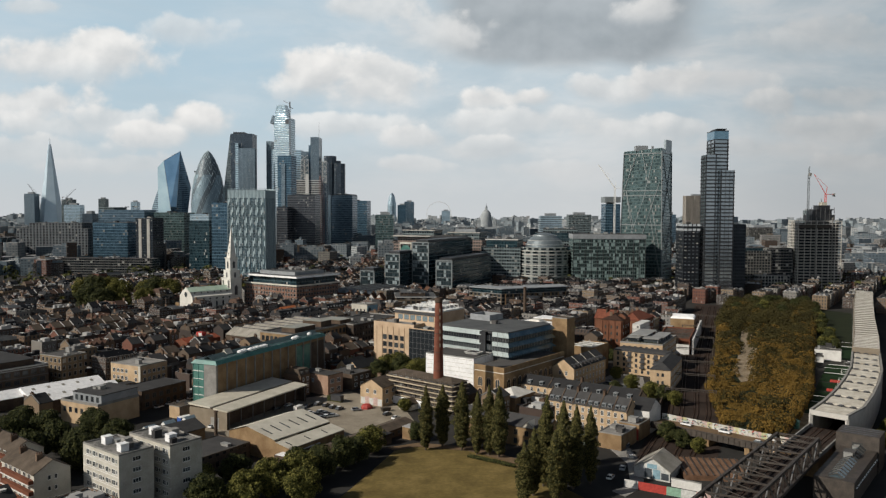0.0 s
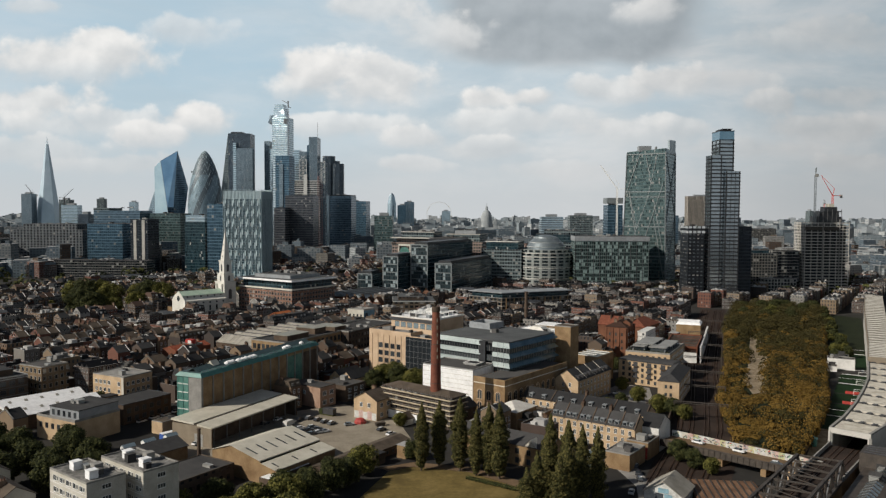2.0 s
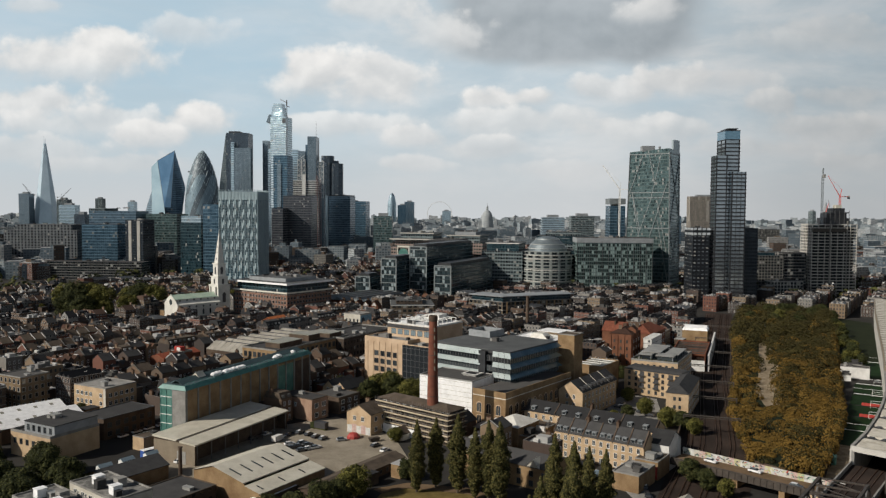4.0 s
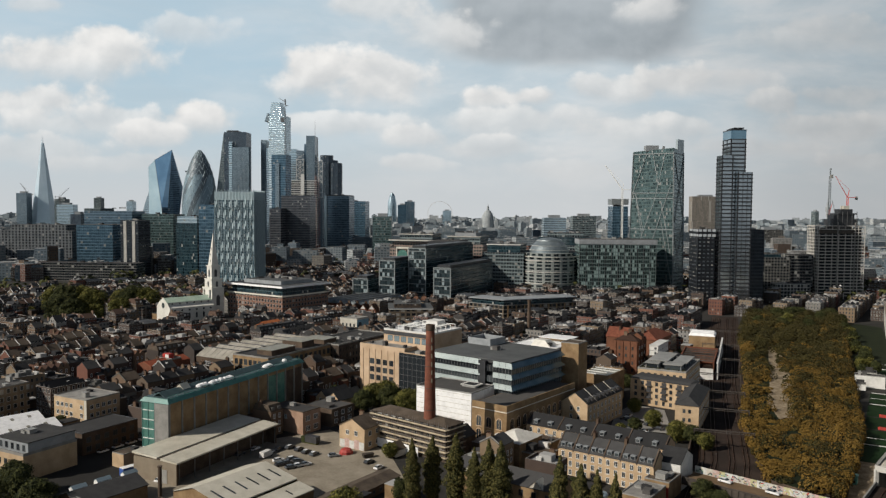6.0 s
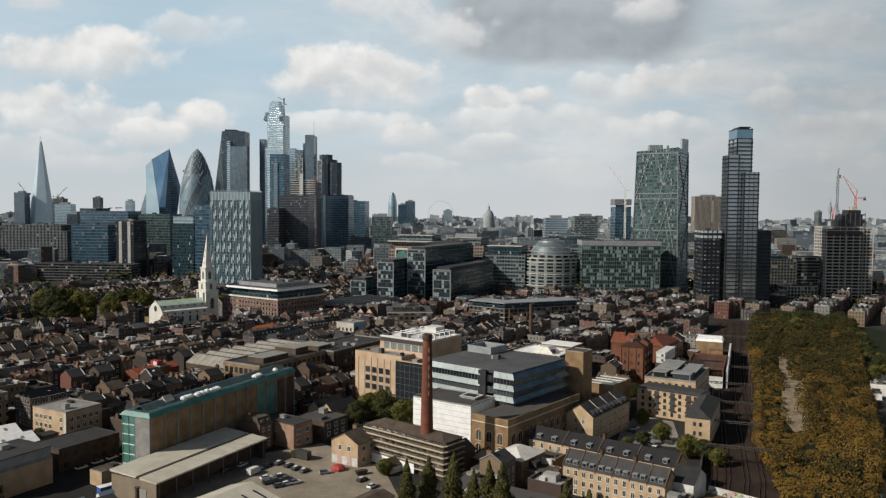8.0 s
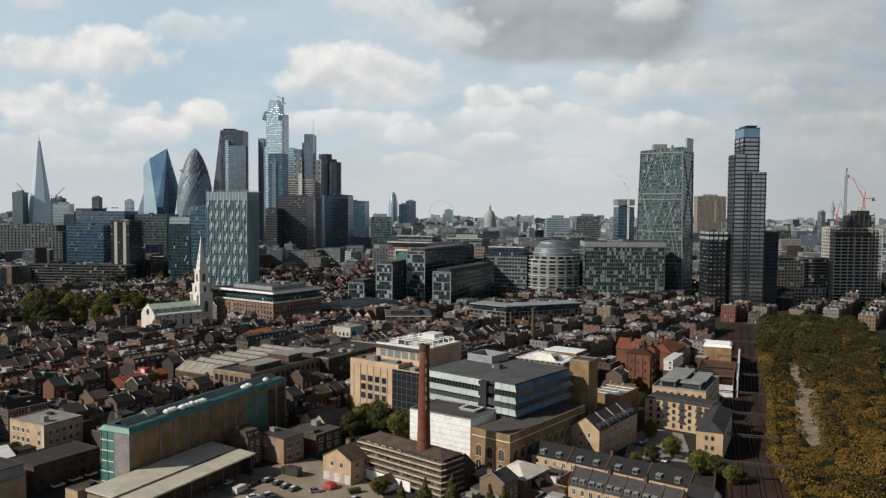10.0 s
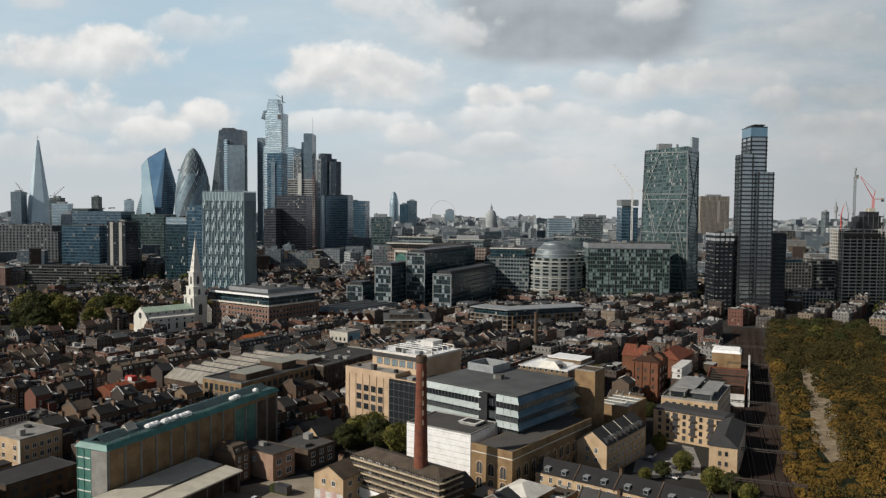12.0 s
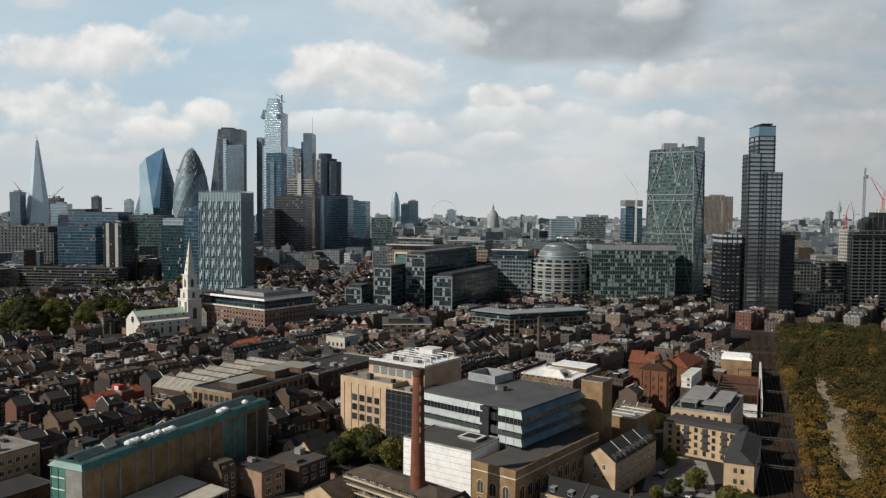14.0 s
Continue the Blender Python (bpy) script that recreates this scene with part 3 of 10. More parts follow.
# ---- mesh tools ----
class Build:
    """Collects faces with material slots and UVs in metres, and makes one mesh of them."""

    def __init__(self):
        self.v, self.f, self.uv, self.slot = [], [], [], []

    def face(self, pts, slot=0, uv=None):
        i = len(self.v)
        self.v += [tuple(p) for p in pts]
        self.f.append(tuple(range(i, i + len(pts))))
        self.slot.append(slot)
        if uv is None:
            a, b = Vector(pts[1]) - Vector(pts[0]), Vector(pts[-1]) - Vector(pts[0])
            x = a.normalized() if a.length > 1e-6 else Vector((1, 0, 0))
            y = (b - x * b.dot(x))
            y = y.normalized() if y.length > 1e-6 else Vector((0, 0, 1))
            uv = [((Vector(p) - Vector(pts[0])).dot(x), (Vector(p) - Vector(pts[0])).dot(y)) for p in pts]
        self.uv += uv
        return self

    def prism(self, pts, z0, z1, side=0, top=None, under=False, tops=None):
        """An upright prism over a counter-clockwise outline; tops: other outline for the upper end."""
        up = tops or pts
        u = 0.0
        n = len(pts)
        i = len(self.v)
        self.v += [(x, y, z0) for x, y in pts] + [(x, y, z1) for x, y in up]
        for k in range(n):
            j = (k + 1) % n
            w = math.dist(pts[k], pts[j])
            self.f.append((i + k, i + j, i + n + j, i + n + k))
            self.uv += [(u, z0), (u + w, z0), (u + w, z1), (u, z1)]
            self.slot.append(side)
            u += w
        self.f.append(tuple(i + n + k for k in range(n)))
        self.uv += [p for p in up]
        self.slot.append(side if top is None else top)
        if under:
            self.f.append(tuple(i + n - 1 - k for k in range(n)))
            self.uv += [p for p in reversed(pts)]
            self.slot.append(side)
        return self

    def box(self, x0, x1, y0, y1, z0, z1, side=0, top=None, under=False):
        return self.prism([(x0, y0), (x1, y0), (x1, y1), (x0, y1)], z0, z1, side, top, under)

    def beam(self, a, b, w, h=None, slot=0):
        """A bar of section w x h from a to b."""
        a, b, h = Vector(a), Vector(b), h or w
        d = (b - a).normalized()
        s = d.cross(Vector((0, 0, 1)))
        s = (s.normalized() if s.length > 1e-4 else Vector((1, 0, 0)))
        t = s.cross(d)
        ring = [s * w / 2 - t * h / 2, s * w / 2 + t * h / 2, -s * w / 2 + t * h / 2, -s * w / 2 - t * h / 2]
        for k in range(4):
            j = (k + 1) % 4
            self.face([a + ring[k], a + ring[j], b + ring[j], b + ring[k]], slot)
        self.face([a + r for r in reversed(ring)], slot)
        self.face([b + r for r in ring], slot)
        return self

    def tube(self, a, b, r0, r1, n=8, slot=0, cap=True):
        a, b = Vector(a), Vector(b)
        d = (b - a).normalized()
        s = d.cross(Vector((0, 0, 1)))
        s = s.normalized() if s.length > 1e-4 else Vector((1, 0, 0))
        t = s.cross(d)
        i = len(self.v)
        for p, r in ((a, r0), (b, r1)):
            for k in range(n):
                g = 2 * math.pi * k / n
                self.v.append(tuple(p + (s * math.cos(g) - t * math.sin(g)) * r))
        for k in range(n):
            j = (k + 1) % n
            self.f.append((i + k, i + j, i + n + j, i + n + k))
            self.uv += [(k, 0), (k + 1, 0), (k + 1, (b - a).length), (k, (b - a).length)]
            self.slot.append(slot)
        if cap:
            self.f.append(tuple(i + n + k for k in range(n)))
            self.uv += [(0, 0)] * n
            self.slot.append(slot)
        return self

    def lathe(self, profile, n=32, slot=0, twist=0.0):
        """Turns (radius, height) pairs round z; UV is the turn (0 to n) and the height."""
        i = len(self.v)
        for r, z in profile:
            for k in range(n):
                g = 2 * math.pi * k / n + twist * z
                self.v.append((r * math.cos(g), r * math.sin(g), z))
        for q in range(len(profile) - 1):
            for k in range(n):
                j = (k + 1) % n
                a = i + q * n
                self.f.append((a + k, a + j, a + n + j, a + n + k))
                z0, z1 = profile[q][1], profile[q + 1][1]
                self.uv += [(k, z0), (k + 1, z0), (k + 1, z1), (k, z1)]
                self.slot.append(slot)
        return self

    def gable(self, x0, x1, y0, y1, z0, z1, over=0.3, thick=0.22, slot=0):
        """A pitched roof whose ridge runs along x."""
        m = (y0 + y1) / 2
        s = (z1 - z0) / (m - y0)
        xa, xb, ya, yb, ze = x0 - over, x1 + over, y0 - over, y1 + over, z0 - over * s
        for y_e, flip in ((ya, 1), (yb, -1)):
            top = [(xa, y_e, ze + thick), (xb, y_e, ze + thick), (xb, m, z1 + thick), (xa, m, z1 + thick)]
            low = [(xa, y_e, ze), (xb, y_e, ze), (xb, m, z1), (xa, m, z1)]
            self.face(top if flip > 0 else top[::-1], slot)
            self.face([low[0], low[1], top[1], top[0]] if flip > 0 else [low[1], low[0], top[0], top[1]], slot)
            self.face([low[0], top[0], top[3], low[3]] if flip > 0 else [low[0], low[3], top[3], top[0]], slot)
            self.face([low[1], low[2], top[2], top[1]] if flip > 0 else [low[1], top[1], top[2], low[2]], slot)
        return self

    def gable_ends(self, x0, x1, y0, y1, z0, z1, slot=0):
        m = (y0 + y1) / 2
        for x, flip in ((x0, 1), (x1, -1)):
            p = [(x, y1, z0), (x, y0, z0), (x, m, z1)]
            q = [(y1, z0), (y0, z0), (m, z1)]
            self.face(p if flip > 0 else [p[1], p[0], p[2]], slot, q if flip > 0 else [q[1], q[0], q[2]])
        return self

    def shell(self, w, d, e, r, slot=0):
        """The walls of a gabled house as one closed skin, ridge along x."""
        i = len(self.v)
        self.v += [(-w / 2, -d / 2, 0), (w / 2, -d / 2, 0), (w / 2, d / 2, 0), (-w / 2, d / 2, 0), (-w / 2, -d / 2, e), (w / 2, -d / 2, e), (w / 2, d / 2, e), (-w / 2, d / 2, e), (-w / 2, 0, r), (w / 2, 0, r)]
        for f, uv in (((0, 1, 5, 4), [(0, 0), (w, 0), (w, e), (0, e)]), ((2, 3, 7, 6), [(0, 0), (w, 0), (w, e), (0, e)]),
                      ((1, 2, 6, 9, 5), [(0, 0), (d, 0), (d, e), (d / 2, r), (0, e)]), ((3, 0, 4, 8, 7), [(0, 0), (d, 0), (d, e), (d / 2, r), (0, e)])):
            self.f.append(tuple(i + k for k in f))
            self.uv += uv
            self.slot.append(slot)
        return self

    def take(self, other, m, slots):
        """Adds another collection's faces, moved by m, with its slots renumbered."""
        i = len(self.v)
        self.v += [tuple(m @ Vector(p)) for p in other.v]
        self.f += [tuple(i + k for k in f) for f in other.f]
        self.uv += other.uv
        self.slot += [slots[k] for k in other.slot]
        return self

    def hip(self, x0, x1, y0, y1, z0, z1, over=0.4, slot=0):
        x0, x1, y0, y1 = x0 - over, x1 + over, y0 - over, y1 + over
        m, r = (y0 + y1) / 2, min((y1 - y0) / 2, (x1 - x0) / 2 - 0.05)
        a, b = (x0 + r, m, z1), (x1 - r, m, z1)
        e = [(x0, y0, z0), (x1, y0, z0), (x1, y1, z0), (x0, y1, z0)]
        self.face([e[0], e[1], b, a], slot), self.face([e[2], e[3], a, b], slot)
        self.face([e[1], e[2], b], slot), self.face([e[3], e[0], a], slot)
        self.face([e[3], e[2], e[1], e[0]], slot)
        return self

    def mesh(self, name, mats):
        me = bpy.data.meshes.new(name)
        me.from_pydata(self.v, [], self.f)
        layer = me.uv_layers.new(name="UVMap")
        layer.data.foreach_set("uv", np.array(self.uv, dtype=np.float32).ravel())
        me.polygons.foreach_set("material_index", np.array(self.slot, dtype=np.int32))
        for m in mats if isinstance(mats, (list, tuple)) else [mats]:
            me.materials.append(M[m])
        me.update()
        return me


def thing(name, label, category, x=0.0, y=0.0, z=0.0, turn=0.0, group="", kind=""):
    """An Empty at a thing's base, turned about z."""
    ob = tagged(new(name), label, category, group, kind)
    ob.matrix_basis = pose(x, y, z, 0, 0, turn)
    return ob


def part(name, built, mats, parent, label="", at=None):
    ob = new(name, built if isinstance(built, bpy.types.Mesh) else built.mesh(name, mats))
    ob.parent = parent
    if at is not None:
        ob.matrix_basis = at
    return tagged(ob, label)


def solo(name, built, mats, label, category, x=0.0, y=0.0, z=0.0, turn=0.0, group="", kind=""):
    ob = tagged(new(name, built.mesh(name, mats)), label, category, group, kind)
    ob.matrix_basis = pose(x, y, z, 0, 0, turn)
    return ob


WINDOWS = {}
def window_mesh(w, h, frame_mat="frame_white", pane_mat="pane", bars=1):
    key = (w, h, frame_mat, pane_mat, bars)
    if key not in WINDOWS:
        b, t = Build(), 0.1
        b.face([(-w / 2, -0.03, 0), (w / 2, -0.03, 0), (w / 2, -0.03, h), (-w / 2, -0.03, h)], 1)
        for x0, x1, z0, z1 in [(-w / 2 - t, -w / 2, -t, h + t), (w / 2, w / 2 + t, -t, h + t), (-w / 2, w / 2, h, h + t), (-w / 2 - t, w / 2 + t, -2 * t, 0)] + \
                [(w * (k + 1) / (bars + 1) - w / 2 - .04, w * (k + 1) / (bars + 1) - w / 2 + .04, 0, h) for k in range(bars)]:
            b.box(x0, x1, -0.1, 0.0, z0, z1, 0, 0, True)
        WINDOWS[key] = b.mesh("window", [frame_mat, pane_mat])
    return WINDOWS[key]


def window_row(parent, a, b, heights, count, mesh, margin=1.2, label="", name="window", shift=0.0):
    """Windows on the wall that runs from a to b (outside on its right), at each height."""
    dx, dy = b[0] - a[0], b[1] - a[1]
    n = math.hypot(dx, dy)
    turn = math.degrees(math.atan2(dy, dx))
    for z in heights:
        for k in range(count):
            s = (margin + (n - 2 * margin) * (k + 0.5) / count + shift) / n
            part(name, mesh, None, parent, label, pose(a[0] + dx * s, a[1] + dy * s, z, 0, 0, turn))


TAKEN = []          # footprints: centre, half sizes, turn
def claim(cx, cy, w, d, turn, gap=2.0):
    TAKEN.append((cx, cy, w / 2 + gap, d / 2 + gap, math.cos(radians(turn)), math.sin(radians(turn))))


def free(x, y):
    for cx, cy, a, b, c, s in TAKEN:
        dx, dy = x - cx, y - cy
        if abs(dx * c + dy * s) < a and abs(dy * c - dx * s) < b:
            return False
    return True


def roof_clutter(parent, w, d, z, count, seed, mats=("grey_metal", "felt"), size=(1.0, 3.5)):
    r = random.Random(seed)
    for _ in range(count):
        a, b, h = r.uniform(*size), r.uniform(*size), r.uniform(.6, 2.2)
        x, y = r.uniform(-w / 2 + a, w / 2 - a) if w > 2 * a else 0, r.uniform(-d / 2 + b, d / 2 - b) if d > 2 * b else 0
        u = Build()
        u.box(-a / 2, a / 2, -b / 2, b / 2, 0, h)
        u.box(-a / 2 - .1, a / 2 + .1, -b / 2 - .1, b / 2 + .1, h, h + .12, 0, None, True)
        part("roof_unit", u, r.choice(mats), parent, "", pose(x, y, z))


def flat_block(name, label, category, cx, cy, w, d, turn, h, wall, roof="felt", parapet=0.7, clutter=3, seed=1, z=0.0, group="", edge=None):
    """A flat-roofed building: wall, roof, parapet and units on the roof; local x along w."""
    root = thing(name, label, category, cx, cy, z, turn, group)
    claim(cx, cy, w, d, turn)
    b = Build().box(-w / 2, w / 2, -d / 2, d / 2, 0, h)
    part("wall", b, wall, root)
    part("roof", Build().box(-w / 2 + .3, w / 2 - .3, -d / 2 + .3, d / 2 - .3, h, h + .12), roof, root)
    if parapet:
        p = Build()
        for x0, x1, y0, y1 in ((-w / 2, w / 2, -d / 2, -d / 2 + .3), (-w / 2, w / 2, d / 2 - .3, d / 2), (-w / 2, -w / 2 + .3, -d / 2 + .3, d / 2 - .3), (w / 2 - .3, w / 2, -d / 2 + .3, d / 2 - .3)):
            p.box(x0, x1, y0, y1, h + .002, h + parapet)
        part("parapet", p, edge or "concrete", root)
    roof_clutter(root, w, d, h + .12, clutter, seed)
    return root


def pitched_block(name, label, category, cx, cy, w, d, turn, eave, ridge, wall, roof, z=0.0, over=.35, stacks=1, group="", hip=False):
    """A building with a pitched roof whose ridge runs along local x."""
    root = thing(name, label, category, cx, cy, z, turn, group)
    claim(cx, cy, w, d, turn)
    b = Build().box(-w / 2, w / 2, -d / 2, d / 2, 0, eave)
    if not hip:
        b.gable_ends(-w / 2, w / 2, -d / 2, d / 2, eave, ridge)
    part("wall", b, wall, root)
    r = Build()
    r.hip(-w / 2, w / 2, -d / 2, d / 2, eave, ridge, over) if hip else r.gable(-w / 2, w / 2, -d / 2, d / 2, eave, ridge, over)
    part("roof", r, roof, root)
    for k in range(stacks):
        x = -w / 2 + w * (k + .5) / stacks
        part("chimney", chimney_mesh(), None, root, "", pose(x, d * .12, ridge - .8))
    return root


STACKS = []
def chimney_mesh():
    if not STACKS:
        b = Build().box(-.45, .45, -.9, .9, -1.2, 1.5).box(-.55, .55, -1.0, 1.0, 1.5, 1.7, 0, None, True)
        for y in (-.6, 0, .6):
            b.tube((0, y, 1.7), (0, y, 2.3), .17, .14, 6, 1)
        STACKS.append(b.mesh("chimney", ["stack_brick", "clay_tile"]))
    return STACKS[0]

def leaf_cloud(b, cx, cy, cz, rx, ry, rz, count, size, r, slot=0, shell=.35, rough=.6):
    """Leaf clumps: small bent cards scattered through the outer part of an ellipsoid."""
    for _ in range(count):
        g, h = r.uniform(0, 2 * math.pi), r.uniform(-.75, 1)
        k = math.sqrt(max(0, 1 - h * h))
        f = shell + (1 - shell) * r.random() ** .5
        p = Vector((cx + rx * k * math.cos(g) * f, cy + ry * k * math.sin(g) * f, cz + rz * h * f))
        n = Vector((k * math.cos(g) + r.uniform(-rough, rough), k * math.sin(g) + r.uniform(-rough, rough), h + r.uniform(-.2, .3 + rough))).normalized()
        s = n.cross(Vector((r.uniform(-1, 1), r.uniform(-1, 1), r.uniform(-1, 1)))).normalized()
        t = n.cross(s)
        q = size * r.uniform(.6, 1.35)
        i = len(b.v)
        b.v += [tuple(p + s * q), tuple(p + t * q * .8 + n * q * .15), tuple(p - s * q * .9), tuple(p - t * q * .85 + n * q * .1), tuple(p + n * q * .45)]
        for e in ((0, 1, 4), (1, 2, 4), (2, 3, 4), (3, 0, 4)):
            b.f.append((i + e[0], i + e[1], i + e[2]))
            b.uv += [(0, 0)] * 3
            b.slot.append(slot)


# ---- ground ----
def sheet(name, pts, z, mat, label, category, thick=0.0):
    b = Build()
    if thick:
        b.prism(pts, z - thick, z)
    else:
        b.face([(x, y, z) for x, y in pts])
    return solo(name, b, mat, label, category, kind="structure")


sheet("ground", [(-6000, -1500), (6000, -1500), (6000, 7000), (-6000, 7000)], -0.02, "city_ground", "grey paved city ground under the streets", "ground")
sheet("park_lawn", [(-60, 150), (45, 150), (48, 215), (34, 240), (22, 261), (7, 275), (-12, 280), (-20, 275), (-29, 244), (-38, 215)], 0.05, "lawn", "dry yellowish green park lawn", "lawn")
sheet("earth_path", [(-20, 275.2), (-12, 280.2), (7, 275.2), (22, 261.2), (34, 240.2), (37, 242), (25, 265), (9, 280), (-12, 285), (-23, 279)], 0.06, "bare_earth", "bare trodden earth under the poplars", "path")
sheet("square_ground", [(24, 268), (37, 243), (49, 216), (60, 216), (66, 262), (58, 284), (40, 290)], 0.055, "city_ground", "dark worn ground beside the lawn", "ground")
sheet("yard_ground", [(-118, 296), (-78, 284), (-36, 276), (-12, 306), (-20, 338), (-46, 366), (-70, 350), (-90, 310)], 0.05, "yard", "pale dusty concrete yard", "yard")
sheet("courtyard_ground", [(70, 371), (92, 364), (97, 380), (101, 401), (89, 411), (78, 396)], .07, "concrete", "grey paved courtyard with parked cars", "yard")
for a, b, w in (((-160, 330), (-60, 480), 9), ((-10, 290), (110, 460), 8), ((40, 290), (70, 225), 8), ((-210, 300), (-90, 470), 8), ((20, 330), (-70, 420), 8), ((-70, 420), (-330, 640), 9)):
    d = Vector((b[0] - a[0], b[1] - a[1])).normalized() * w / 2
    sheet("road", [(a[0] + d.y, a[1] - d.x), (b[0] + d.y, b[1] - d.x), (b[0] - d.y, b[1] + d.x), (a[0] - d.y, a[1] + d.x)], 0.03, "asphalt", "dark asphalt street between buildings", "road")


# ---- white flats and red-banded flats ----
def white_flats(cx, cy, w, d, turn, h, cols, seed):
    root = flat_block("block_of_flats", "six-storey block of flats in cream render with small windows", "building", cx, cy, w, d, turn, h, "cream_render", "stained_roof", .5, 2, seed, edge="concrete")
    storeys = [1.2 + 3.05 * k for k in range(6)]
    window_row(root, (-w / 2, d / 2), (-w / 2, -d / 2), storeys, cols, window_mesh(1.3, 1.3, "frame_white", "pane", 1), 1.0)
    window_row(root, (-w / 2, d / 2), (-w / 2, -d / 2), [z + .2 for z in storeys], cols, window_mesh(.55, 1.0, "frame_white", "pane", 0), 1.0, "narrow side window", shift=1.5)
    window_row(root, (-w / 2, -d / 2), (w / 2, -d / 2), storeys, 1, window_mesh(2.3, 1.1, "frame_white", "pane", 2), 5.0)
    for z in storeys[1:]:
        part("floor_band", Build().box(-w / 2 - .04, -w / 2 + .3, -d / 2 - .04, d / 2, z - .75, z - .55), "white_paint", root)
    for x, y, mat in ((-1, 4, "white_sheet"), (1.5, -2, "concrete"), (-2, -6, "white_sheet")):
        part("roof_tank", Build().box(x - 1.2, x + 1.2, y - 1.1, y + 1.1, h + .12, h + 2.2).box(x - 1.3, x + 1.3, y - 1.2, y + 1.2, h + 2.2, h + 2.35, 0, None, True), mat, root)
    return root


white_flats(-95.0, 219.0, 10.5, 19, 52, 18.7, 5, 3)
white_flats(-85.0, 228.5, 10.5, 21, 52, 18.7, 5, 4)


def banded_flats(cx, cy, w, d, turn, eave, ridge):
    root = pitched_block("block_of_flats", "cream flats with red brick balcony bands and a brown tiled roof", "building", cx, cy, w, d, turn, eave, ridge, "cream_render", "brown_roof", stacks=2)
    for k in range(4):
        z = 1.0 + 3.1 * k
        part("balcony", Build().box(-w / 2 + .4, w / 2 - 2.0, d / 2, d / 2 + 1.3, z, z + 1.1, 0, 0, True), "red_brick", root, "red brick balcony front")
        part("balcony_slab", Build().box(-w / 2 + .2, w / 2 - 1.8, d / 2, d / 2 + 1.5, z - .25, z, 0, 0, True), "white_paint", root)
        window_row(root, (w / 2, d / 2), (-w / 2, d / 2), [z + 1.0], 6, window_mesh(1.5, 1.2, "frame_white", "pane", 1), 1.5)
        window_row(root, (-w / 2, d / 2), (-w / 2, -d / 2), [z + .4], 2, window_mesh(.7, 1.1, "frame_white", "pane", 0), 3.2)
    return root


banded_flats(-119.5, 221.0, 20.6, 10, 141, 13, 16)
banded_flats(-139.0, 243.0, 24, 10, 141, 12, 15)


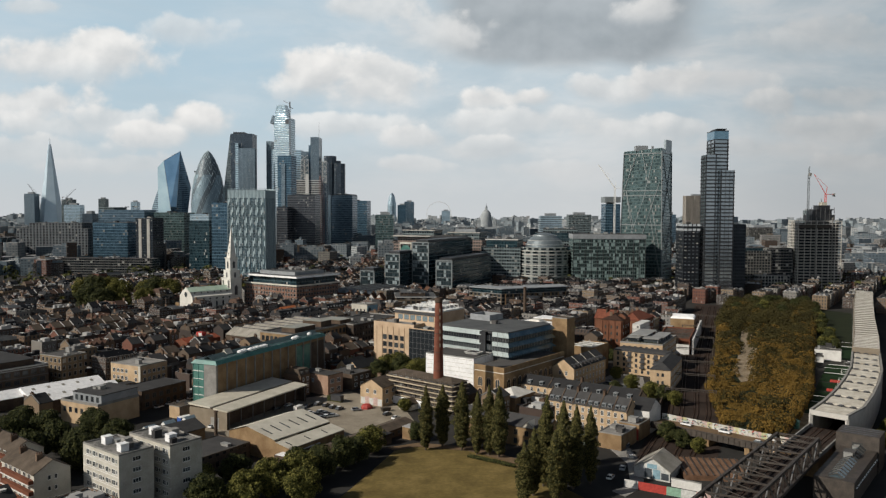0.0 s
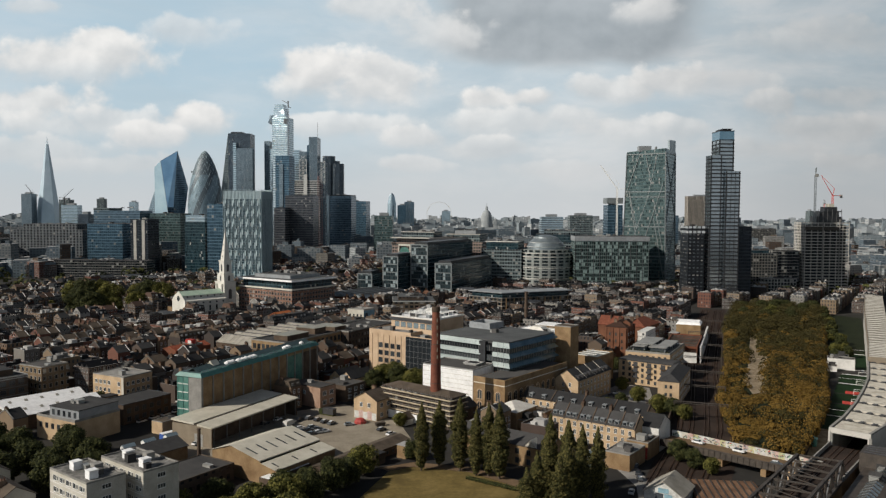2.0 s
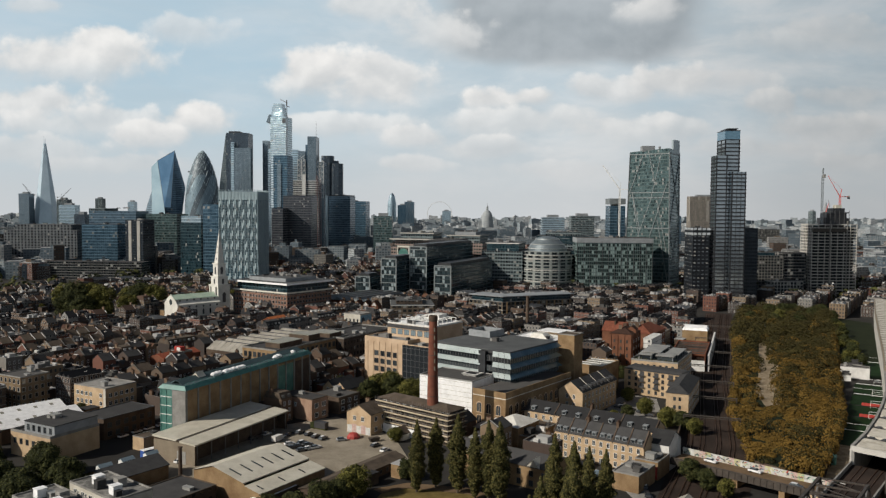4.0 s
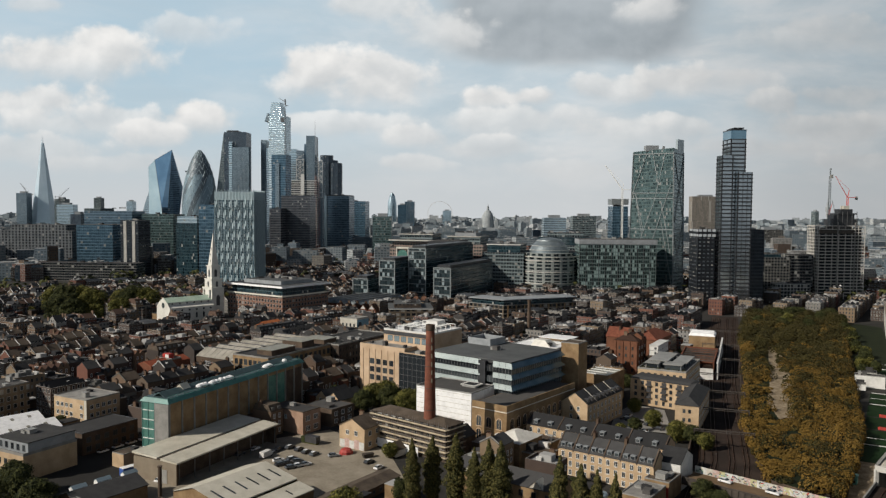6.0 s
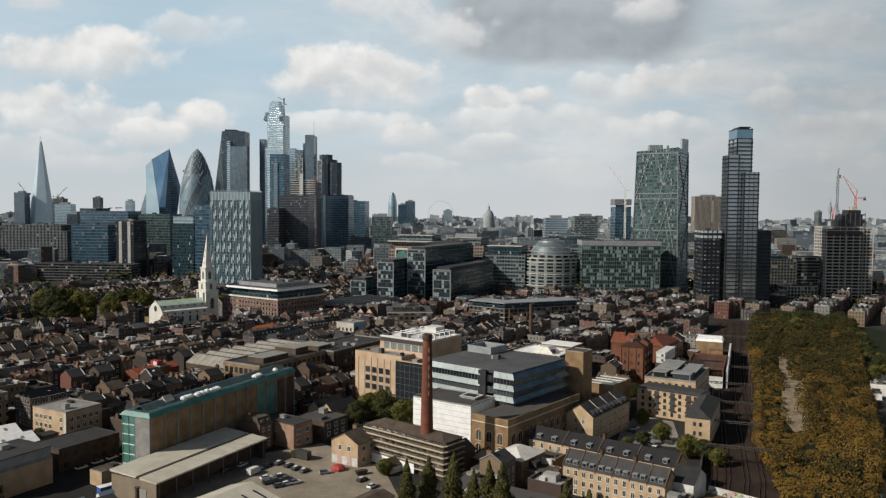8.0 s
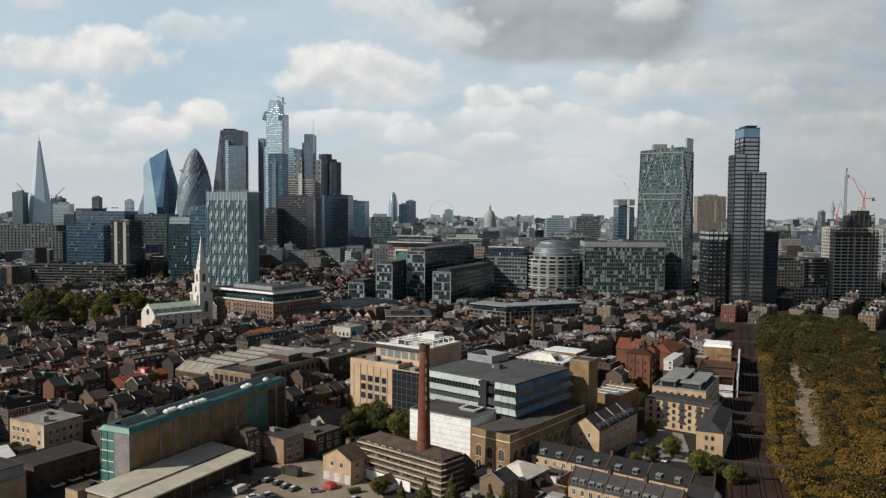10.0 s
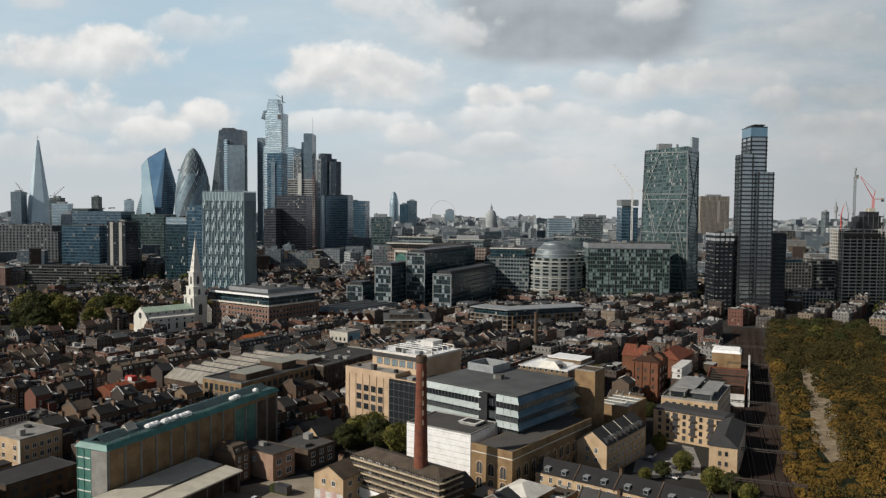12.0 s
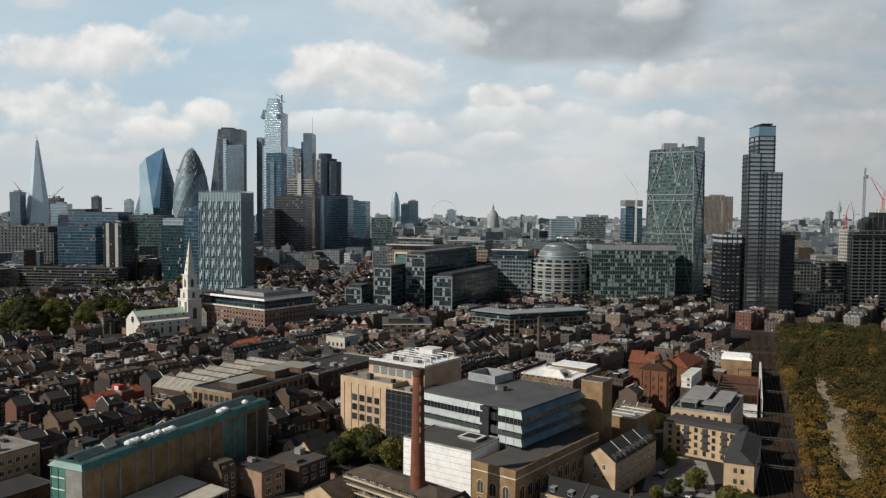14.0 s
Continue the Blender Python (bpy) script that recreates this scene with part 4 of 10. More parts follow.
# ---- works yard: sheds, warehouse and long teal-roofed building ----
def teal_building():
    w, d, h = 85.0, 12.0, 20.6
    root = thing("depot_building", "long brown building with a teal copper roof and glazed end", "building", -86.2, 366.0, 0, 66.6)
    claim(-86.2, 366, w, d, 66.6)
    part("wall", Build().box(-w / 2, w / 2, -d / 2, d / 2, 0, h), "stock_brick", root)
    for k in range(14):
        x = -w / 2 + .5 + k * (w - 1) / 13
        part("pilaster", Build().box(x - .3, x + .3, -d / 2 - .35, -d / 2, 0, h - .2), "concrete", root)
    for k in range(13):
        x = -w / 2 + .5 + (k + .5) * (w - 1) / 13
        dark = k > 8
        part("wall_panel", Build().box(x - 2.6, x + 2.6, -d / 2 - .12, -d / 2, 1.0, h - 1.6), "green_glass" if k in (9, 10) else ("dark_brick" if dark else "stock_brick"), root, "recessed brown wall panel")
    part("end_wall", Build().box(-w / 2 - .25, -w / 2, -d / 2 - .25, .2, 0, h), "concrete", root, "grey rendered end wall")
    part("end_glazing", Build().box(-w / 2 - .15, -w / 2, .2, d / 2, 0, h), "green_glass", root, "pale green glazed end bay")
    for k in range(6):
        part("glazing_bar", Build().box(-w / 2 - .3, -w / 2 - .15, .2, d / 2, k * 3.4 + .4, k * 3.4 + .7, 0, 0, True), "frame_white", root)
    for y in (.3, 3.1, 5.8):
        part("glazing_bar", Build().box(-w / 2 - .32, -w / 2 - .15, y - .12, y + .12, 0, h), "copper_green", root)
    r = Build()
    r.prism([(-w / 2 - .6, -d / 2 - .8), (w / 2 + .6, -d / 2 - .8), (w / 2 + .6, d / 2 + .8), (-w / 2 - .6, d / 2 + .8)], h, h + 1.5,
            tops=[(-w / 2 + .4, -d / 2 + .6), (w / 2 - .4, -d / 2 + .6), (w / 2 - .4, d / 2 - .6), (-w / 2 + .4, d / 2 - .6)], under=True)
    part("roof_rim", r, "copper_green", root, "sloped teal copper roof edge")
    part("roof", Build().box(-w / 2 + 1, w / 2 - 1, -d / 2 + 1, d / 2 - 1, h + 1.5, h + 1.6), "teal_slate", root)
    part("roof_ridge", Build().gable(-w / 2 + 2, w / 2 - 2, -2.6, 2.6, h + 1.6, h + 2.9, .1), "teal_slate", root)
    rr = random.Random(5)
    for x in [-23, -21, -19, -17, -15, -13, -11, -9, -7, -5, 18, 21, 32]:
        s = rr.uniform(1.1, 1.6)
        part("roof_bag", Build().lathe([(s * .8, 0), (s, .4), (s * .9, 1.0), (s * .4, 1.4), (.02, 1.5)], 8), "white_sheet", root, "white bulk bag", pose(x + rr.uniform(-.6, .6), -3.4 + rr.uniform(-.5, .5), h + 1.6))
    part("tent", Build().gable_ends(-2, 2, -2, 2, 0, 2.2).gable(-2, 2, -2, 2, 0, 2.2, .1), "cream_metal", root, "small cream cover", pose(-28, 0, h + 1.8))
    for x in np.arange(-w / 2 + 1, w / 2, 4.0):
        part("rail_post", Build().box(x - .06, x + .06, -d / 2 + .5, -d / 2 + .62, h + 1.4, h + 2.5), "copper_green", root)
    part("handrail", Build().box(-w / 2 + 1, w / 2 - 1, -d / 2 + .48, -d / 2 + .6, h + 2.45, h + 2.55, 0, 0, True), "copper_green", root)


teal_building()


def long_shed():
    root = thing("long_shed", "long open-fronted shed with a cream metal roof", "shed", -83.6, 327.6, 0, 64.5)
    claim(-83.6, 327.6, 52, 20, 64.5)
    w, d = 52.0, 19.0
    b = Build().box(-w / 2, w / 2, -d / 2 + 4.5, d / 2, 0, 7.6)
    b.box(-w / 2, -w / 2 + .4, -d / 2, -d / 2 + 4.5, 0, 7.2).box(w / 2 - .4, w / 2, -d / 2, -d / 2 + 4.5, 0, 7.2)
    part("wall", b, "dark_brick", root)
    part("end_wall", Build().box(-w / 2 - .3, -w / 2, -d / 2, d / 2 - .1, 0, 7.4), "tan_dull", root, "dull tan rendered end wall")
    part("roller_door", Build().box(-w / 2 - .42, -w / 2 - .3, -d / 2 + 4, -d / 2 + 8, 0, 4.5), "grey_metal", root, "grey roller door")
    r = Build()
    for y0, y1, z0, z1 in ((-d / 2 - .6, -d / 2 + 6.6, 7.6, 8.2), (-d / 2 + 8.2, d / 2 + .3, 8.3, 9.0)):
        r.face([(-w / 2 - .6, y0, z0), (w / 2 + .6, y0, z0), (w / 2 + .6, y1, z1), (-w / 2 - .6, y1, z1)])
        r.face([(-w / 2 - .6, y0, z0 - .5), (w / 2 + .6, y0, z0 - .5), (w / 2 + .6, y0, z0), (-w / 2 - .6, y0, z0)])
        r.face([(-w / 2 - .6, y1, z1), (-w / 2 - .6, y1, z1 - .7), (-w / 2 - .6, y0, z0 - .5), (-w / 2 - .6, y0, z0)])
    part("roof", r, "cream_metal", root)
    part("roof_gutter", Build().box(-w / 2 - .5, w / 2 + .5, -d / 2 + 6.6, -d / 2 + 8.2, 7.7, 8.0), "brown_roof", root, "dark valley strip in the roof")
    for k in range(8):
        x = -w / 2 + 1 + k * (w - 2) / 7
        part("post", Build().box(x - .15, x + .15, -d / 2 - .1, -d / 2 + .2, 0, 7.4), "steel_grey", root)


long_shed()


def striped_warehouse():
    root = thing("warehouse", "low warehouse with grey sheet roof and strip skylights", "warehouse", -63.7, 282.2, 0, 57)
    claim(-60, 277, 30, 34, 57)
    w = 28.0
    b = Build()
    prof = [(-20.5, 5.3), (-14.0, 6.5), (-13.4, 7.2), (0.0, 10.0), (9.0, 7.2)]
    pts = [(9.0, 0.0), (-20.5, 0.0)] + prof
    for x, flip in ((-w / 2, 1), (w / 2, -1)):
        face = [(x, y, z) for y, z in pts]
        b.face(face if flip > 0 else face[::-1])
    b.face([(-w / 2, -20.5, 0), (w / 2, -20.5, 0), (w / 2, -20.5, 5.3), (-w / 2, -20.5, 5.3)])
    b.face([(w / 2, 9, 0), (-w / 2, 9, 0), (-w / 2, 9, 7.2), (w / 2, 9, 7.2)])
    part("wall", b, "stock_brick", root)
    for (y0, z0), (y1, z1), mat, lab in ((prof[0], prof[1], "cream_metal", "pale lower roof"), (prof[2], prof[3], "cream_metal", "pale sheet roof"), (prof[3], prof[4], "cream_metal", "pale sheet roof")):
        r = Build()
        r.face([(-w / 2 - .4, y0, z0 + .2), (w / 2 + .4, y0, z0 + .2), (w / 2 + .4, y1, z1 + .2), (-w / 2 - .4, y1, z1 + .2)] if y0 < y1 else
               [(w / 2 + .4, y0, z0 + .2), (-w / 2 - .4, y0, z0 + .2), (-w / 2 - .4, y1, z1 + .2), (w / 2 + .4, y1, z1 + .2)])
        r.face([(-w / 2 - .4, y0, z0 - .15), (w / 2 + .4, y0, z0 - .15), (w / 2 + .4, y0, z0 + .2), (-w / 2 - .4, y0, z0 + .2)])
        part("roof", r, mat, root, lab)
    for k in range(6):
        x = -w / 2 + 2.6 + k * 4.5
        s = (10 - 7.2) / 13.4
        part("skylight", Build().face([(x - .35, -9.6, 7.2 + 3.8 * s + .26), (x + .35, -9.6, 7.2 + 3.8 * s + .26), (x + .35, -4.2, 7.2 + 9.2 * s + .26), (x - .35, -4.2, 7.2 + 9.2 * s + .26)]), "pane", root)
        if k % 2 == 0:
            s = 1.2 / 6.5
            part("skylight", Build().face([(x - .3, -19, 5.3 + 1.5 * s + .25), (x + .3, -19, 5.3 + 1.5 * s + .25), (x + .3, -16, 5.3 + 4.5 * s + .25), (x - .3, -16, 5.3 + 4.5 * s + .25)]), "pane", root)


striped_warehouse()
flat_block("lean_to", "low lean-to with a pale roof beside the warehouse", "shed", -52.2, 264.6, 19, 4.2, 57, 3.9, "dark_brick", "white_sheet", 0, 0)
flat_block("storage_building", "low dark storage building with felt roof", "building", -82.0, 262.0, 22, 16, 57, 5.2, "dark_wall", "felt", .4, 1, 8, edge="brown_roof")
pitched_block("workshop", "workshop with slate roof and large skylights", "workshop", -103.0, 283.0, 22, 13, 54, 4.6, 7.0, "stock_brick", "slate", stacks=0)
for x, y in ((-108.5, 279), (-104, 285.5), (-98.5, 292)):
    solo("roof_lantern", Build().gable_ends(-2.2, 2.2, -1.2, 1.2, 0.4, 1.2).box(-2.2, 2.2, -1.2, 1.2, -1.2, .4).gable(-2.2, 2.2, -1.2, 1.2, .4, 1.2, .1, .1, 1), ["frame_white", "pale_pane"], "white-framed glazed roof lantern on slates", "skylight", x, y, 6.6, 54)
solo("flue", Build().tube((0, 0, 0), (0, 0, 11), .7, .6, 10).tube((0, 0, 11), (0, 0, 11.4), .8, .8, 10), "dark_brick", "short dark brick flue beside the yard", "chimney", -86.5, 285.5)
long_front = pitched_block("boundary_building", "long low brown-roofed building along the park edge", "building", -29.8, 286.6, 44, 8.6, 56, 3.0, 4.2, "dark_brick", "brown_roof", stacks=0)
window_row(long_front, (-22, -4.3), (22, -4.3), [1.0], 12, window_mesh(1.0, 1.0, "frame_dark", "pane", 0))

bh = flat_block("brick_workshop", "two-storey brick workshop with flat dark roof", "building", -60.6, 367.5, 10.2, 19, 56, 9.0, "pink_brick", "felt", .3, 1, 3, edge="brown_roof")
window_row(bh, (-5.1, 9.5), (-5.1, -9.5), [5.4], 1, window_mesh(1.2, 1.6, "frame_white", "pale_pane", 1), 6)
window_row(bh, (-5.1, -9.5), (5.1, -9.5), [1.3, 5.3], 2, window_mesh(2.2, 1.9, "frame_white", "pane", 2), .6)
bh2 = flat_block("brick_annex", "low brick annex with flat dark roof", "building", -48.5, 380.0, 14, 16, 56, 7.0, "dark_brick", "felt", .3, 2, 5, edge="brown_roof")
window_row(bh2, (-7, -8), (7, -8), [1.3, 4.3], 3, window_mesh(1.8, 1.6, "frame_white", "pane", 1), .6)
gh = pitched_block("gabled_house", "yellow brick gabled house with sprayed lower wall", "house", -29.8, 347.2, 16, 12.0, 58, 8.4, 11.6, "yellow_brick", "brown_roof", stacks=1)
window_row(gh, (-8, 6), (-8, -6), [5.4], 2, window_mesh(1.3, 1.6, "frame_white", "pane", 1), 2)
window_row(gh, (-8, -6), (8, -6), [1.4, 5.4], 3, window_mesh(1.7, 1.6, "frame_white", "pane", 1), 1)
for k, m in enumerate(("spray_white", "spray_pink", "spray_white", "spray_pink", "spray_white")):
    part("sprayed_panel", Build().box(-8.05, -8, -5.8 + 2.3 * k, -3.5 + 2.3 * k, .2, 3.2 + .5 * (k % 2)), m, gh, "spray-painted wall patch")
pitched_block("small_hut", "small hut with pale weathered roof", "hut", -17.0, 335.0, 7, 6, 50, 2.6, 4.6, "cream_render", "brown_roof", stacks=0)
flat_block("orange_hut", "orange brick hut with flat roof", "hut", -110.5, 321.5, 9, 6, 60, 4.8, "yellow_brick", "brown_roof", .3, 1, 9)
solo("cargo_box", Build().box(-3, 3, -1.3, 1.3, 0, 2.6).box(-3.02, 3.02, -1.32, 1.32, 2.6, 2.75, 1, 1, True), ["box_blue", "white_sheet"], "blue cargo box with white lid", "container", -106.0, 311.0, 0.05, 50)
solo("covered_heap", Build().lathe([(2.6, 0), (2.5, .9), (1.8, 1.7), (.6, 2.1), (.02, 2.2)], 9), "tarpaulin_red", "heap under a red tarpaulin", "tarpaulin", -35.5, 335.0, 0.05)
solo("skip", Build().prism([(-1.6, -.9), (1.6, -.9), (1.6, .9), (-1.6, .9)], 0, 1.5, tops=[(-2.1, -1.0), (2.1, -1.0), (2.1, 1.0), (-2.1, 1.0)]), "steel_brown", "rusty waste skip in the yard", "skip", -27.0, 330.5, 0.05, 30)
solo("parked_lorry", Build().box(-3.5, 2.0, -1.25, 1.25, .9, 3.4, 0, 0, True).box(2.2, 4.0, -1.2, 1.2, .6, 2.8, 1, 1, True).box(-3.3, 3.9, -.9, .9, .3, .9, 1, 1), ["frame_dark", "leaf_dark"], "dark lorry parked in the yard", "lorry", -50.5, 347.0, -0.25, 150)


# ---- brewery: chimney, scaffolded block, glass block, podium ----
def brick_chimney():
    root = thing("brick_chimney", "tall tapered red brick factory chimney with pale vertical lettering", "chimney", -4.6, 334.2)
    claim(-4.6, 334.2, 5, 5, 0)
    b = Build().lathe([(2.45, 0), (2.4, 6), (1.55, 46.2)], 20)
    part("shaft", b, "chimney_brick", root)
    part("cap", Build().lathe([(1.55, 46.2), (1.75, 46.6), (1.75, 47.6), (1.6, 48.4), (1.15, 48.4), (1.15, 47)], 20), "dark_brick", root, "sooty brick cap")
    for k in range(5):
        z = 9 + 8 * k
        r = 2.4 - (z - 6) * .85 / 40.2 + .05
        part("iron_band", Build().lathe([(r, z), (r, z + .2)], 20), "steel_brown", root)
    for k in range(6):
        z = 42.2 - 3.0 * k
        r = 2.4 - (z - 6) * .85 / 40.2 + .08
        a = radians(-72)
        part("painted_bar", Build().beam((r * math.cos(a), r * math.sin(a), z), (r * math.cos(a), r * math.sin(a), z + 1.6), .5, .05), "tan_dull", root, "pale painted letter-sized bar")
    return root


brick_chimney()


def scaffolded_block():
    w, d, h = 37.0, 10.0, 13.0
    cx, cy = -9.6, 340.2
    root = thing("scaffolded_building", "old brick building wrapped in scaffolding under a brown roof", "building", cx, cy, 0, -40)
    claim(cx, cy, w, d + 4, -40)
    part("wall", Build().box(-w / 2, w / 2, -d / 2, d / 2, 0, h), "dark_wall", root)
    part("roof", Build().hip(-w / 2, w / 2, -d / 2, d / 2, h, h + 1.7, .5), "brown_roof", root)
    for k in range(6):
        z = 1.9 + 2.0 * k
        part("scaffold_deck", Build().box(-w / 2, w / 2 + 1.0, -d / 2 - 1.5, -d / 2 - .2, z, z + .14, 0, 0, True), "scaffold_plank", root)
        part("toe_board", Build().box(-w / 2, w / 2 + 1.0, -d / 2 - 1.55, -d / 2 - 1.5, z + .14, z + .5, 0, 0, True), "scaffold_plank", root)
        part("guard_rail", Build().tube((-w / 2, -d / 2 - 1.52, z + 1.1), (w / 2 + 1, -d / 2 - 1.52, z + 1.1), .05, .05, 5), "steel_grey", root)
        part("scaffold_deck", Build().box(w / 2 + .2, w / 2 + 1.3, -d / 2 - .2, d / 2, z, z + .14, 0, 0, True), "scaffold_plank", root)
    for k in range(19):
        x = -w / 2 + k * (w + 1) / 18
        for y in (-d / 2 - 1.5, -d / 2 - .3):
            part("standard", Build().tube((x, y, 0), (x, y, 14.2), .05, .05, 5), "steel_grey", root)
    for k in range(6):
        x = -w / 2 + 2 + k * 7.2
        part("brace", Build().tube((x, -d / 2 - 1.6, 0), (x + 3, -d / 2 - 1.6, 8), .05, .05, 5), "steel_grey", root)
    for k in range(5):
        part("dormer_window", window_mesh(1.4, .9, "frame_white", "pane", 1), None, root, "", pose(-w / 2 + 4 + 3.6 * k, -d / 2 - .02, h - 1.4))
    part("white_screen", Build().box(-w / 2 + 1, w / 2 - 12, -d / 2 - 1.7, -d / 2 - 1.62, .3, 3.6, 0, 0, True), "white_sheet", root, "torn white sheeting at the foot")


scaffolded_block()


def podium():
    w, d, h, t = 53.0, 16.0, 16.0, 52
    c, s = math.cos(radians(t)), math.sin(radians(t))
    cx, cy = 24.1 + c * w / 2 - s * d / 2, 339.0 + s * w / 2 + c * d / 2
    root = thing("brewery_podium", "yellow-brown brick podium with tall arched windows", "building", cx, cy, 0, t)
    claim(cx, cy, w, d, t)
    part("wall", Build().box(-w / 2, w / 2, -d / 2, d / 2, 0, h), "stock_brick", root)
    part("roof", Build().box(-w / 2 + .4, w / 2 - .4, -d / 2 + .4, d / 2 - .4, h, h + .12), "felt", root)
    for x0, x1, y0, y1 in ((-w / 2, w / 2, -d / 2, -d / 2 + .4), (-w / 2, -w / 2 + .4, -d / 2 + .4, d / 2)):
        part("parapet", Build().box(x0, x1, y0, y1, h + .002, h + 1.0), "stock_brick", root)
    part("stone_band", Build().box(-w / 2 - .1, w / 2, -d / 2 - .1, -d / 2, h - 1.7, h - 1.4, 0, 0, True), "portland_stone", root)
    part("stone_band", Build().box(-w / 2 - .1, -w / 2, -d / 2, d / 2, h - 1.7, h - 1.4, 0, 0, True), "portland_stone", root)
    arch = Build()
    ring = [(-1.1, 0), (1.1, 0), (1.1, 3.0)] + [(1.1 * math.cos(a), 3.0 + 1.1 * math.sin(a)) for a in np.linspace(.3, math.pi - .3, 6)] + [(-1.1, 3.0)]
    arch.face([(x, -.03, z) for x, z in ring], 1)
    for (x0, z0), (x1, z1) in zip(ring[1:], ring[2:]):
        arch.beam((x0 * 1.1, -.06, z0), (x1 * 1.1, -.06, z1), .2, .25, 0)
    arch.box(-.06, .06, -.1, 0, 0, 4.0, 0).box(-1.4, 1.4, -.2, 0, -.25, 0, 0, 0, True)
    am = arch.mesh("arched_window", ["tan_stone", "pane"])
    window_row(root, (-w / 2, d / 2), (-w / 2, -d / 2), [2.5, 7.6], 3, am, 1.0, name="arched_window")
    window_row(root, (-w / 2, -d / 2), (w / 2, -d / 2), [2.5, 7.6], 11, am, 1.5, name="arched_window")


podium()
pitched_block("brewery_annex", "low dark-roofed annex below the chimney", "building", 4.5, 336.5, 15, 9, 52, 6.5, 9.5, "dark_brick", "slate", stacks=0)
low = flat_block("brewery_store", "flat-roofed brown brick store with white end", "building", 39.5, 335.5, 10, 8, 52, 6.0, "stock_brick", "brown_roof", .5, 2, 71)
part("white_end", Build().box(-7.6, -6.5, -4, 4, 0, 6.8), "white_paint", low, "white rendered end bay")


def glass_block():
    w, d, t, z0 = 38.5, 42.0, 51, 15.5
    c, s = math.cos(radians(t)), math.sin(radians(t))
    cx, cy = 27.8 + c * w / 2 - s * d / 2, 363.0 + s * w / 2 + c * d / 2
    root = thing("glass_office", "stepped mirror-glass office with sloping glazing bands, paler on the sunlit side", "office building", cx, cy, 0, t)
    claim(cx, cy, w, d, t)
    part("core", Build().box(-w / 2 + 1.2, w / 2 - 1.2, -d / 2 + 1.2, d / 2 - 1.2, 0, 27.5), "pane", root, "dark glass core")
    part("roof", Build().box(-w / 2 - .1, w / 2 + .1, -d / 2 - .1, d / 2 + .1, 28.6, 29.0, 0, 0, True), "office_roof", root)
    part("roof_rim", Build().box(-w / 2 + .3, w / 2 - .3, -d / 2 + .3, d / 2 - .3, 27.4, 28.6), "frame_dark", root)
    def ring(grow):
        return [(-w / 2 - grow, -d / 2 - grow), (w / 2 + grow, -d / 2 - grow), (w / 2 + grow, d / 2 + grow), (-w / 2 - grow, d / 2 + grow)]
    for k in range(3):
        zt = 28.4 - 4.4 * k
        g0 = 1.6 + .2 * k
        n = 0
        for a, b in ((3, 0), (0, 1)):
            lo, hi = ring(g0), ring(.1)
            la, lb, ha, hb = Vector(lo[a]), Vector(lo[b]), Vector(hi[a]), Vector(hi[b])
            count = 14
            for q in range(count):
                if a == 3 and q in (9, 10):
                    continue
                e0, e1 = q / count + .0016, (q + 1) / count - .0016
                p = [(*la.lerp(lb, e0), zt - 1.9), (*la.lerp(lb, e1), zt - 1.9), (*ha.lerp(hb, e1), zt), (*ha.lerp(hb, e0), zt)]
                # The left side's panes are coloured as sunlit, the other side's as reflecting.
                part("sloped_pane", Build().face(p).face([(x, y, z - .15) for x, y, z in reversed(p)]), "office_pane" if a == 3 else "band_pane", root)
            # Window bands differ by side too, with the reflection put into the colour.
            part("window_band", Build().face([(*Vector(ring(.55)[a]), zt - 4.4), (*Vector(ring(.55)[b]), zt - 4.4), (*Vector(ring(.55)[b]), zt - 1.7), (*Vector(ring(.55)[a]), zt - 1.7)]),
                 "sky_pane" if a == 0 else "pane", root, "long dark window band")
            for q in range(count * 2 + 1):
                p = Vector(ring(.62)[a]).lerp(Vector(ring(.62)[b]), q / (count * 2))
                part("mullion", Build().box(p.x - .08, p.x + .08, p.y - .08, p.y + .08, zt - 4.4, zt - 1.8), "steel_grey", root)
    # Black upright box in the gap left between the sloped panes.
    part("dark_notch", Build().prism([(-w / 2 - 1.4, -d / 2 + 12), (-w / 2 - 1.4, -d / 2 + 15.6), (-w / 2 + 3, -d / 2 + 15.6), (-w / 2 + 3, -d / 2 + 12)][::-1], 15, 28.2), "steel_black", root, "dark upright strip")
    plant = Build()
    for x0, x1, y0, y1 in ((w / 2 - 14, w / 2 - 2, 7, 7.5), (w / 2 - 14, w / 2 - 2, 19, 19.5), (w / 2 - 14, w / 2 - 13.5, 7.5, 19), (w / 2 - 2.5, w / 2 - 2, 7.5, 19)):
        plant.box(x0, x1, y0, y1, 29.0, 32.0)
    part("plant_screen", plant, "grey_cladding", root, "grey louvred plant screen")
    roof_clutter(root, 6, 6, 29.0, 3, 12)


glass_block()
stair = flat_block("stair_tower", "plain yellow-brown brick stair tower", "tower", 59.5, 400.5, 9, 8.5, 55, 31.0, "stock_brick", "brown_roof", .5, 0)
wrap = flat_block("wrapped_building", "building wrapped in white sheeting with grey roof", "building", 5.4, 367.6, 18.0, 26.5, 56, 18.2, "white_sheet", "felt", .5, 0, 2, edge="grey_metal")
part("roof_opening", Build().prism([(-2.5, -3), (2.5, -3), (2.5, 3), (-2.5, 3)], 18.3, 19.3, tops=[(-3.2, -3.7), (3.2, -3.7), (3.2, 3.7), (-3.2, 3.7)]), "white_paint", wrap, "white-rimmed roof opening", pose(3, -6, 0))
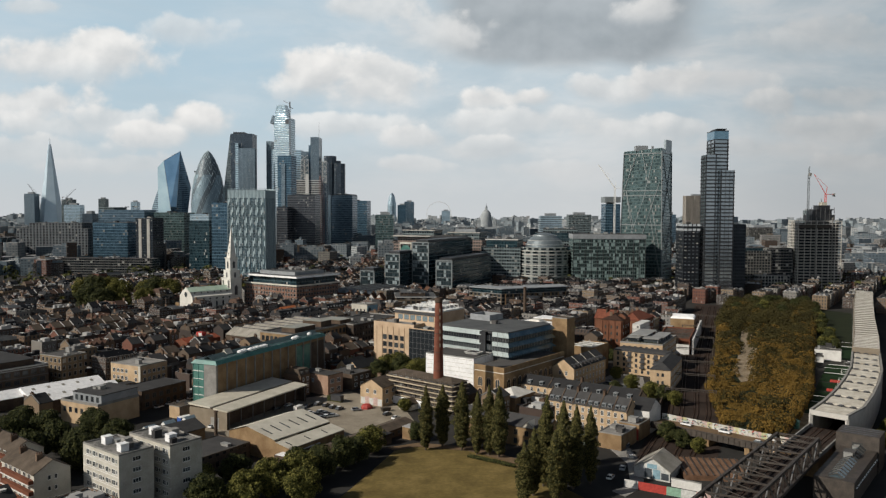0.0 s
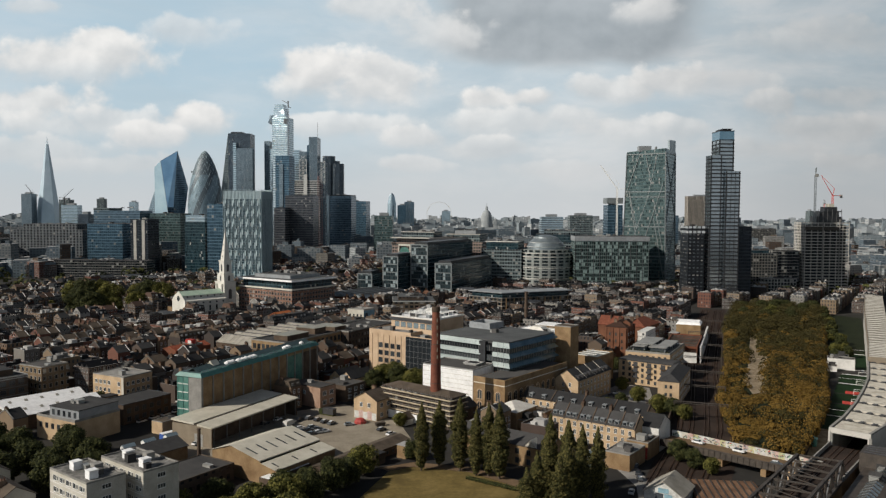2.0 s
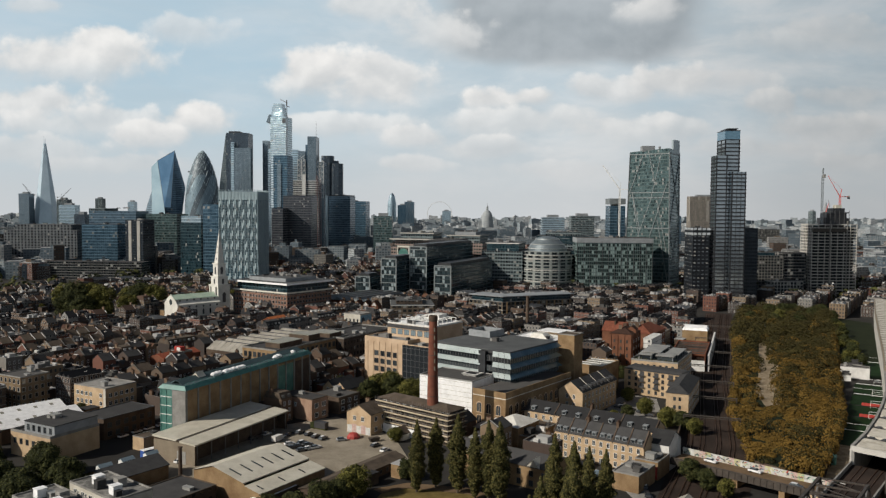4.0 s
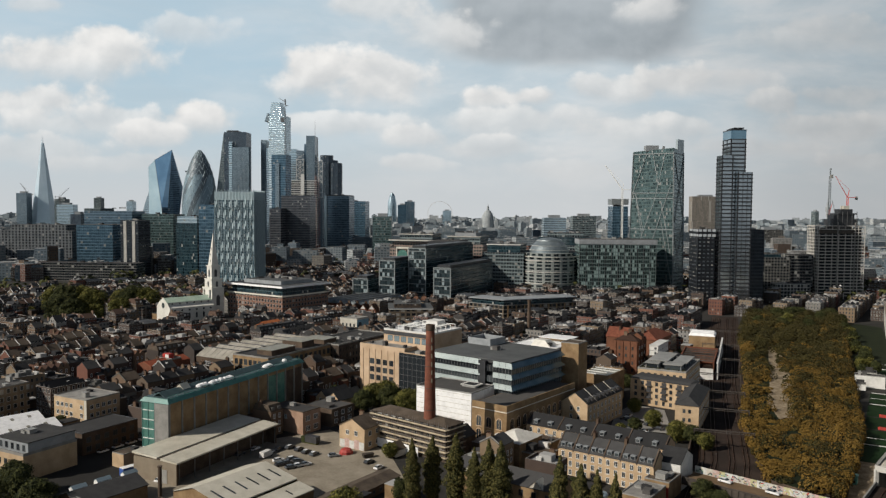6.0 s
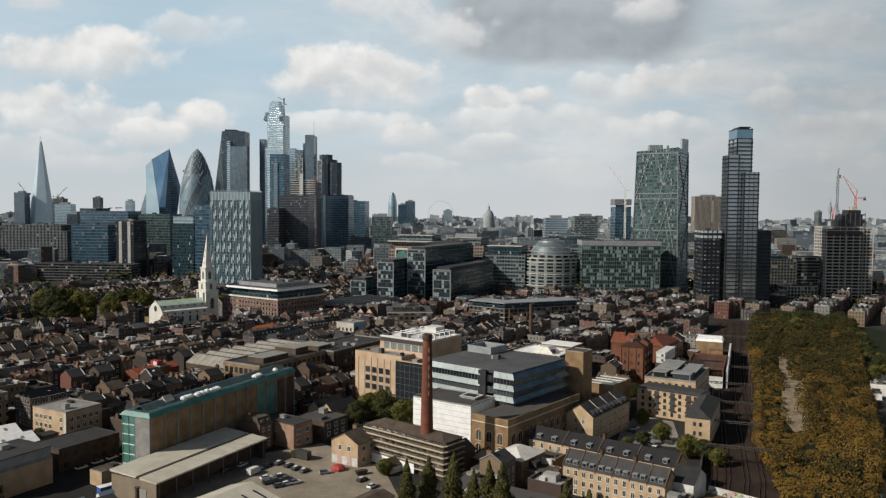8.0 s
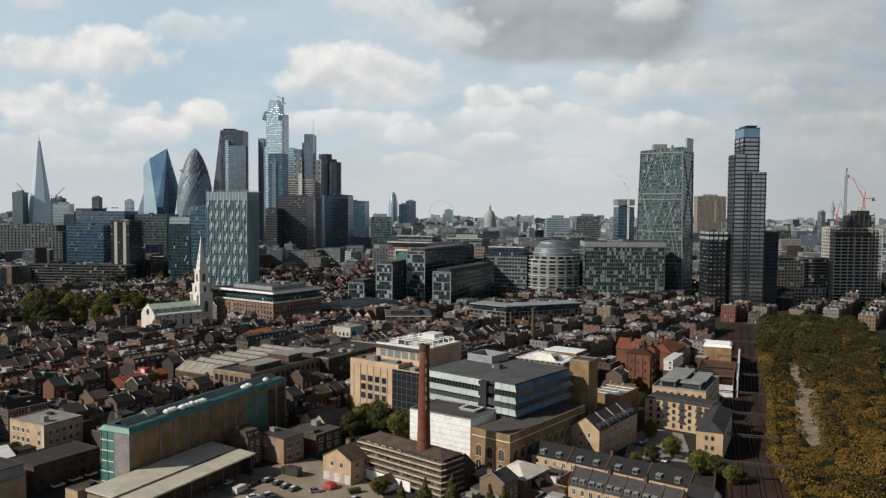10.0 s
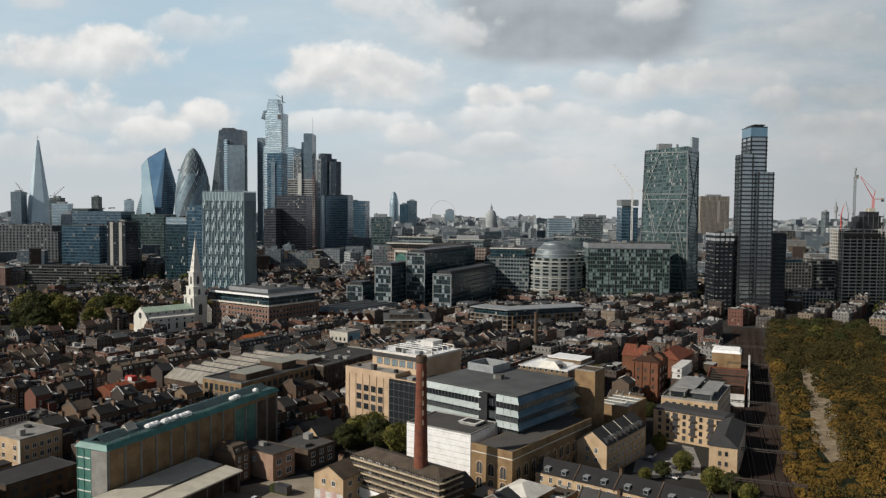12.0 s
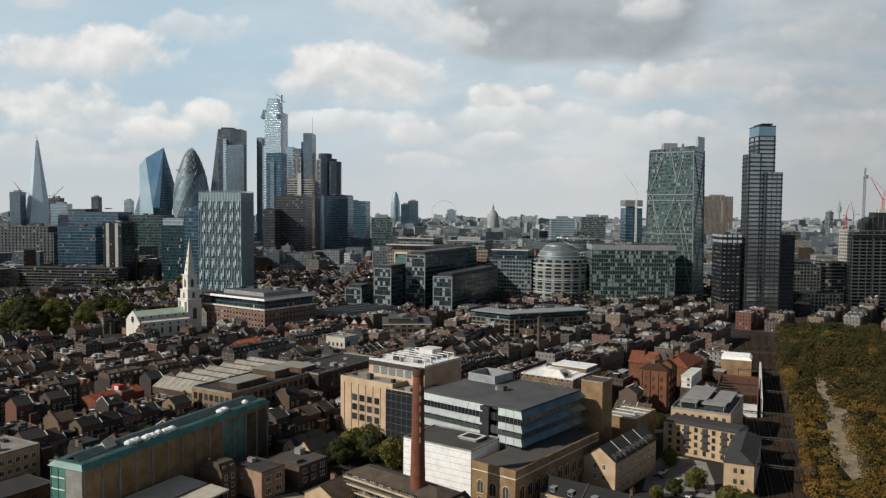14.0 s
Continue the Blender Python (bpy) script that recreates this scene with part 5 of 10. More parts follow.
# Dark sheet laid over the opening as the shade inside it.
part("opening_shade", Build().box(-2.2, 2.2, -2.7, 2.7, 19.3, 19.34), "frame_inside", wrap, "dark sheet for the shade in the roof opening", pose(3, -6, 0))
for k in range(9):
    part("sheet_seam", Build().box(-9.06, -9.0, -13.2, 13.2, 1.5 + 2 * k, 1.62 + 2 * k), "cream_render", wrap)

tan = flat_block("tan_building", "tan stone-faced building with long grouped windows", "building", -24.0, 439.5, 20, 28.6, 54, 22.8, "tan_stone", "concrete", .6, 4, 4, edge="tan_stone")
window_row(tan, (-10, 14.3), (-10, -14.3), [6, 10, 14], 4, window_mesh(2.6, 2.4, "frame_dark", "pane", 2), 6)
for k in range(7):
    part("pilaster", Build().box(-10.25, -10, -12 + 4 * k, -11.6 + 4 * k, 0, 21), "tan_stone", tan)
tan2 = flat_block("tan_upper_block", "set-back tan upper block with white rooftop plant", "building", -10.0, 445.0, 26, 30, 54, 29.5, "tan_stone", "white_sheet", .8, 10, 14, edge="white_paint")
window_row(tan2, (-13, 15), (-13, -15), [24.5], 6, window_mesh(3.0, 2.6, "frame_dark", "pale_pane", 1), 2)
for q in range(6):
    x = -10 + 4 * q
    part("plant_frame", Build().box(x - .15, x + .15, -13, 8, 32.0, 32.3, 0, 0, True).box(x - .15, x + .15, -13, -12.7, 29.6, 32.0).box(x - .15, x + .15, 7.7, 8, 29.6, 32.0), "frame_white", tan2)
for x, y, w, d, h in ((-6, -6, 3, 2.4, 2.0), (3, -3, 2.4, 3.4, 1.6), (6, 8, 3.4, 2.6, 2.8), (-2, 6, 2.2, 4, 1.4)):
    part("plant_unit", Build().box(x - w / 2, x + w / 2, y - d / 2, y + d / 2, 29.62, 29.6 + h), "grey_cladding", tan2)
part("plant_room", Build().box(4, 11, -6, 1, 29.62, 33.4).box(3.8, 11.2, -6.2, 1.2, 33.4, 33.7, 0, 0, True), "white_paint", tan2, "white rooftop plant room")
part("terrace_band", Build().box(-13.3, -13, -15, 15, 27.6, 29.4, 0, 0, True), "frame_dark", tan2, "dark band of terrace glazing")
dk = flat_block("dark_glass_block", "black gridded glass block beside the tan building", "building", -8.0, 425.0, 18, 19, 54, 21.5, "pane", "felt", .5, 2, 6, edge="tan_stone")
for k in range(8):
    part("mullion", Build().box(-9.12, -9, -9.5 + k * 2.7 - .08, -9.5 + k * 2.7 + .08, 0, 21), "steel_grey", dk)
for k in range(7):
    part("transom", Build().box(-9.12, -9, -9.5, 9.5, 2 + 3 * k, 2.14 + 3 * k), "steel_grey", dk)
    part("transom", Build().box(-9, 9, -9.62, -9.5, 2 + 3 * k, 2.14 + 3 * k), "steel_grey", dk)


# ---- yellow brick housing by the railway ----
def dormer_terrace(cx, cy, w, d, turn, eave, ridge, houses, label, wall="yellow_brick", roof="slate", rows=2, per=3):
    root = pitched_block("terraced_row", label, "terrace", cx, cy, w, d, turn, eave, ridge, wall, roof, stacks=0, over=.15)
    for k in range(houses + 1):
        x = -w / 2 + k * w / houses
        b = Build()
        m, s = 0.0, (ridge - eave) / (d / 2)
        b.face([(x - .2, -d / 2 - .1, eave + .5), (x - .2, 0, ridge + .55), (x - .2, 0, ridge - 1), (x - .2, -d / 2 - .1, eave - .6)])
        b.face([(x + .2, -d / 2 - .1, eave - .6), (x + .2, 0, ridge - 1), (x + .2, 0, ridge + .55), (x + .2, -d / 2 - .1, eave + .5)])
        b.face([(x - .2, -d / 2 - .1, eave + .5), (x + .2, -d / 2 - .1, eave + .5), (x + .2, 0, ridge + .55), (x - .2, 0, ridge + .55)])
        b.face([(x - .2, -d / 2 - .1, eave - .6), (x + .2, -d / 2 - .1, eave - .6), (x + .2, -d / 2 - .1, eave + .5), (x - .2, -d / 2 - .1, eave + .5)])
        part("party_wall", b, "dark_brick", root, "raised dark party wall")
        if 0 < k < houses and k % 2 == 0:
            part("chimney", chimney_mesh(), None, root, "", pose(x, .3, ridge))
    for k in range(houses):
        for q in (-1, 1):
            x = -w / 2 + (k + .5) * w / houses + q * w / houses * .22
            b = Build().box(-.75, .75, -.9, 1.6, -.4, 1.1).box(-.9, .9, -1.0, 1.7, 1.1, 1.25, 0, 0, True)
            dm = part("dormer", b, "grey_cladding", root, "", pose(x, -d / 2 + 1.4, eave + .7))
            part("dormer_pane", Build().face([(-.6, -.93, .05), (.6, -.93, .05), (.6, -.93, .95), (-.6, -.93, .95)]), "pane", dm)
    for z in [eave - 2.6 - 3 * k for k in range(rows)]:
        window_row(root, (-w / 2, -d / 2), (w / 2, -d / 2), [z], houses * per, window_mesh(1.0, 1.7, "frame_white", "pane", 1), .5)
    return root


dormer_terrace(56.6, 309.2, 34, 9.5, -36, 9.0, 13.2, 6, "yellow brick terrace with steep slate roofs and party walls", rows=3, per=2)
dormer_terrace(57.0, 332.5, 54, 10.5, -36, 9.2, 12.6, 4, "long yellow terrace with slate mansard and dormers", rows=2, per=4)
solo("end_house", Build().box(-3.5, 3.5, -6, 6, 0, 9).gable_ends(-3.5, 3.5, -6, 6, 9, 12.5).gable(-3.5, 3.5, -6, 6, 9, 12.5, .3, .2, 1), ["white_paint", "slate"], "white-painted gabled end house with slate roof", "house", 77.5, 304.5, 0, -36)
lodge = pitched_block("park_housing", "low brown brick housing block with dark roof and gablets", "building", 22.0, 291.5, 38, 12, -36, 7.2, 10.0, "stock_brick", "slate", stacks=0)
window_row(lodge, (-19, -6), (19, -6), [1.0, 4.2], 8, window_mesh(1.3, 1.7, "frame_dark", "pane", 1), 1)
for x in (-12, 0, 12):
    part("gablet", Build().face([(-2.4, -.3, 0), (2.4, -.3, 0), (0, -.3, 2.2)]).face([(-2.7, -.5, -.1), (0, -.5, 2.5), (0, 4, 2.5), (-2.7, 4, -.1)]).face([(0, -.5, 2.5), (2.7, -.5, -.1), (2.7, 4, -.1), (0, 4, 2.5)]), "cream_render", lodge, "cream gablet over the eaves", pose(x, -6, 7.2))
part("roof_vault", Build().lathe([(2.2, -3), (2.2, 3), (.01, 3.01)], 14), "grey_metal", lodge, "pale barrel roof light", pose(-8, 3, 9.3, 0, 90, 0))
solo("garden_cover", Build().gable_ends(-4, 4, -3, 3, 2, 3.2).box(-4, 4, -3, 3, 0, 2).gable(-4, 4, -3, 3, 2, 3.2, .2), "white_sheet", "white covered stall roof", "canopy", 32.5, 304.0, 0, -30)
solo("pale_tank", Build().tube((0, 0, 0), (0, 0, 4.6), 2.1, 2.1, 14).lathe([(2.1, 4.6), (1.6, 5.1), (.02, 5.3)], 14), "pale_pane", "pale translucent water tank", "tank", 48.5, 283.0)
flat_block("side_building", "small brick building with flat grey roof", "building", 61.5, 284.0, 14, 9, 54, 5.5, "stock_brick", "concrete", .4, 3, 21)
spray = flat_block("sprayed_shop", "low shop with a red spray-painted side wall", "shop", 70.5, 295.0, 11, 8, 54, 6.0, "stock_brick", "brown_roof", .4, 2, 22)
part("sprayed_panel", Build().box(-5.56, -5.5, -3.8, 3.8, .4, 4.6), "spray_red", spray, "red spray-painted wall patch")
pitched_block("corner_hall", "small hall with pale hipped roof", "hall", 27.0, 329.0, 15, 12, 52, 8.6, 11.2, "stock_brick", "pale_sheet", stacks=0, hip=True)
flat_block("brick_stores", "row of low brick stores with brown roofs", "building", 33.5, 322.0, 12, 9, -36, 5.5, "stock_brick", "brown_roof", .4, 1, 23)
flat_block("brick_stores", "low brick store with parapet and roof units", "building", 11.0, 305.5, 12, 10, -36, 7.0, "yellow_brick", "brown_roof", .5, 2, 24)

apt = pitched_block("apartment_house", "yellow brick apartment house with slate roof and dormers", "apartment house", 64.8, 381.6, 34, 11.5, 53, 11.5, 15.6, "yellow_brick", "slate", stacks=0)
window_row(apt, (-17, -5.75), (17, -5.75), [1.4, 4.8, 8.2], 9, window_mesh(1.0, 1.7, "frame_white", "pane", 1), 1)
window_row(apt, (-17, 5.75), (-17, -5.75), [4.8, 8.2], 2, window_mesh(1.0, 1.7, "frame_white", "pane", 1), 2.5)
for k in range(9):
    part("dormer", Build().box(-.8, .8, -.8, 1.6, 0, 1.3).box(-.95, .95, -.9, 1.7, 1.3, 1.45, 0, 0, True), "frame_dark", apt, "", pose(-15 + 3.6 * k, -4.6, 11.9))
for k in range(3):
    part("roof_seam", Build().beam((-9 + 9 * k, -6.1, 11.5), (-9 + 9 * k, 0, 15.9), .3, .25), "cream_render", apt)

court = flat_block("courtyard_flats", "four-storey yellow brick flats with balconies and a grey roof", "apartment house", 103.6, 410.5, 29, 11.0, -37, 12.0, "yellow_brick", "slate", 0, 0)
part("roof_lip", Build().prism([(-14.9, -5.9), (14.9, -5.9), (14.9, 5.9), (-14.9, 5.9)], 12.0, 12.9, tops=[(-13.6, -3.6), (13.6, -3.6), (13.6, 4.6), (-13.6, 4.6)], under=True), "slate", court, "low sloping grey roof edge")
window_row(court, (-14.5, -5.5), (14.5, -5.5), [1.2, 4.1, 7.0, 9.8], 8, window_mesh(1.1, 1.5, "frame_dark", "pane", 1), 1)
for x in (-5.4, 1.8, 9):
    for z in (3.7, 6.6, 9.4):
        part("balcony", Build().box(x - 1.3, x + 1.3, -6.6, -5.5, z, z + .15, 0, 0, True).box(x - 1.3, x + 1.3, -6.6, -6.54, z + .15, z + 1.0, 0, 0).box(x - 1.1, x + 1.1, -5.58, -5.5, z + .15, z + 2.2), "frame_dark", court)
wing = pitched_block("courtyard_wing", "yellow brick wing with hipped slate roof beside the railway", "apartment house", 108.0, 383.0, 37, 9.4, 65, 11.0, 13.9, "yellow_brick", "slate", stacks=0, hip=True)
window_row(wing, (-18.5, 4.7), (-18.5, -4.7), [4.4, 8.0], 2, window_mesh(.9, 1.3, "frame_dark", "pane", 0), 2.5)
window_row(wing, (18.5, 4.7), (-18.5, 4.7), [1.4, 4.6, 7.8], 8, window_mesh(1.0, 1.5, "frame_white", "pane", 1), 1)
window_row(wing, (-18.5, -4.7), (18.5, -4.7), [1.4, 4.6, 7.8], 8, window_mesh(1.0, 1.5, "frame_white", "pane", 1), 1)
pent = flat_block("penthouse_flats", "yellow flats with grey penthouse roofs and planted terraces", "apartment house", 113.5, 437.0, 36, 23, 62, 13.8, "yellow_brick", "concrete", .9, 2, 31)
window_row(pent, (-18, 11.5), (-18, -11.5), [7.4, 10.6], 7, window_mesh(1.2, 1.8, "frame_dark", "pane", 1), 1)
window_row(pent, (-18, -11.5), (18, -11.5), [4.2, 7.4, 10.6], 10, window_mesh(1.2, 1.6, "frame_white", "pane", 1), 1)
for x0, x1, y0, y1, z in ((-10, 15, -1, 8.5, 17.0), (-16, -7, -9, 0, 16.6), (-15, -9, 2, 9, 16.4), (-6, 14, -9.5, -2.5, 16.2)):
    part("penthouse", Build().box(x0 + .8, x1 - .8, y0 + .8, y1 - .8, 13.9, z), "pane", pent, "glazed penthouse room")
    part("penthouse_roof", Build().box(x0, x1, y0, y1, z, z + .35, 0, 0, True), "grey_metal", pent, "flat grey penthouse roof")
    for k in range(4):
        x = x0 + .8 + (x1 - x0 - 1.6) * k / 3
        part("penthouse_post", Build().box(x - .12, x + .12, y0 + .5, y0 + .78, 13.9, z), "grey_cladding", pent)
pr = random.Random(17)
for k in range(9):
    bb = Build()
    leaf_cloud(bb, 0, 0, .7, .8, .8, .7, 40, .22, pr)
    part("terrace_shrub", bb, "leaf_dark", pent, "dark clipped shrub", pose(-17 + pr.uniform(0, 1.6), -10 + 2.4 * k, 13.9))


# ---- sheds and yards to the left of the works ----
ws = thing("white_roof_shed", "broad shed with bright white membrane roof and rooflights", "shed", -168.5, 343.5, 0, 50)
claim(-168.5, 343.5, 34, 30, 50)
part("wall", Build().box(-17, 17, -15, 15, 0, 5.6), "dark_brick", ws)
for y0, y1 in ((-15, 0), (0, 15)):
    part("roof_bay", Build().gable_ends(-17, 17, y0, y1, 5.7, 8.2).gable(-17, 17, y0, y1, 5.7, 8.2, .3), "white_sheet", ws, "bright white roof bay")
    for k in range(5):
        for side in (-1, 1):
            m = (y0 + y1) / 2 + side * 3.2
            part("rooflight", Build().box(-.6, .6, -.8, .8, 0, .12), "roof_light", ws, "", pose(-13 + 6.4 * k, m, 7.35, side * -18.4, 0, 0))
pitched_block("white_roof_annex", "annex with pale sheet roof", "shed", -190.0, 334.0, 20, 12, 50, 5, 7.4, "dark_brick", "white_sheet", stacks=0)
gb = flat_block("clad_office", "yellow brick office with grey clad upper floor", "office building", -142.5, 316.5, 20, 22, 62, 8.4, "yellow_brick", "felt", .9, 0, 41)
part("upper_floor", Build().box(-8, 9.6, -10.6, 6, 8.5, 12.2).box(-8.2, 9.8, -10.8, 6.2, 12.2, 12.5, 1, 1, True), ["grey_cladding", "felt"], gb, "grey clad upper floor")
window_row(gb, (-8, 6), (-8, -10.6), [9.4], 5, window_mesh(1.3, 1.9, "frame_dark", "pane", 0), .6)
window_row(gb, (-10, 11), (-10, -11), [4.6], 6, window_mesh(1.4, 1.8, "frame_dark", "pane", 1), .8)
roof_clutter(gb, 8, 8, 12.5, 3, 42)
b2 = flat_block("brick_hall", "dark brick hall with flat dark overhanging roof", "hall", -131.0, 343.5, 24, 15, 60, 8.0, "dark_brick", "felt", .4, 0, 43, edge="frame_dark")
window_row(b2, (-12, -7.5), (12, -7.5), [1.2, 4.6], 6, window_mesh(1.8, 1.8, "frame_dark", "pane", 1), .8)
window_row(b2, (-12, 7.5), (-12, -7.5), [2.0], 1, window_mesh(2.6, 3.4, "frame_white", "pale_pane", 1), 4)
tb2 = flat_block("yellow_block", "plain yellow brick block with pale end wall", "building", -148.0, 372.0, 16, 20, 62, 12.5, "yellow_brick", "concrete", .5, 2, 44)
window_row(tb2, (-8, -4), (-8, -10), [2, 5.4, 8.8], 1, window_mesh(1.4, 1.6, "frame_white", "pane", 1), 1)
window_row(tb2, (-8, -10), (8, -10), [2, 5.4, 8.8], 5, window_mesh(1.4, 1.6, "frame_white", "pane", 1), 1)
window_row(tb2, (-8, 10), (-8, -3), [2, 5.4, 8.8], 4, window_mesh(1.4, 1.6, "frame_white", "pane", 1), 1)
part("pale_end", Build().box(-8.06, -8, -10, -8.6, 0, 12.5), "cream_render", tb2, "pinkish pale rendered strip")
flat_block("yellow_block", "taller yellow brick block with stair head", "building", -190.0, 384.0, 14, 16, 62, 14.0, "stock_wall", "felt", .5, 2, 45)
lw = flat_block("long_warehouse", "long dark brick warehouse with pale floor bands and flat roof", "warehouse", -225.0, 372.0, 34, 62, 56, 12.0, "dark_brick", "felt", .6, 6, 46, edge="coping")
for z in (3.6, 7.4, 11.2):
    part("floor_band", Build().box(-17.15, -17, -31, 31, z, z + .45, 0, 0, True), "coping", lw)
    part("floor_band", Build().box(-17, 17, -31.15, -31, z, z + .45, 0, 0, True), "coping", lw)
    window_row(lw, (-17, 31), (-17, -31), [z - 2.6], 14, window_mesh(2.4, 1.9, "frame_dark", "pane", 2), 1)
    window_row(lw, (-17, -31), (17, -31), [z - 2.6], 8, window_mesh(2.4, 1.9, "frame_dark", "pane", 2), 1)
part("roof_storey", Build().box(-13, 13, -26, 20, 12.1, 14.6).box(-13.4, 13.4, -26.4, 20.4, 14.6, 14.9, 1, 1, True), ["dark_brick", "felt"], lw, "set-back roof storey")
# long brick market block and saw-tooth sheds behind the teal roof
lb = flat_block("brick_warehouse", "long stock brick warehouse with window rows", "warehouse", -82.0, 470.0, 62, 24, 60, 15.0, "stock_brick", "felt", .8, 4, 48)
window_row(lb, (-31, 12), (-31, -12), [2.4, 6.6, 10.8], 7, window_mesh(2.0, 2.6, "frame_dark", "pane", 1), .8)
window_row(lb, (-31, -12), (31, -12), [6.6, 10.8], 16, window_mesh(2.0, 2.6, "frame_dark", "pane", 1), .8)
for x0, x1, y0, y1, h in ((-24, -6, -8, 2, 2.6), (2, 12, -6, 8, 3.2), (17, 28, -9, 6, 2.4)):
    part("roof_storey", Build().box(x0, x1, y0, y1, 15.1, 15.1 + h).box(x0 - .3, x1 + .3, y0 - .3, y1 + .3, 15.1 + h, 15.4 + h, 1, 1, True), ["dark_brick", "roof_light"], lb, "raised roof storey with pale top")
part("stone_band", Build().box(-31.12, -31, -12, 12, 9.6, 10.0, 0, 0, True), "coping", lb)
flat_block("brick_warehouse", "dark brick rear warehouse with stepped flat roofs", "warehouse", -55.0, 505.0, 50, 24, 60, 15.0, "dark_wall", "roof_mix", .8, 6, 49)
sw = thing("sawtooth_shed", "shed with a row of pale ridged roofs", "shed", -104.0, 496.0, 0, 60)
claim(-104, 496, 66, 34, 60)
part("wall", Build().box(-33, 33, -17, 17, 0, 9), "dark_brick", sw)
for k in range(7):
    x = -33 + 9.43 * k
    part("roof_bay", Build().face([(x, -17.3, 9.2), (x + 7.6, -17.3, 13.2), (x + 7.6, 17.3, 13.2), (x, 17.3, 9.2)]).face([(x + 7.6, -17.3, 13.2), (x + 9.3, -17.3, 9.2), (x + 9.3, 17.3, 9.2), (x + 7.6, 17.3, 13.2)], 1).face([(x, -17.3, 9.0), (x + 9.3, -17.3, 9.0), (x + 7.6, -17.3, 13.2)], 1), ["station_roof", "frame_dark"], sw, "pale sheet roof bay with glazed back")
    # Added dark strip along each ridge, standing for shade between the bays.
    part("ridge_cap", Build().beam((x + 7.6, -17.5, 13.25), (x + 7.6, 17.5, 13.25), .7, .3), "frame_dark", sw, "dark strip for the shade between roof bays")
    for q in range(9):
        part("roof_seam", Build().beam((x + .1, -16 + 4 * q, 9.3), (x + 7.4, -16 + 4 * q, 13.2), .14, .12), "concrete", sw)
for k in range(4):
    c, q = math.cos(radians(60)), math.sin(radians(60))
    x, y = -148 + (k - 1.5) * 6.4 * c, 462 + (k - 1.5) * 6.4 * q
    if k != 2:
        rh = pitched_block("red_house", "narrow brick house with red-painted roof", "house", x, y, 6.3, 11, 60, 8.6, 10.6, "red_brick", "red_tile", stacks=1, over=.1)
    else:
        rh = flat_block("red_house", "brick house with red roof terrace and white stair head", "house", x, y, 6.3, 12, 60, 10.0, "red_brick", "red_tile", .8, 0, 51)
        part("stair_head", Build().box(-2, 1, -2.5, 2.5, 10.1, 12.6), "spray_red", rh, "red stair head")
        part("stair_door", Build().box(-2.1, -2, -2.2, .4, 10.2, 12.3), "white_paint", rh)
solo("orange_roof", Build().box(-8, 8, -6, 6, 0, 9).gable_ends(-8, 8, -6, 6, 9, 12.5).gable(-8, 8, -6, 6, 9, 12.5, .3, .2, 1), ["red_brick", "orange_tile"], "house with a bright new orange tiled roof", "house", -120.0, 590.0, 0, 60)
claim(-120, 590, 16, 12, 60)
br = pitched_block("red_mansion", "tall red brick mansion block with clay tile roof", "mansion block", 105.5, 485.5, 18, 13, 61, 19.0, 22.4, "mansion_brick", "clay_tile", stacks=2, hip=True)
for k in range(4):
    part("brick_pier", Build().box(-9.4, -9, -6.2 + 3.9 * k, -5.5 + 3.9 * k, 0, 18.6), "mansion_brick", br)
    part("brick_pier", Build().box(-8.6 + 5.3 * k, -7.9 + 5.3 * k, -6.9, -6.5, 0, 18.6), "mansion_brick", br)
window_row(br, (-9, 6.5), (-9, -6.5), [2, 6, 10, 14], 3, window_mesh(.8, 1.6, "dark_brick", "pane", 1), 1)
window_row(br, (-9, -6.5), (9, -6.5), [2, 6, 10, 14], 3, window_mesh(1.2, 1.6, "frame_white", "pane", 1), 1)
part("roof_gable", Build().box(-2.5, 2.5, -6.8, -1.5, 19, 21).gable_ends(-2.5, 2.5, -6.8, -1.5, 21, 22.8).gable(-2.5, 2.5, -6.8, -1.5, 21, 22.8, .2, .2, 1), ["mansion_brick", "clay_tile"], br, "brick gable over the eaves")
rear = pitched_block("red_mansion", "lower red brick mansion block with clay tile roof", "mansion block", 126.0, 519.0, 30, 16, 58, 15.0, 19.5, "mansion_brick", "red_roof", stacks=3, hip=True)
window_row(rear, (-15, -8), (15, -8), [3, 7, 11], 7, window_mesh(1.1, 1.6, "frame_white", "pane", 1), 1)
pitched_block("red_mansion", "gabled red brick house with a round window", "mansion block", 108.0, 520.0, 14, 12, 148, 15.0, 20.0, "mansion_brick", "red_roof", stacks=1)
solo("white_container", Build().box(-11, 11, -2.4, 2.4, 0, 5.4).box(-11.2, 11.2, -2.6, 2.6, 5.4, 5.6, 0, 0, True).box(-11.05, -11, -1.6, -.4, .8, 2.0, 1).box(-11.05, -11, -1.6, -.4, 3.4, 4.6, 1).box(-11.05, 11.05, -2.45, 2.45, 2.6, 2.75, 1, 1, True), ["white_paint", "frame_dark"], "stacked white site cabins on a roof", "site cabin", 121.6, 486.0, 11.0, 60)
flat_block("cabin_base", "brick block carrying white site cabins", "building", 121.6, 486.0, 23, 6.5, 60, 10.9, "dark_wall", "felt", 0, 0, 52)
wr = flat_block("white_roof_block", "tan block with bright white flat roof", "building", 59.0, 487.0, 32, 27, 56, 16.0, "stock_wall", "white_sheet", .5, 3, 53, edge="white_paint")
part("roof_hood", Build().prism([(-15, -9), (-5, -9), (-5, 3), (-15, 3)], 16.2, 19.4, tops=[(-13, -5), (-7, -5), (-7, 1), (-13, 1)]), "pale_sheet", wr, "pale sloping roof hood")
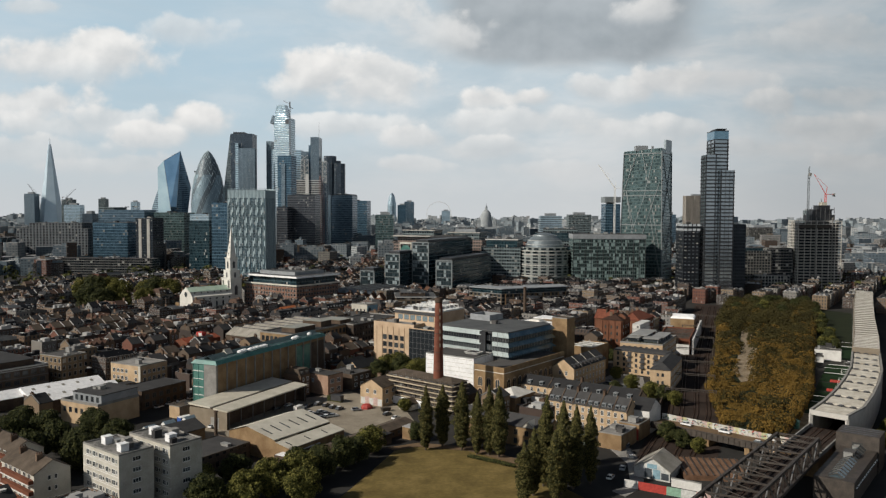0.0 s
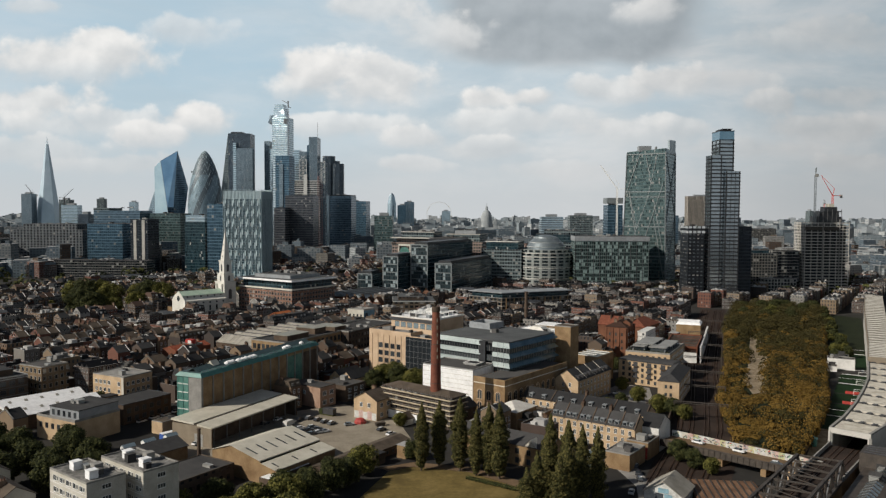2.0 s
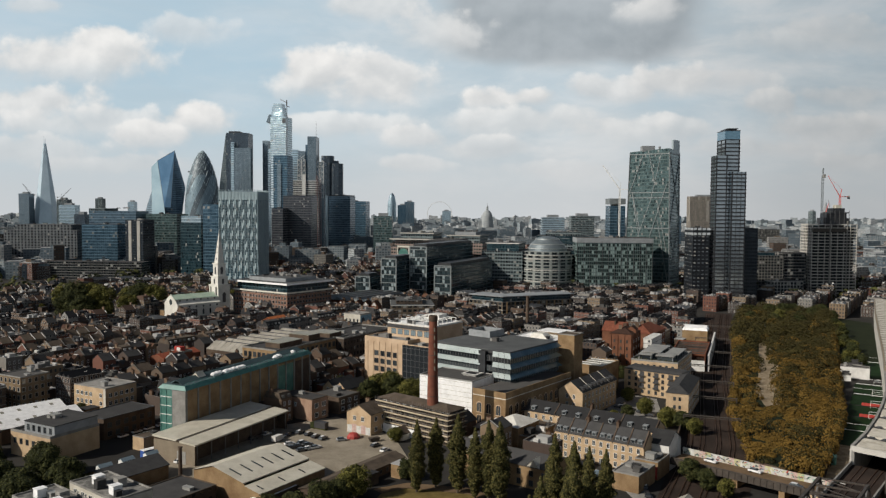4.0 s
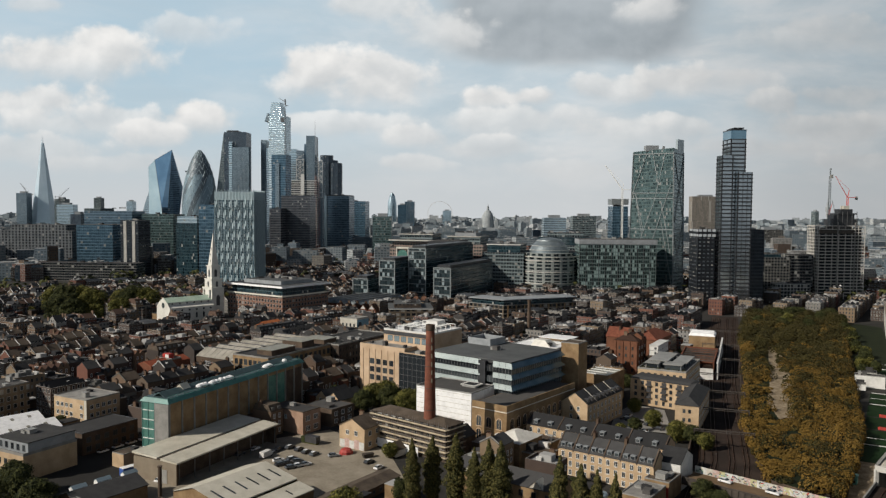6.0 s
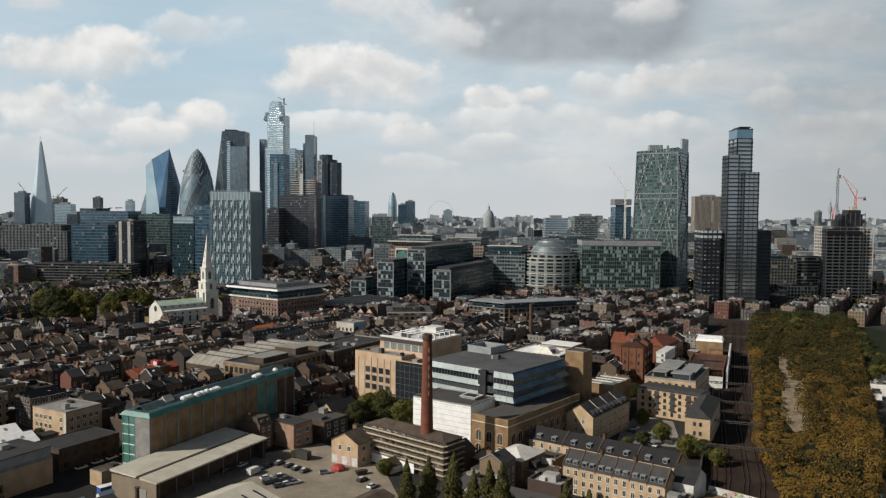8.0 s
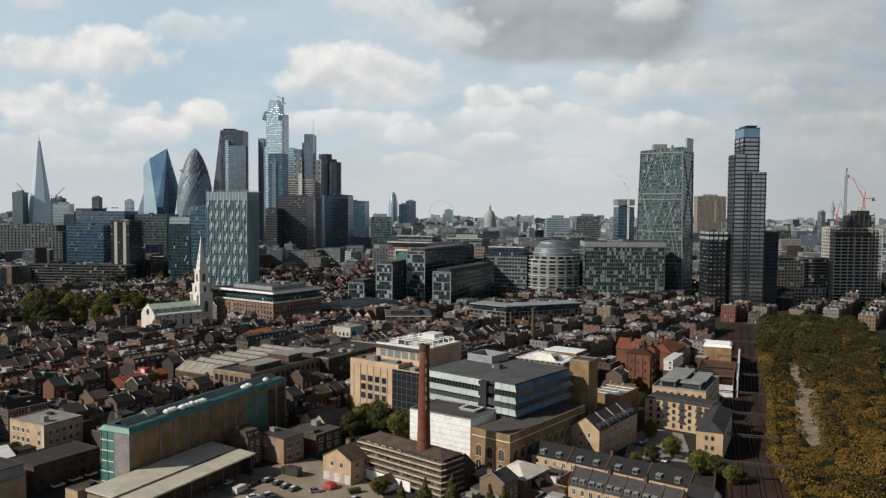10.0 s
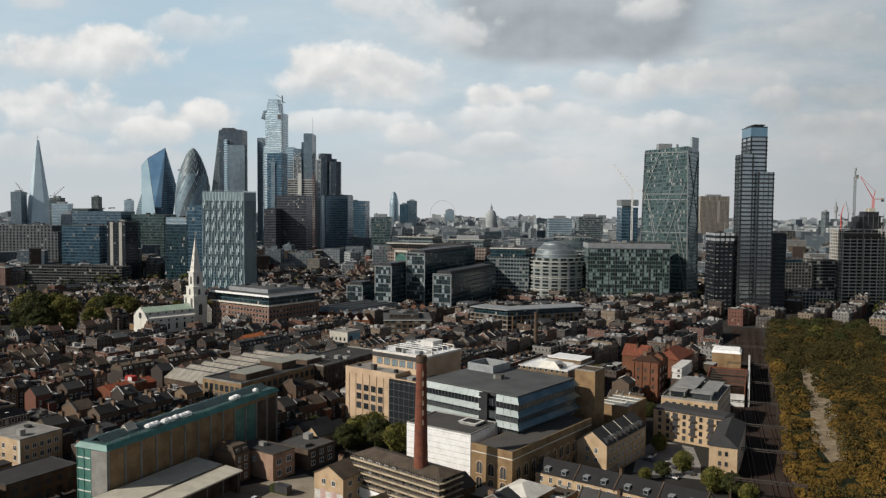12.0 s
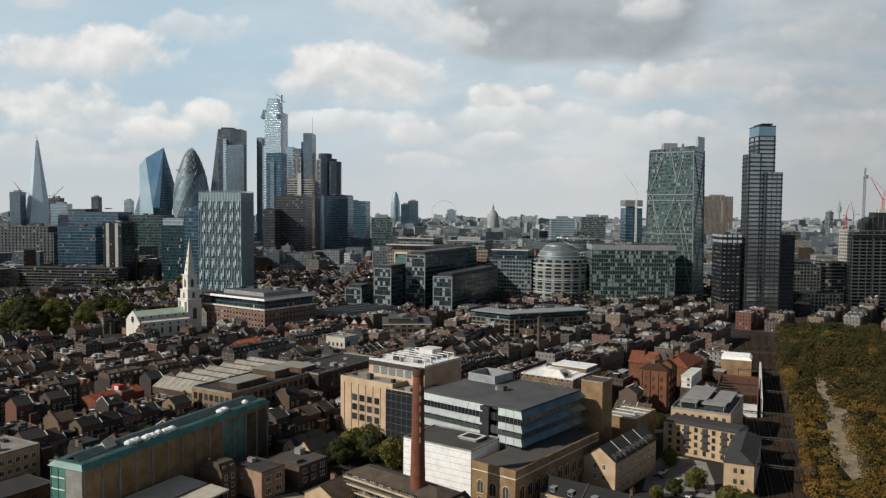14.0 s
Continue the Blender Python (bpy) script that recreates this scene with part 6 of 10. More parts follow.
part("roof_step", Build().box(2, 15, -12, 6, 16.2, 18.2).box(1.8, 15.2, -12.2, 6.2, 18.2, 18.5, 1, 1, True), ["stock_wall", "white_sheet"], wr, "raised white roof step")
fascia = pitched_block("market_house", "low house with ribbed brown roof over a red fascia", "building", 86.5, 453.0, 15, 13, 150, 6.5, 9.6, "dark_brick", "brown_roof", stacks=0, over=.5)
part("fascia", Build().box(-7.6, 7.6, 6.5, 6.75, 4.4, 6.2, 0, 0, True), "spray_red", fascia, "red painted fascia")
for k in range(6):
    part("roof_rib", Build().beam((-7.5 + 3 * k, 7.2, 6.5), (-7.5 + 3 * k, 0, 9.9), .35, .3).beam((-7.5 + 3 * k, 0, 9.9), (-7.5 + 3 * k, -7.2, 6.5), .35, .3), "coping", fascia)
fh = flat_block("flat_roof_hall", "brown brick hall with white frames on a flat roof", "building", 76.5, 420.0, 20, 14, 55, 13.5, "stock_brick", "roof_light", .6, 0, 54, edge="stock_brick")
for k in range(4):
    part("roof_frame", Build().box(-9 + 5 * k, -8.7 + 5 * k, -6.4, 6.4, 14.0, 14.3, 0, 0, True).box(-9 + 5 * k, -5 + 5 * k, -6 + 3.2 * k, -5.7 + 3.2 * k, 14.0, 14.3, 0, 0, True), "frame_white", fh)
for k in range(7):
    part("frame_beam", Build().box(-6 + 2 * k, -5.6 + 2 * k, -9, 9, 16.7, 17.0, 0, 0, True), "frame_white", wr)
mur = flat_block("mural_house", "cream house with a blue mural on its side wall", "house", -62.0, 597.0, 13, 15, 57, 14.0, "cream_render", "concrete", .6, 1, 55)
window_row(mur, (-6.5, 7.5), (-6.5, -7.5), [2, 5.4, 8.8], 4, window_mesh(1.2, 1.8, "frame_dark", "pane", 0), .8)
part("mural", Build().box(-6.3, 6.3, -7.56, -7.5, .5, 13.4), "spray_blue", mur, "pale blue painted wall")
for x, z, r in ((-3.2, 9.6, 2.4), (-3.6, 6.4, 1.9), (-3.0, 3.8, 1.6)):
    part("mural_shape", Build().face([(x + r * .8 * math.cos(a), -7.6, z + r * math.sin(a)) for a in np.linspace(0, 2 * math.pi, 13)[:-1]]), "spray_dark", mur, "dark blue painted shape")
window_row(mur, (-6.5, -7.5), (6.5, -7.5), [2, 5.4, 8.8], 2, window_mesh(1.0, 1.6, "frame_white", "pane", 0), 4.5, shift=2.6)

# ---- railway, viaduct scrub, pitches, covered line ----
def along(pts, s):
    """The point and way at the distance s along a line of points."""
    for a, b in zip(pts, pts[1:]):
        n = math.dist(a, b)
        if s <= n or b is pts[-1]:
            d = ((b[0] - a[0]) / n, (b[1] - a[1]) / n)
            return a[0] + d[0] * s, a[1] + d[1] * s, d
        s -= n


LINE = [(70, 255), (101, 322), (145, 455), (224, 668), (242, 716)]
bed = [(60, 258), (88, 326), (136, 470), (214, 672), (232, 720), (252, 713), (234, 664), (153, 440), (116, 318), (84, 250)]
sheet("railway_bed", bed[:5] + bed[5:], 0.02, "ballast", "brown stone ballast of the railway", "railway")
for off in (-9.5, -8.0, -5.0, -3.5, 1.0, 2.5, 6.0, 7.5):
    b = Build()
    pts = []
    for s in np.arange(0, 490, 20):
        x, y, d = along(LINE, s)
        pts.append((x + d[1] * off, y - d[0] * off))
    for p, q in zip(pts, pts[1:]):
        b.beam((*p, .3), (*q, .3), .16, .2)
    solo("rail", b, "rail_steel", "rusty steel running rail on sleepers", "rail", kind="structure")
sl = Build()
for s in np.arange(2, 420, 1.6):
    x, y, d = along(LINE, s)
    for c in (-8.75, -4.25, 1.75, 6.75):
        sl.beam((x + d[1] * (c - 1.3), y - d[0] * (c - 1.3), .12), (x + d[1] * (c + 1.3), y - d[0] * (c + 1.3), .12), .3, .2)
solo("sleepers", sl, "ballast", "dark sleepers under the rails", "sleepers", kind="stuff")


def gantry(s):
    x, y, d = along(LINE, s)
    root = thing("overhead_gantry", "brown steel gantry spanning the railway tracks", "gantry", x, y, 0, math.degrees(math.atan2(-d[0], d[1])), "gantries over the railway")
    for px in (-11.5, 10):
        part("mast", Build().box(px - .2, px + .2, -.2, .2, 0, 7.5), "steel_brown", root)
    part("beam", Build().beam((-11.5, 0, 7.3), (10, 0, 7.3), .5, .35).beam((-11.5, 0, 6.5), (10, 0, 6.5), .25, .2), "steel_brown", root)
    for k in range(10):
        part("lattice", Build().beam((-11.5 + 2.15 * k, 0, 6.5), (-11.5 + 2.15 * (k + 1), 0, 7.3), .12), "steel_brown", root)


for s in (95, 130, 165, 205, 250, 300, 360):
    gantry(s)

wl = Build()
for p, q in zip([(88, 326), (120, 408)], [(118, 405), (150, 512)]):
    wl.beam((*p, 1.6), (*q, 1.6), .5, 3.2)
solo("retaining_wall", wl, "dark_brick", "dark brick wall along the railway", "wall", kind="structure")
pw = Build()
pw.beam((147.5, 466, 4.5), (181, 552, 4.5), 1.0, 9)
solo("pale_side_wall", pw, "white_paint", "long pale wall beside the railway", "wall", kind="structure")
solo("brick_shell", Build().beam((-9, -22, 5), (-9, 22, 5), .6, 10).beam((9, -22, 5), (9, 22, 5), .6, 10).beam((-9, 22, 5), (9, 22, 5), .6, 10).beam((-9, -22, 3), (9, -22, 3), .6, 6, 1), ["red_brick", "white_paint"], "roofless red brick shell with timber beams", "ruin", 145.2, 489, 0, -22)
for k in range(7):
    solo("roof_beam", Build().beam((-9, 0, 0), (9, 0, 0), .5, .6), "steel_brown", "rusty beam across the roofless shell", "beam", 145.2 - (18 - 6 * k) * math.sin(radians(22)), 489 + (-18 + 6 * k) * math.cos(radians(22)), 9.4, -22, "beams of the shell")
claim(145, 489, 22, 48, 68)
claim(172, 561, 22, 26, 68)
end_shed = thing("end_shed", "brick shed with three white barrel roofs beside the railway", "shed", 171.5, 562, 0, -22)
part("wall", Build().box(-8, 8, -9, 9, 0, 9.5), "stock_brick", end_shed)
for k in range(3):
    part("roof_vault", Build().prism([(-8.3, -9 + 6 * k), (8.3, -9 + 6 * k), (8.3, -3.2 + 6 * k), (-8.3, -3.2 + 6 * k)], 9.5, 11.2, tops=[(-7, -8 + 6 * k), (7, -8 + 6 * k), (7, -4.2 + 6 * k), (-7, -4.2 + 6 * k)], under=True), "white_sheet", end_shed, "white sheeted roof bay")


# scrub on the raised yard: a plateau with retaining sides
SCRUB = [(107, 299), (112, 292), (126, 290), (166, 356), (205, 438), (290, 612), (330, 700), (262, 720), (204, 578), (160, 455), (124, 366)]
# The top is coloured dark as shade in the gaps between scrub clumps.
solo("goods_yard", Build().prism(SCRUB, 0, 3.6, 0, 1), ["dark_brick", "dark_grass"], "raised brick goods yard platform", "platform", kind="structure")
sheet("pale_track", [(141, 372), (148, 375), (160, 397), (175, 433), (195, 491), (228, 577), (243, 622), (239, 624), (222, 580), (187, 494), (165, 440), (148, 402)], 3.62, "pale_path", "pale gravel track through the scrub", "path")


def inside(p, poly):
    hit, j = False, len(poly) - 1
    for i in range(len(poly)):
        (xi, yi), (xj, yj) = poly[i], poly[j]
        if (yi > p[1]) != (yj > p[1]) and p[0] < (xj - xi) * (p[1] - yi) / (yj - yi) + xi:
            hit = not hit
        j = i
    return hit


TRACK = [(141.5, 373), (146, 376), (156, 398), (171, 434), (192, 492), (227, 580), (222, 580), (188, 494), (166, 440), (149, 402)]


rs = random.Random(11)
sb = Build()
made = 0
while made < 1000:
    y = 290 + 425 * rs.random() ** 1.2
    x = rs.uniform(100, 335)
    if inside((x, y), SCRUB) and (not any(inside((x + o, y + o * .3), TRACK) for o in (-1.0, 0.0, 1.0)) or rs.random() < .05):
        g = noise.noise((x * .04, y * .04, 3.0)) + .7 * noise.noise((x * .11, y * .11, 7.0))
        far_end = max(0.0, min(1.0, (y - 395) / 160))
        hh = max(.6, 1.9 + 3.6 * g + rs.uniform(-.6, 1.5) + 2.0 * far_end)
        w = rs.uniform(1.6, 2.8) + .45 * hh
        # More dark olive with distance: the cloud shadow is put into the colour.
        olive = rs.random() < .24 + .72 * far_end + .35 * g
        leaf_cloud(sb, x, y, 3.6 + hh * .25, w, w, hh, 185, .36 + .14 * far_end, rs, 1 if olive else 0, .86, .28)
        made += 1
for side in ([(124, 366), (107, 299)], [(160, 455), (124, 366)], [(126, 290), (166, 356)], [(166, 356), (205, 438)], [(112, 292), (126, 290)], [(205, 438), (290, 612)], [(204, 578), (160, 455)]):
    (x0, y0), (x1, y1) = side
    for k in range(int(math.dist(*side) / 1.9)):
        f = rs.random()
        leaf_cloud(sb, x0 + (x1 - x0) * f, y0 + (y1 - y0) * f, rs.uniform(2.2, 5.0), rs.uniform(1.4, 3.2), rs.uniform(1.4, 3.2), rs.uniform(1.6, 3.0), 80, .38, rs, 1 if rs.random() < .3 else 0)
solo("scrub", sb, ["leaf_scrub", "leaf_olive_shade"], "ochre and olive autumn scrub on the raised yard, coloured darker for cloud shadow far off", "scrub", kind="stuff")

# pitches
sheet("pitch_ground", [(128, 292), (137, 290), (160, 322), (172, 340), (150, 330)], .04, "pale_path", "worn ground by the covered line", "ground")
for k, (s0, s1) in enumerate(((6, 30), (31, 55), (57, 78), (80, 104), (106, 130), (150, 200))):
    d, nrm = Vector((.505, .863)), Vector((.863, -.505))
    a = Vector((147, 326))
    w0, w1 = 2, 25
    p = [a + d * s0 + nrm * w0, a + d * s1 + nrm * w0, a + d * s1 + nrm * w1, a + d * s0 + nrm * w1]
    sheet("football_pitch", [(q.x, q.y) for q in reversed(p)], .06, "turf", "bright green artificial football pitch", "pitch")
    if k < 5:
        for s in (s0 + 1.5, s1 - 1.5):
            c = a + d * s + nrm * 13
            solo("football_goal", Build().tube((-2.4, 0, 0), (-2.4, 0, 2.2), .08, .08, 6).tube((2.4, 0, 0), (2.4, 0, 2.2), .08, .08, 6).tube((-2.4, 0, 2.2), (2.4, 0, 2.2), .08, .08, 6)
                 .tube((-2.4, 1.2, 0), (-2.4, 0, 2.2), .05, .05, 5).tube((2.4, 1.2, 0), (2.4, 0, 2.2), .05, .05, 5).tube((-2.4, 1.2, 0.05), (2.4, 1.2, 0.05), .05, .05, 5), "frame_white", "white football goal frame", "goal", c.x, c.y, .06, -30.3, "goals on the pitches")
    c = a + d * (s1 + .5) + nrm * 13.5
    if k in (1, 2):
        solo("pitch_banner", Build().box(-6.5, 6.5, -.06, .06, .3, 1.6), "spray_red", "red advertising banner on the pitch fence", "banner", c.x, c.y, .05, -30.3)
    else:
        solo("pitch_fence", Build().box(-11, 11, -.03, .03, 0, .25).box(-11, 11, -.03, .03, 2.8, 2.9, 0, 0, True), "frame_white", "pale fence rail across the pitches", "fence", c.x, c.y, .05, -30.3)
solo("kiosk", Build().box(-1.6, 1.6, -1.4, 1.4, 0, 2.6).gable_ends(-1.6, 1.6, -1.4, 1.4, 2.6, 3.5).gable(-1.6, 1.6, -1.4, 1.4, 2.6, 3.5, .2), "copper_green", "small green kiosk with pitched roof", "kiosk", 137.5, 307, 0, 58)
for k, (x, y, w, dd, h) in enumerate(((222, 452, 14, 6, 6), (230, 468, 8, 8, 4.5), (214, 446, 5, 5, 3))):
    flat_block("pitch_pavilion", "white and grey flat-roofed pavilion by the pitches", "pavilion", x, y, w, dd, -28, h, "white_paint", "felt", .4, 2, 50 + k)


# covered railway: a curved concrete tube
def covered_line():
    left = [(133.7, 286.5), (146.5, 302.0), (160.5, 321), (176, 344), (191.5, 368.5), (213, 408), (237, 452), (280, 534), (325, 619), (372, 705)]
    right = [(142.6, 277.6), (156, 291), (170, 310.5), (185.5, 334), (201.5, 360), (224, 402), (248, 446), (291, 528), (337, 613), (384, 699)]
    root = thing("covered_railway", "curved white concrete tube covering the railway", "railway tunnel")
    for line, sgn in ((left, 1), (right, -1)):
        for (p, q) in zip(line, line[1:]):
            part("side_wall", Build().beam((*p, 6.2), (*q, 6.2), .7, 12.4), "pale_concrete", root)
            part("coping", Build().beam((*p, 12.7), (*q, 12.7), .9, .6), "concrete", root)
    for k in range(len(left) - 1):
        a, b, c, e = left[k], left[k + 1], right[k + 1], right[k]
        high = 3.0 if k >= 5 else 0.0
        part("roof_deck", Build().prism([e, c, b, a], 11.2, 11.8 + high, 0, 0, True), "concrete" if k < 5 else "station_roof", root)
        if k >= 5:
            for j in range(9):
                f = (j + .5) / 9
                p, q = Vector(a).lerp(Vector(b), f), Vector(e).lerp(Vector(c), f)
                part("roof_rib", Build().beam((*p, 15.0), (*q, 15.0), .5, .35), "pale_concrete", root)
    run = sum(math.dist(left[k], left[k + 1]) for k in range(5))
    count = 9
    for j in range(count):
        s0, s1 = run * (j + .10) / count, run * (j + .82) / count
        steps = [s0 + (s1 - s0) * q / 4 for q in range(5)]
        lp = [Vector(along(left, s)[:2]) for s in steps]
        rp = [Vector(along(right, s)[:2]) for s in steps]
        for q in range(4):
            a, b, c, e = lp[q], lp[q + 1], rp[q + 1], rp[q]
            i0, i1 = .06, .94
            part("roof_slab", Build().prism([tuple(a.lerp(e, i1)), tuple(b.lerp(c, i1)), tuple(b.lerp(c, i0)), tuple(a.lerp(e, i0))], 11.8, 12.5 + (.05 if q % 2 else 0)), "slab_concrete", root, "pale stained concrete roof slab")
        gap = run * (j + .96) / count
        l, r = Vector(along(left, gap)[:2]), Vector(along(right, gap)[:2])
        for g in (.2, .5, .8):
            m = l.lerp(r, g)
            part("vent", Build().box(-1.2, 1.2, -.5, .5, 0, .8).box(-.5, .5, -1.3, 1.3, 0, .7).box(-.8, .8, -.8, .8, .8, 1.0, 0, None), "frame_dark", root, "", pose(m.x, m.y, 11.8, 0, 0, 40))
    for k in range(len(left) - 1):
        if k >= 5:
            part("upper_wall", Build().beam((*left[k], 13.4), (*left[k + 1], 13.4), .6, 3.4), "tan_dull", root)
    part("step_wall", Build().beam((*left[5], 13.4), (*right[5], 13.4), .6, 3.6), "tan_dull", root)
    part("portal", Build().beam((133.4, 286.8, 11.9), (142.9, 277.3, 11.9), .8, 1.8).beam((133.7, 286.5, 0), (133.7, 286.5, 11.5), 1.0).beam((142.6, 277.6, 0), (142.6, 277.6, 11.5), 1.0), "pale_concrete", root, "square concrete tunnel mouth")
    for k in range(len(left) - 1):
        claim((left[k][0] + right[k + 1][0]) / 2, (left[k][1] + right[k + 1][1]) / 2, 60 if k > 5 else 30, 14, math.degrees(math.atan2(left[k + 1][1] - left[k][1], left[k + 1][0] - left[k][0])))


covered_line()


def truss_bridge():
    root = thing("truss_bridge", "dark riveted steel truss railway bridge", "bridge")
    la, lb = Vector((107.5, 254.5)), Vector((52, 184))
    ra, rb = Vector((118.0, 248.2)), Vector((62.5, 177.7))
    zt, zb, n = 13.0, 6.6, 13
    deck = Build().prism([tuple(la), tuple(lb), tuple(rb), tuple(ra)], 6.0, 6.5, 0, None, True)
    part("deck", deck, "ballast", root, "brown ballasted deck")
    for a, b in ((la, lb), (ra, rb)):
        part("top_chord", Build().beam((*a, zt), (*b, zt), .8, .8), "steel_brown", root)
        part("bottom_chord", Build().beam((*a, zb), (*b, zb), .8, 1.0), "steel_brown", root)
        part("end_post", Build().beam((*a, zt), (*(a + (a - b).normalized() * 5), zb), .7), "steel_brown", root)
        for k in range(n + 1):
            p = a.lerp(b, k / n)
            part("vertical", Build().beam((*p, zb), (*p, zt), .45, .4), "steel_brown", root)
            if k < n:
                q = a.lerp(b, (k + 1) / n)
                part("diagonal", Build().beam((*p, zb), (*q, zt), .35, .3) if k % 2 else Build().beam((*p, zt), (*q, zb), .35, .3), "steel_grey", root)
    for k in range(n + 1):
        p, q = la.lerp(lb, k / n), ra.lerp(rb, k / n)
        part("cross_girder", Build().beam((*p, zt), (*q, zt), .4, .45), "steel_brown", root)
        if k < n:
            q2 = ra.lerp(rb, (k + 1) / n)
            part("wind_brace", Build().beam((*p, zt - .1), (*q2, zt - .1), .25, .2), "steel_brown", root)
    for f in (.25, .38, .62, .75):
        part("rail", Build().beam((*la.lerp(ra, f), 6.65), (*lb.lerp(rb, f), 6.65), .16, .2), "rail_steel", root)


truss_bridge()
va, vb, vc, vd = (108, 255), (118.5, 248.5), (142.6, 277.6), (133.7, 286.5)
solo("viaduct_deck", Build().prism([va, vb, vc, vd], 0, 6.5, 0, 1), ["stock_brick", "ballast"], "brick viaduct carrying the line into the tube", "viaduct", kind="structure")
for f in (.25, .38, .62, .75):
    solo("rail", Build().beam((va[0] + (vb[0] - va[0]) * f, va[1] + (vb[1] - va[1]) * f, 6.65), (vd[0] + (vc[0] - vd[0]) * f, vd[1] + (vc[1] - vd[1]) * f, 6.65), .16, .2), "rail_steel", "steel running rail on the viaduct", "rail", kind="structure")
for p, q in ((va, vd), (vb, vc)):
    solo("viaduct_parapet", Build().beam((*p, 7.2), (*q, 7.2), .5, 1.4), "concrete", "concrete parapet of the viaduct", "parapet", kind="structure")

# road bridge with sprayed parapet
bridge = thing("road_bridge", "steel road bridge with a spray-painted parapet wall", "bridge")
A, B = Vector((77.5, 297.5)), Vector((116, 261))
dn = (B - A).normalized()
nn = Vector((-dn.y, dn.x))
part("deck", Build().prism([tuple(A), tuple(B), tuple(B + nn * 9), tuple(A + nn * 9)], 3.9, 4.4, 0, None, True), "bare_earth", bridge)
part("girder", Build().beam((*A, 3.6), (*B, 3.6), .6, 1.8), "steel_brown", bridge)
n = 26
sprays = ("spray_white", "spray_yellow", "spray_dark", "spray_blue", "spray_white", "spray_green", "spray_dark", "spray_white", "spray_pink", "spray_red", "spray_dark")
sr = random.Random(4)
for k in range(n):
    p, q = A.lerp(B, k / n) + nn * 9, A.lerp(B, (k + 1) / n) + nn * 9
    part("parapet_panel", Build().beam((*p, 5.5), (*q, 5.5), .35, 2.2), ("spray_white", "cream_render", "spray_yellow", "spray_white", "spray_pink")[(k * 3) % 5], bridge, "spray-painted parapet panel")
    for _ in range(7):
        c = p.lerp(q, sr.uniform(.1, .9)) - nn * .2
        z, l, t = sr.uniform(4.7, 6.3), sr.uniform(.15, .5), sr.uniform(-.4, .4)
        part("spray_tag", Build().beam((*(c - dn * l), z - t), (*(c + dn * l), z + t), .05, sr.uniform(.12, .4)), sr.choice(sprays), bridge)
    p = A.lerp(B, k / n)
    part("stiffener", Build().beam((*(p - nn * .35), 2.7), (*(p - nn * .35), 5.0), .2), "steel_brown", bridge)
part("near_parapet", Build().beam((*A, 4.8), (*B, 4.8), .3, .9), "steel_brown", bridge)
for f in (.12, .42, .70, .95):
    p = A.lerp(B, f)
    part("pier", Build().prism([tuple(p - dn * .9), tuple(p + dn * .9), tuple(p + dn * .9 + nn * 8), tuple(p - dn * .9 + nn * 8)], 0, 3.9), "stock_brick", bridge)
part("abutment", Build().prism([tuple(B - dn * 8 - nn * .4), tuple(B - nn * .4), tuple(B + nn * 9), tuple(B - dn * 8 + nn * 9)], 0, 3.8), "yellow_brick", bridge)
claim(97, 280, 60, 14, -43)

cottage = pitched_block("sprayed_cottage", "gabled cottage with spray-painted walls under the bridge", "house", 67.3, 251.6, 12, 11.5, 58, 3.4, 7.0, "spray_white", "station_roof", stacks=0, over=.5)
for k, m in enumerate(("spray_dark", "spray_blue", "spray_dark", "spray_white")):
    part("sprayed_panel", Build().box(-6.06, -6.0, -5.4 + 2.7 * k, -3.0 + 2.7 * k, .5, 2.6 + .8 * (k in (1, 2))), m, cottage, "spray-painted wall patch")
part("shop_window", Build().box(-6.1, -6.0, -1.6, 1.6, 3.6, 5.0), "spray_blue", cottage, "blue and white painted gable")
solo("yard_wall", Build().box(-4.6, 4.6, -.2, .2, 0, 2.6).box(-4.7, 4.7, -.3, .3, 2.6, 2.8, 1, 1, True), ["white_paint", "concrete"], "white painted yard wall with coping", "wall", 72.5, 238.0, 0, -33)
sheet("pavement", [(49, 236), (56, 241), (60, 262), (57, 282), (61, 287), (65, 283), (65, 262), (60, 240), (52, 231)], .12, "concrete", "grey paved footway along the street", "pavement", .12)
solo("rusty_platform", Build().box(-10.5, 10.5, -9.5, 9.5, 0, 1.6), "rust_deck", "rusty corrugated platform roof", "platform", 86.0, 254.5, 0, -7, kind="structure")
for k in range(10):
    solo("platform_rib", Build().box(-.18, .18, -9.4, 9.4, 0, .28), "steel_brown", "rusty rib on the platform roof", "rib", 86.0 + (-9.6 + 2.13 * k) * math.cos(radians(-7)), 254.5 + (-9.6 + 2.13 * k) * math.sin(radians(-7)), 1.6, -7, "ribs of the platform roof")
for k, m in enumerate(("spray_white", "spray_red", "spray_red", "spray_green", "spray_white", "spray_pink")):
    solo("sprayed_hoarding", Build().box(-2.2, 2.2, -.1, .1, 0, 2.6), m, "dark street hoarding with spray-painted patches", "hoarding", 55.5 + 3.75 * k, 238.4 - 2.2 * k, 0, -30.4, "hoardings by the bridge")


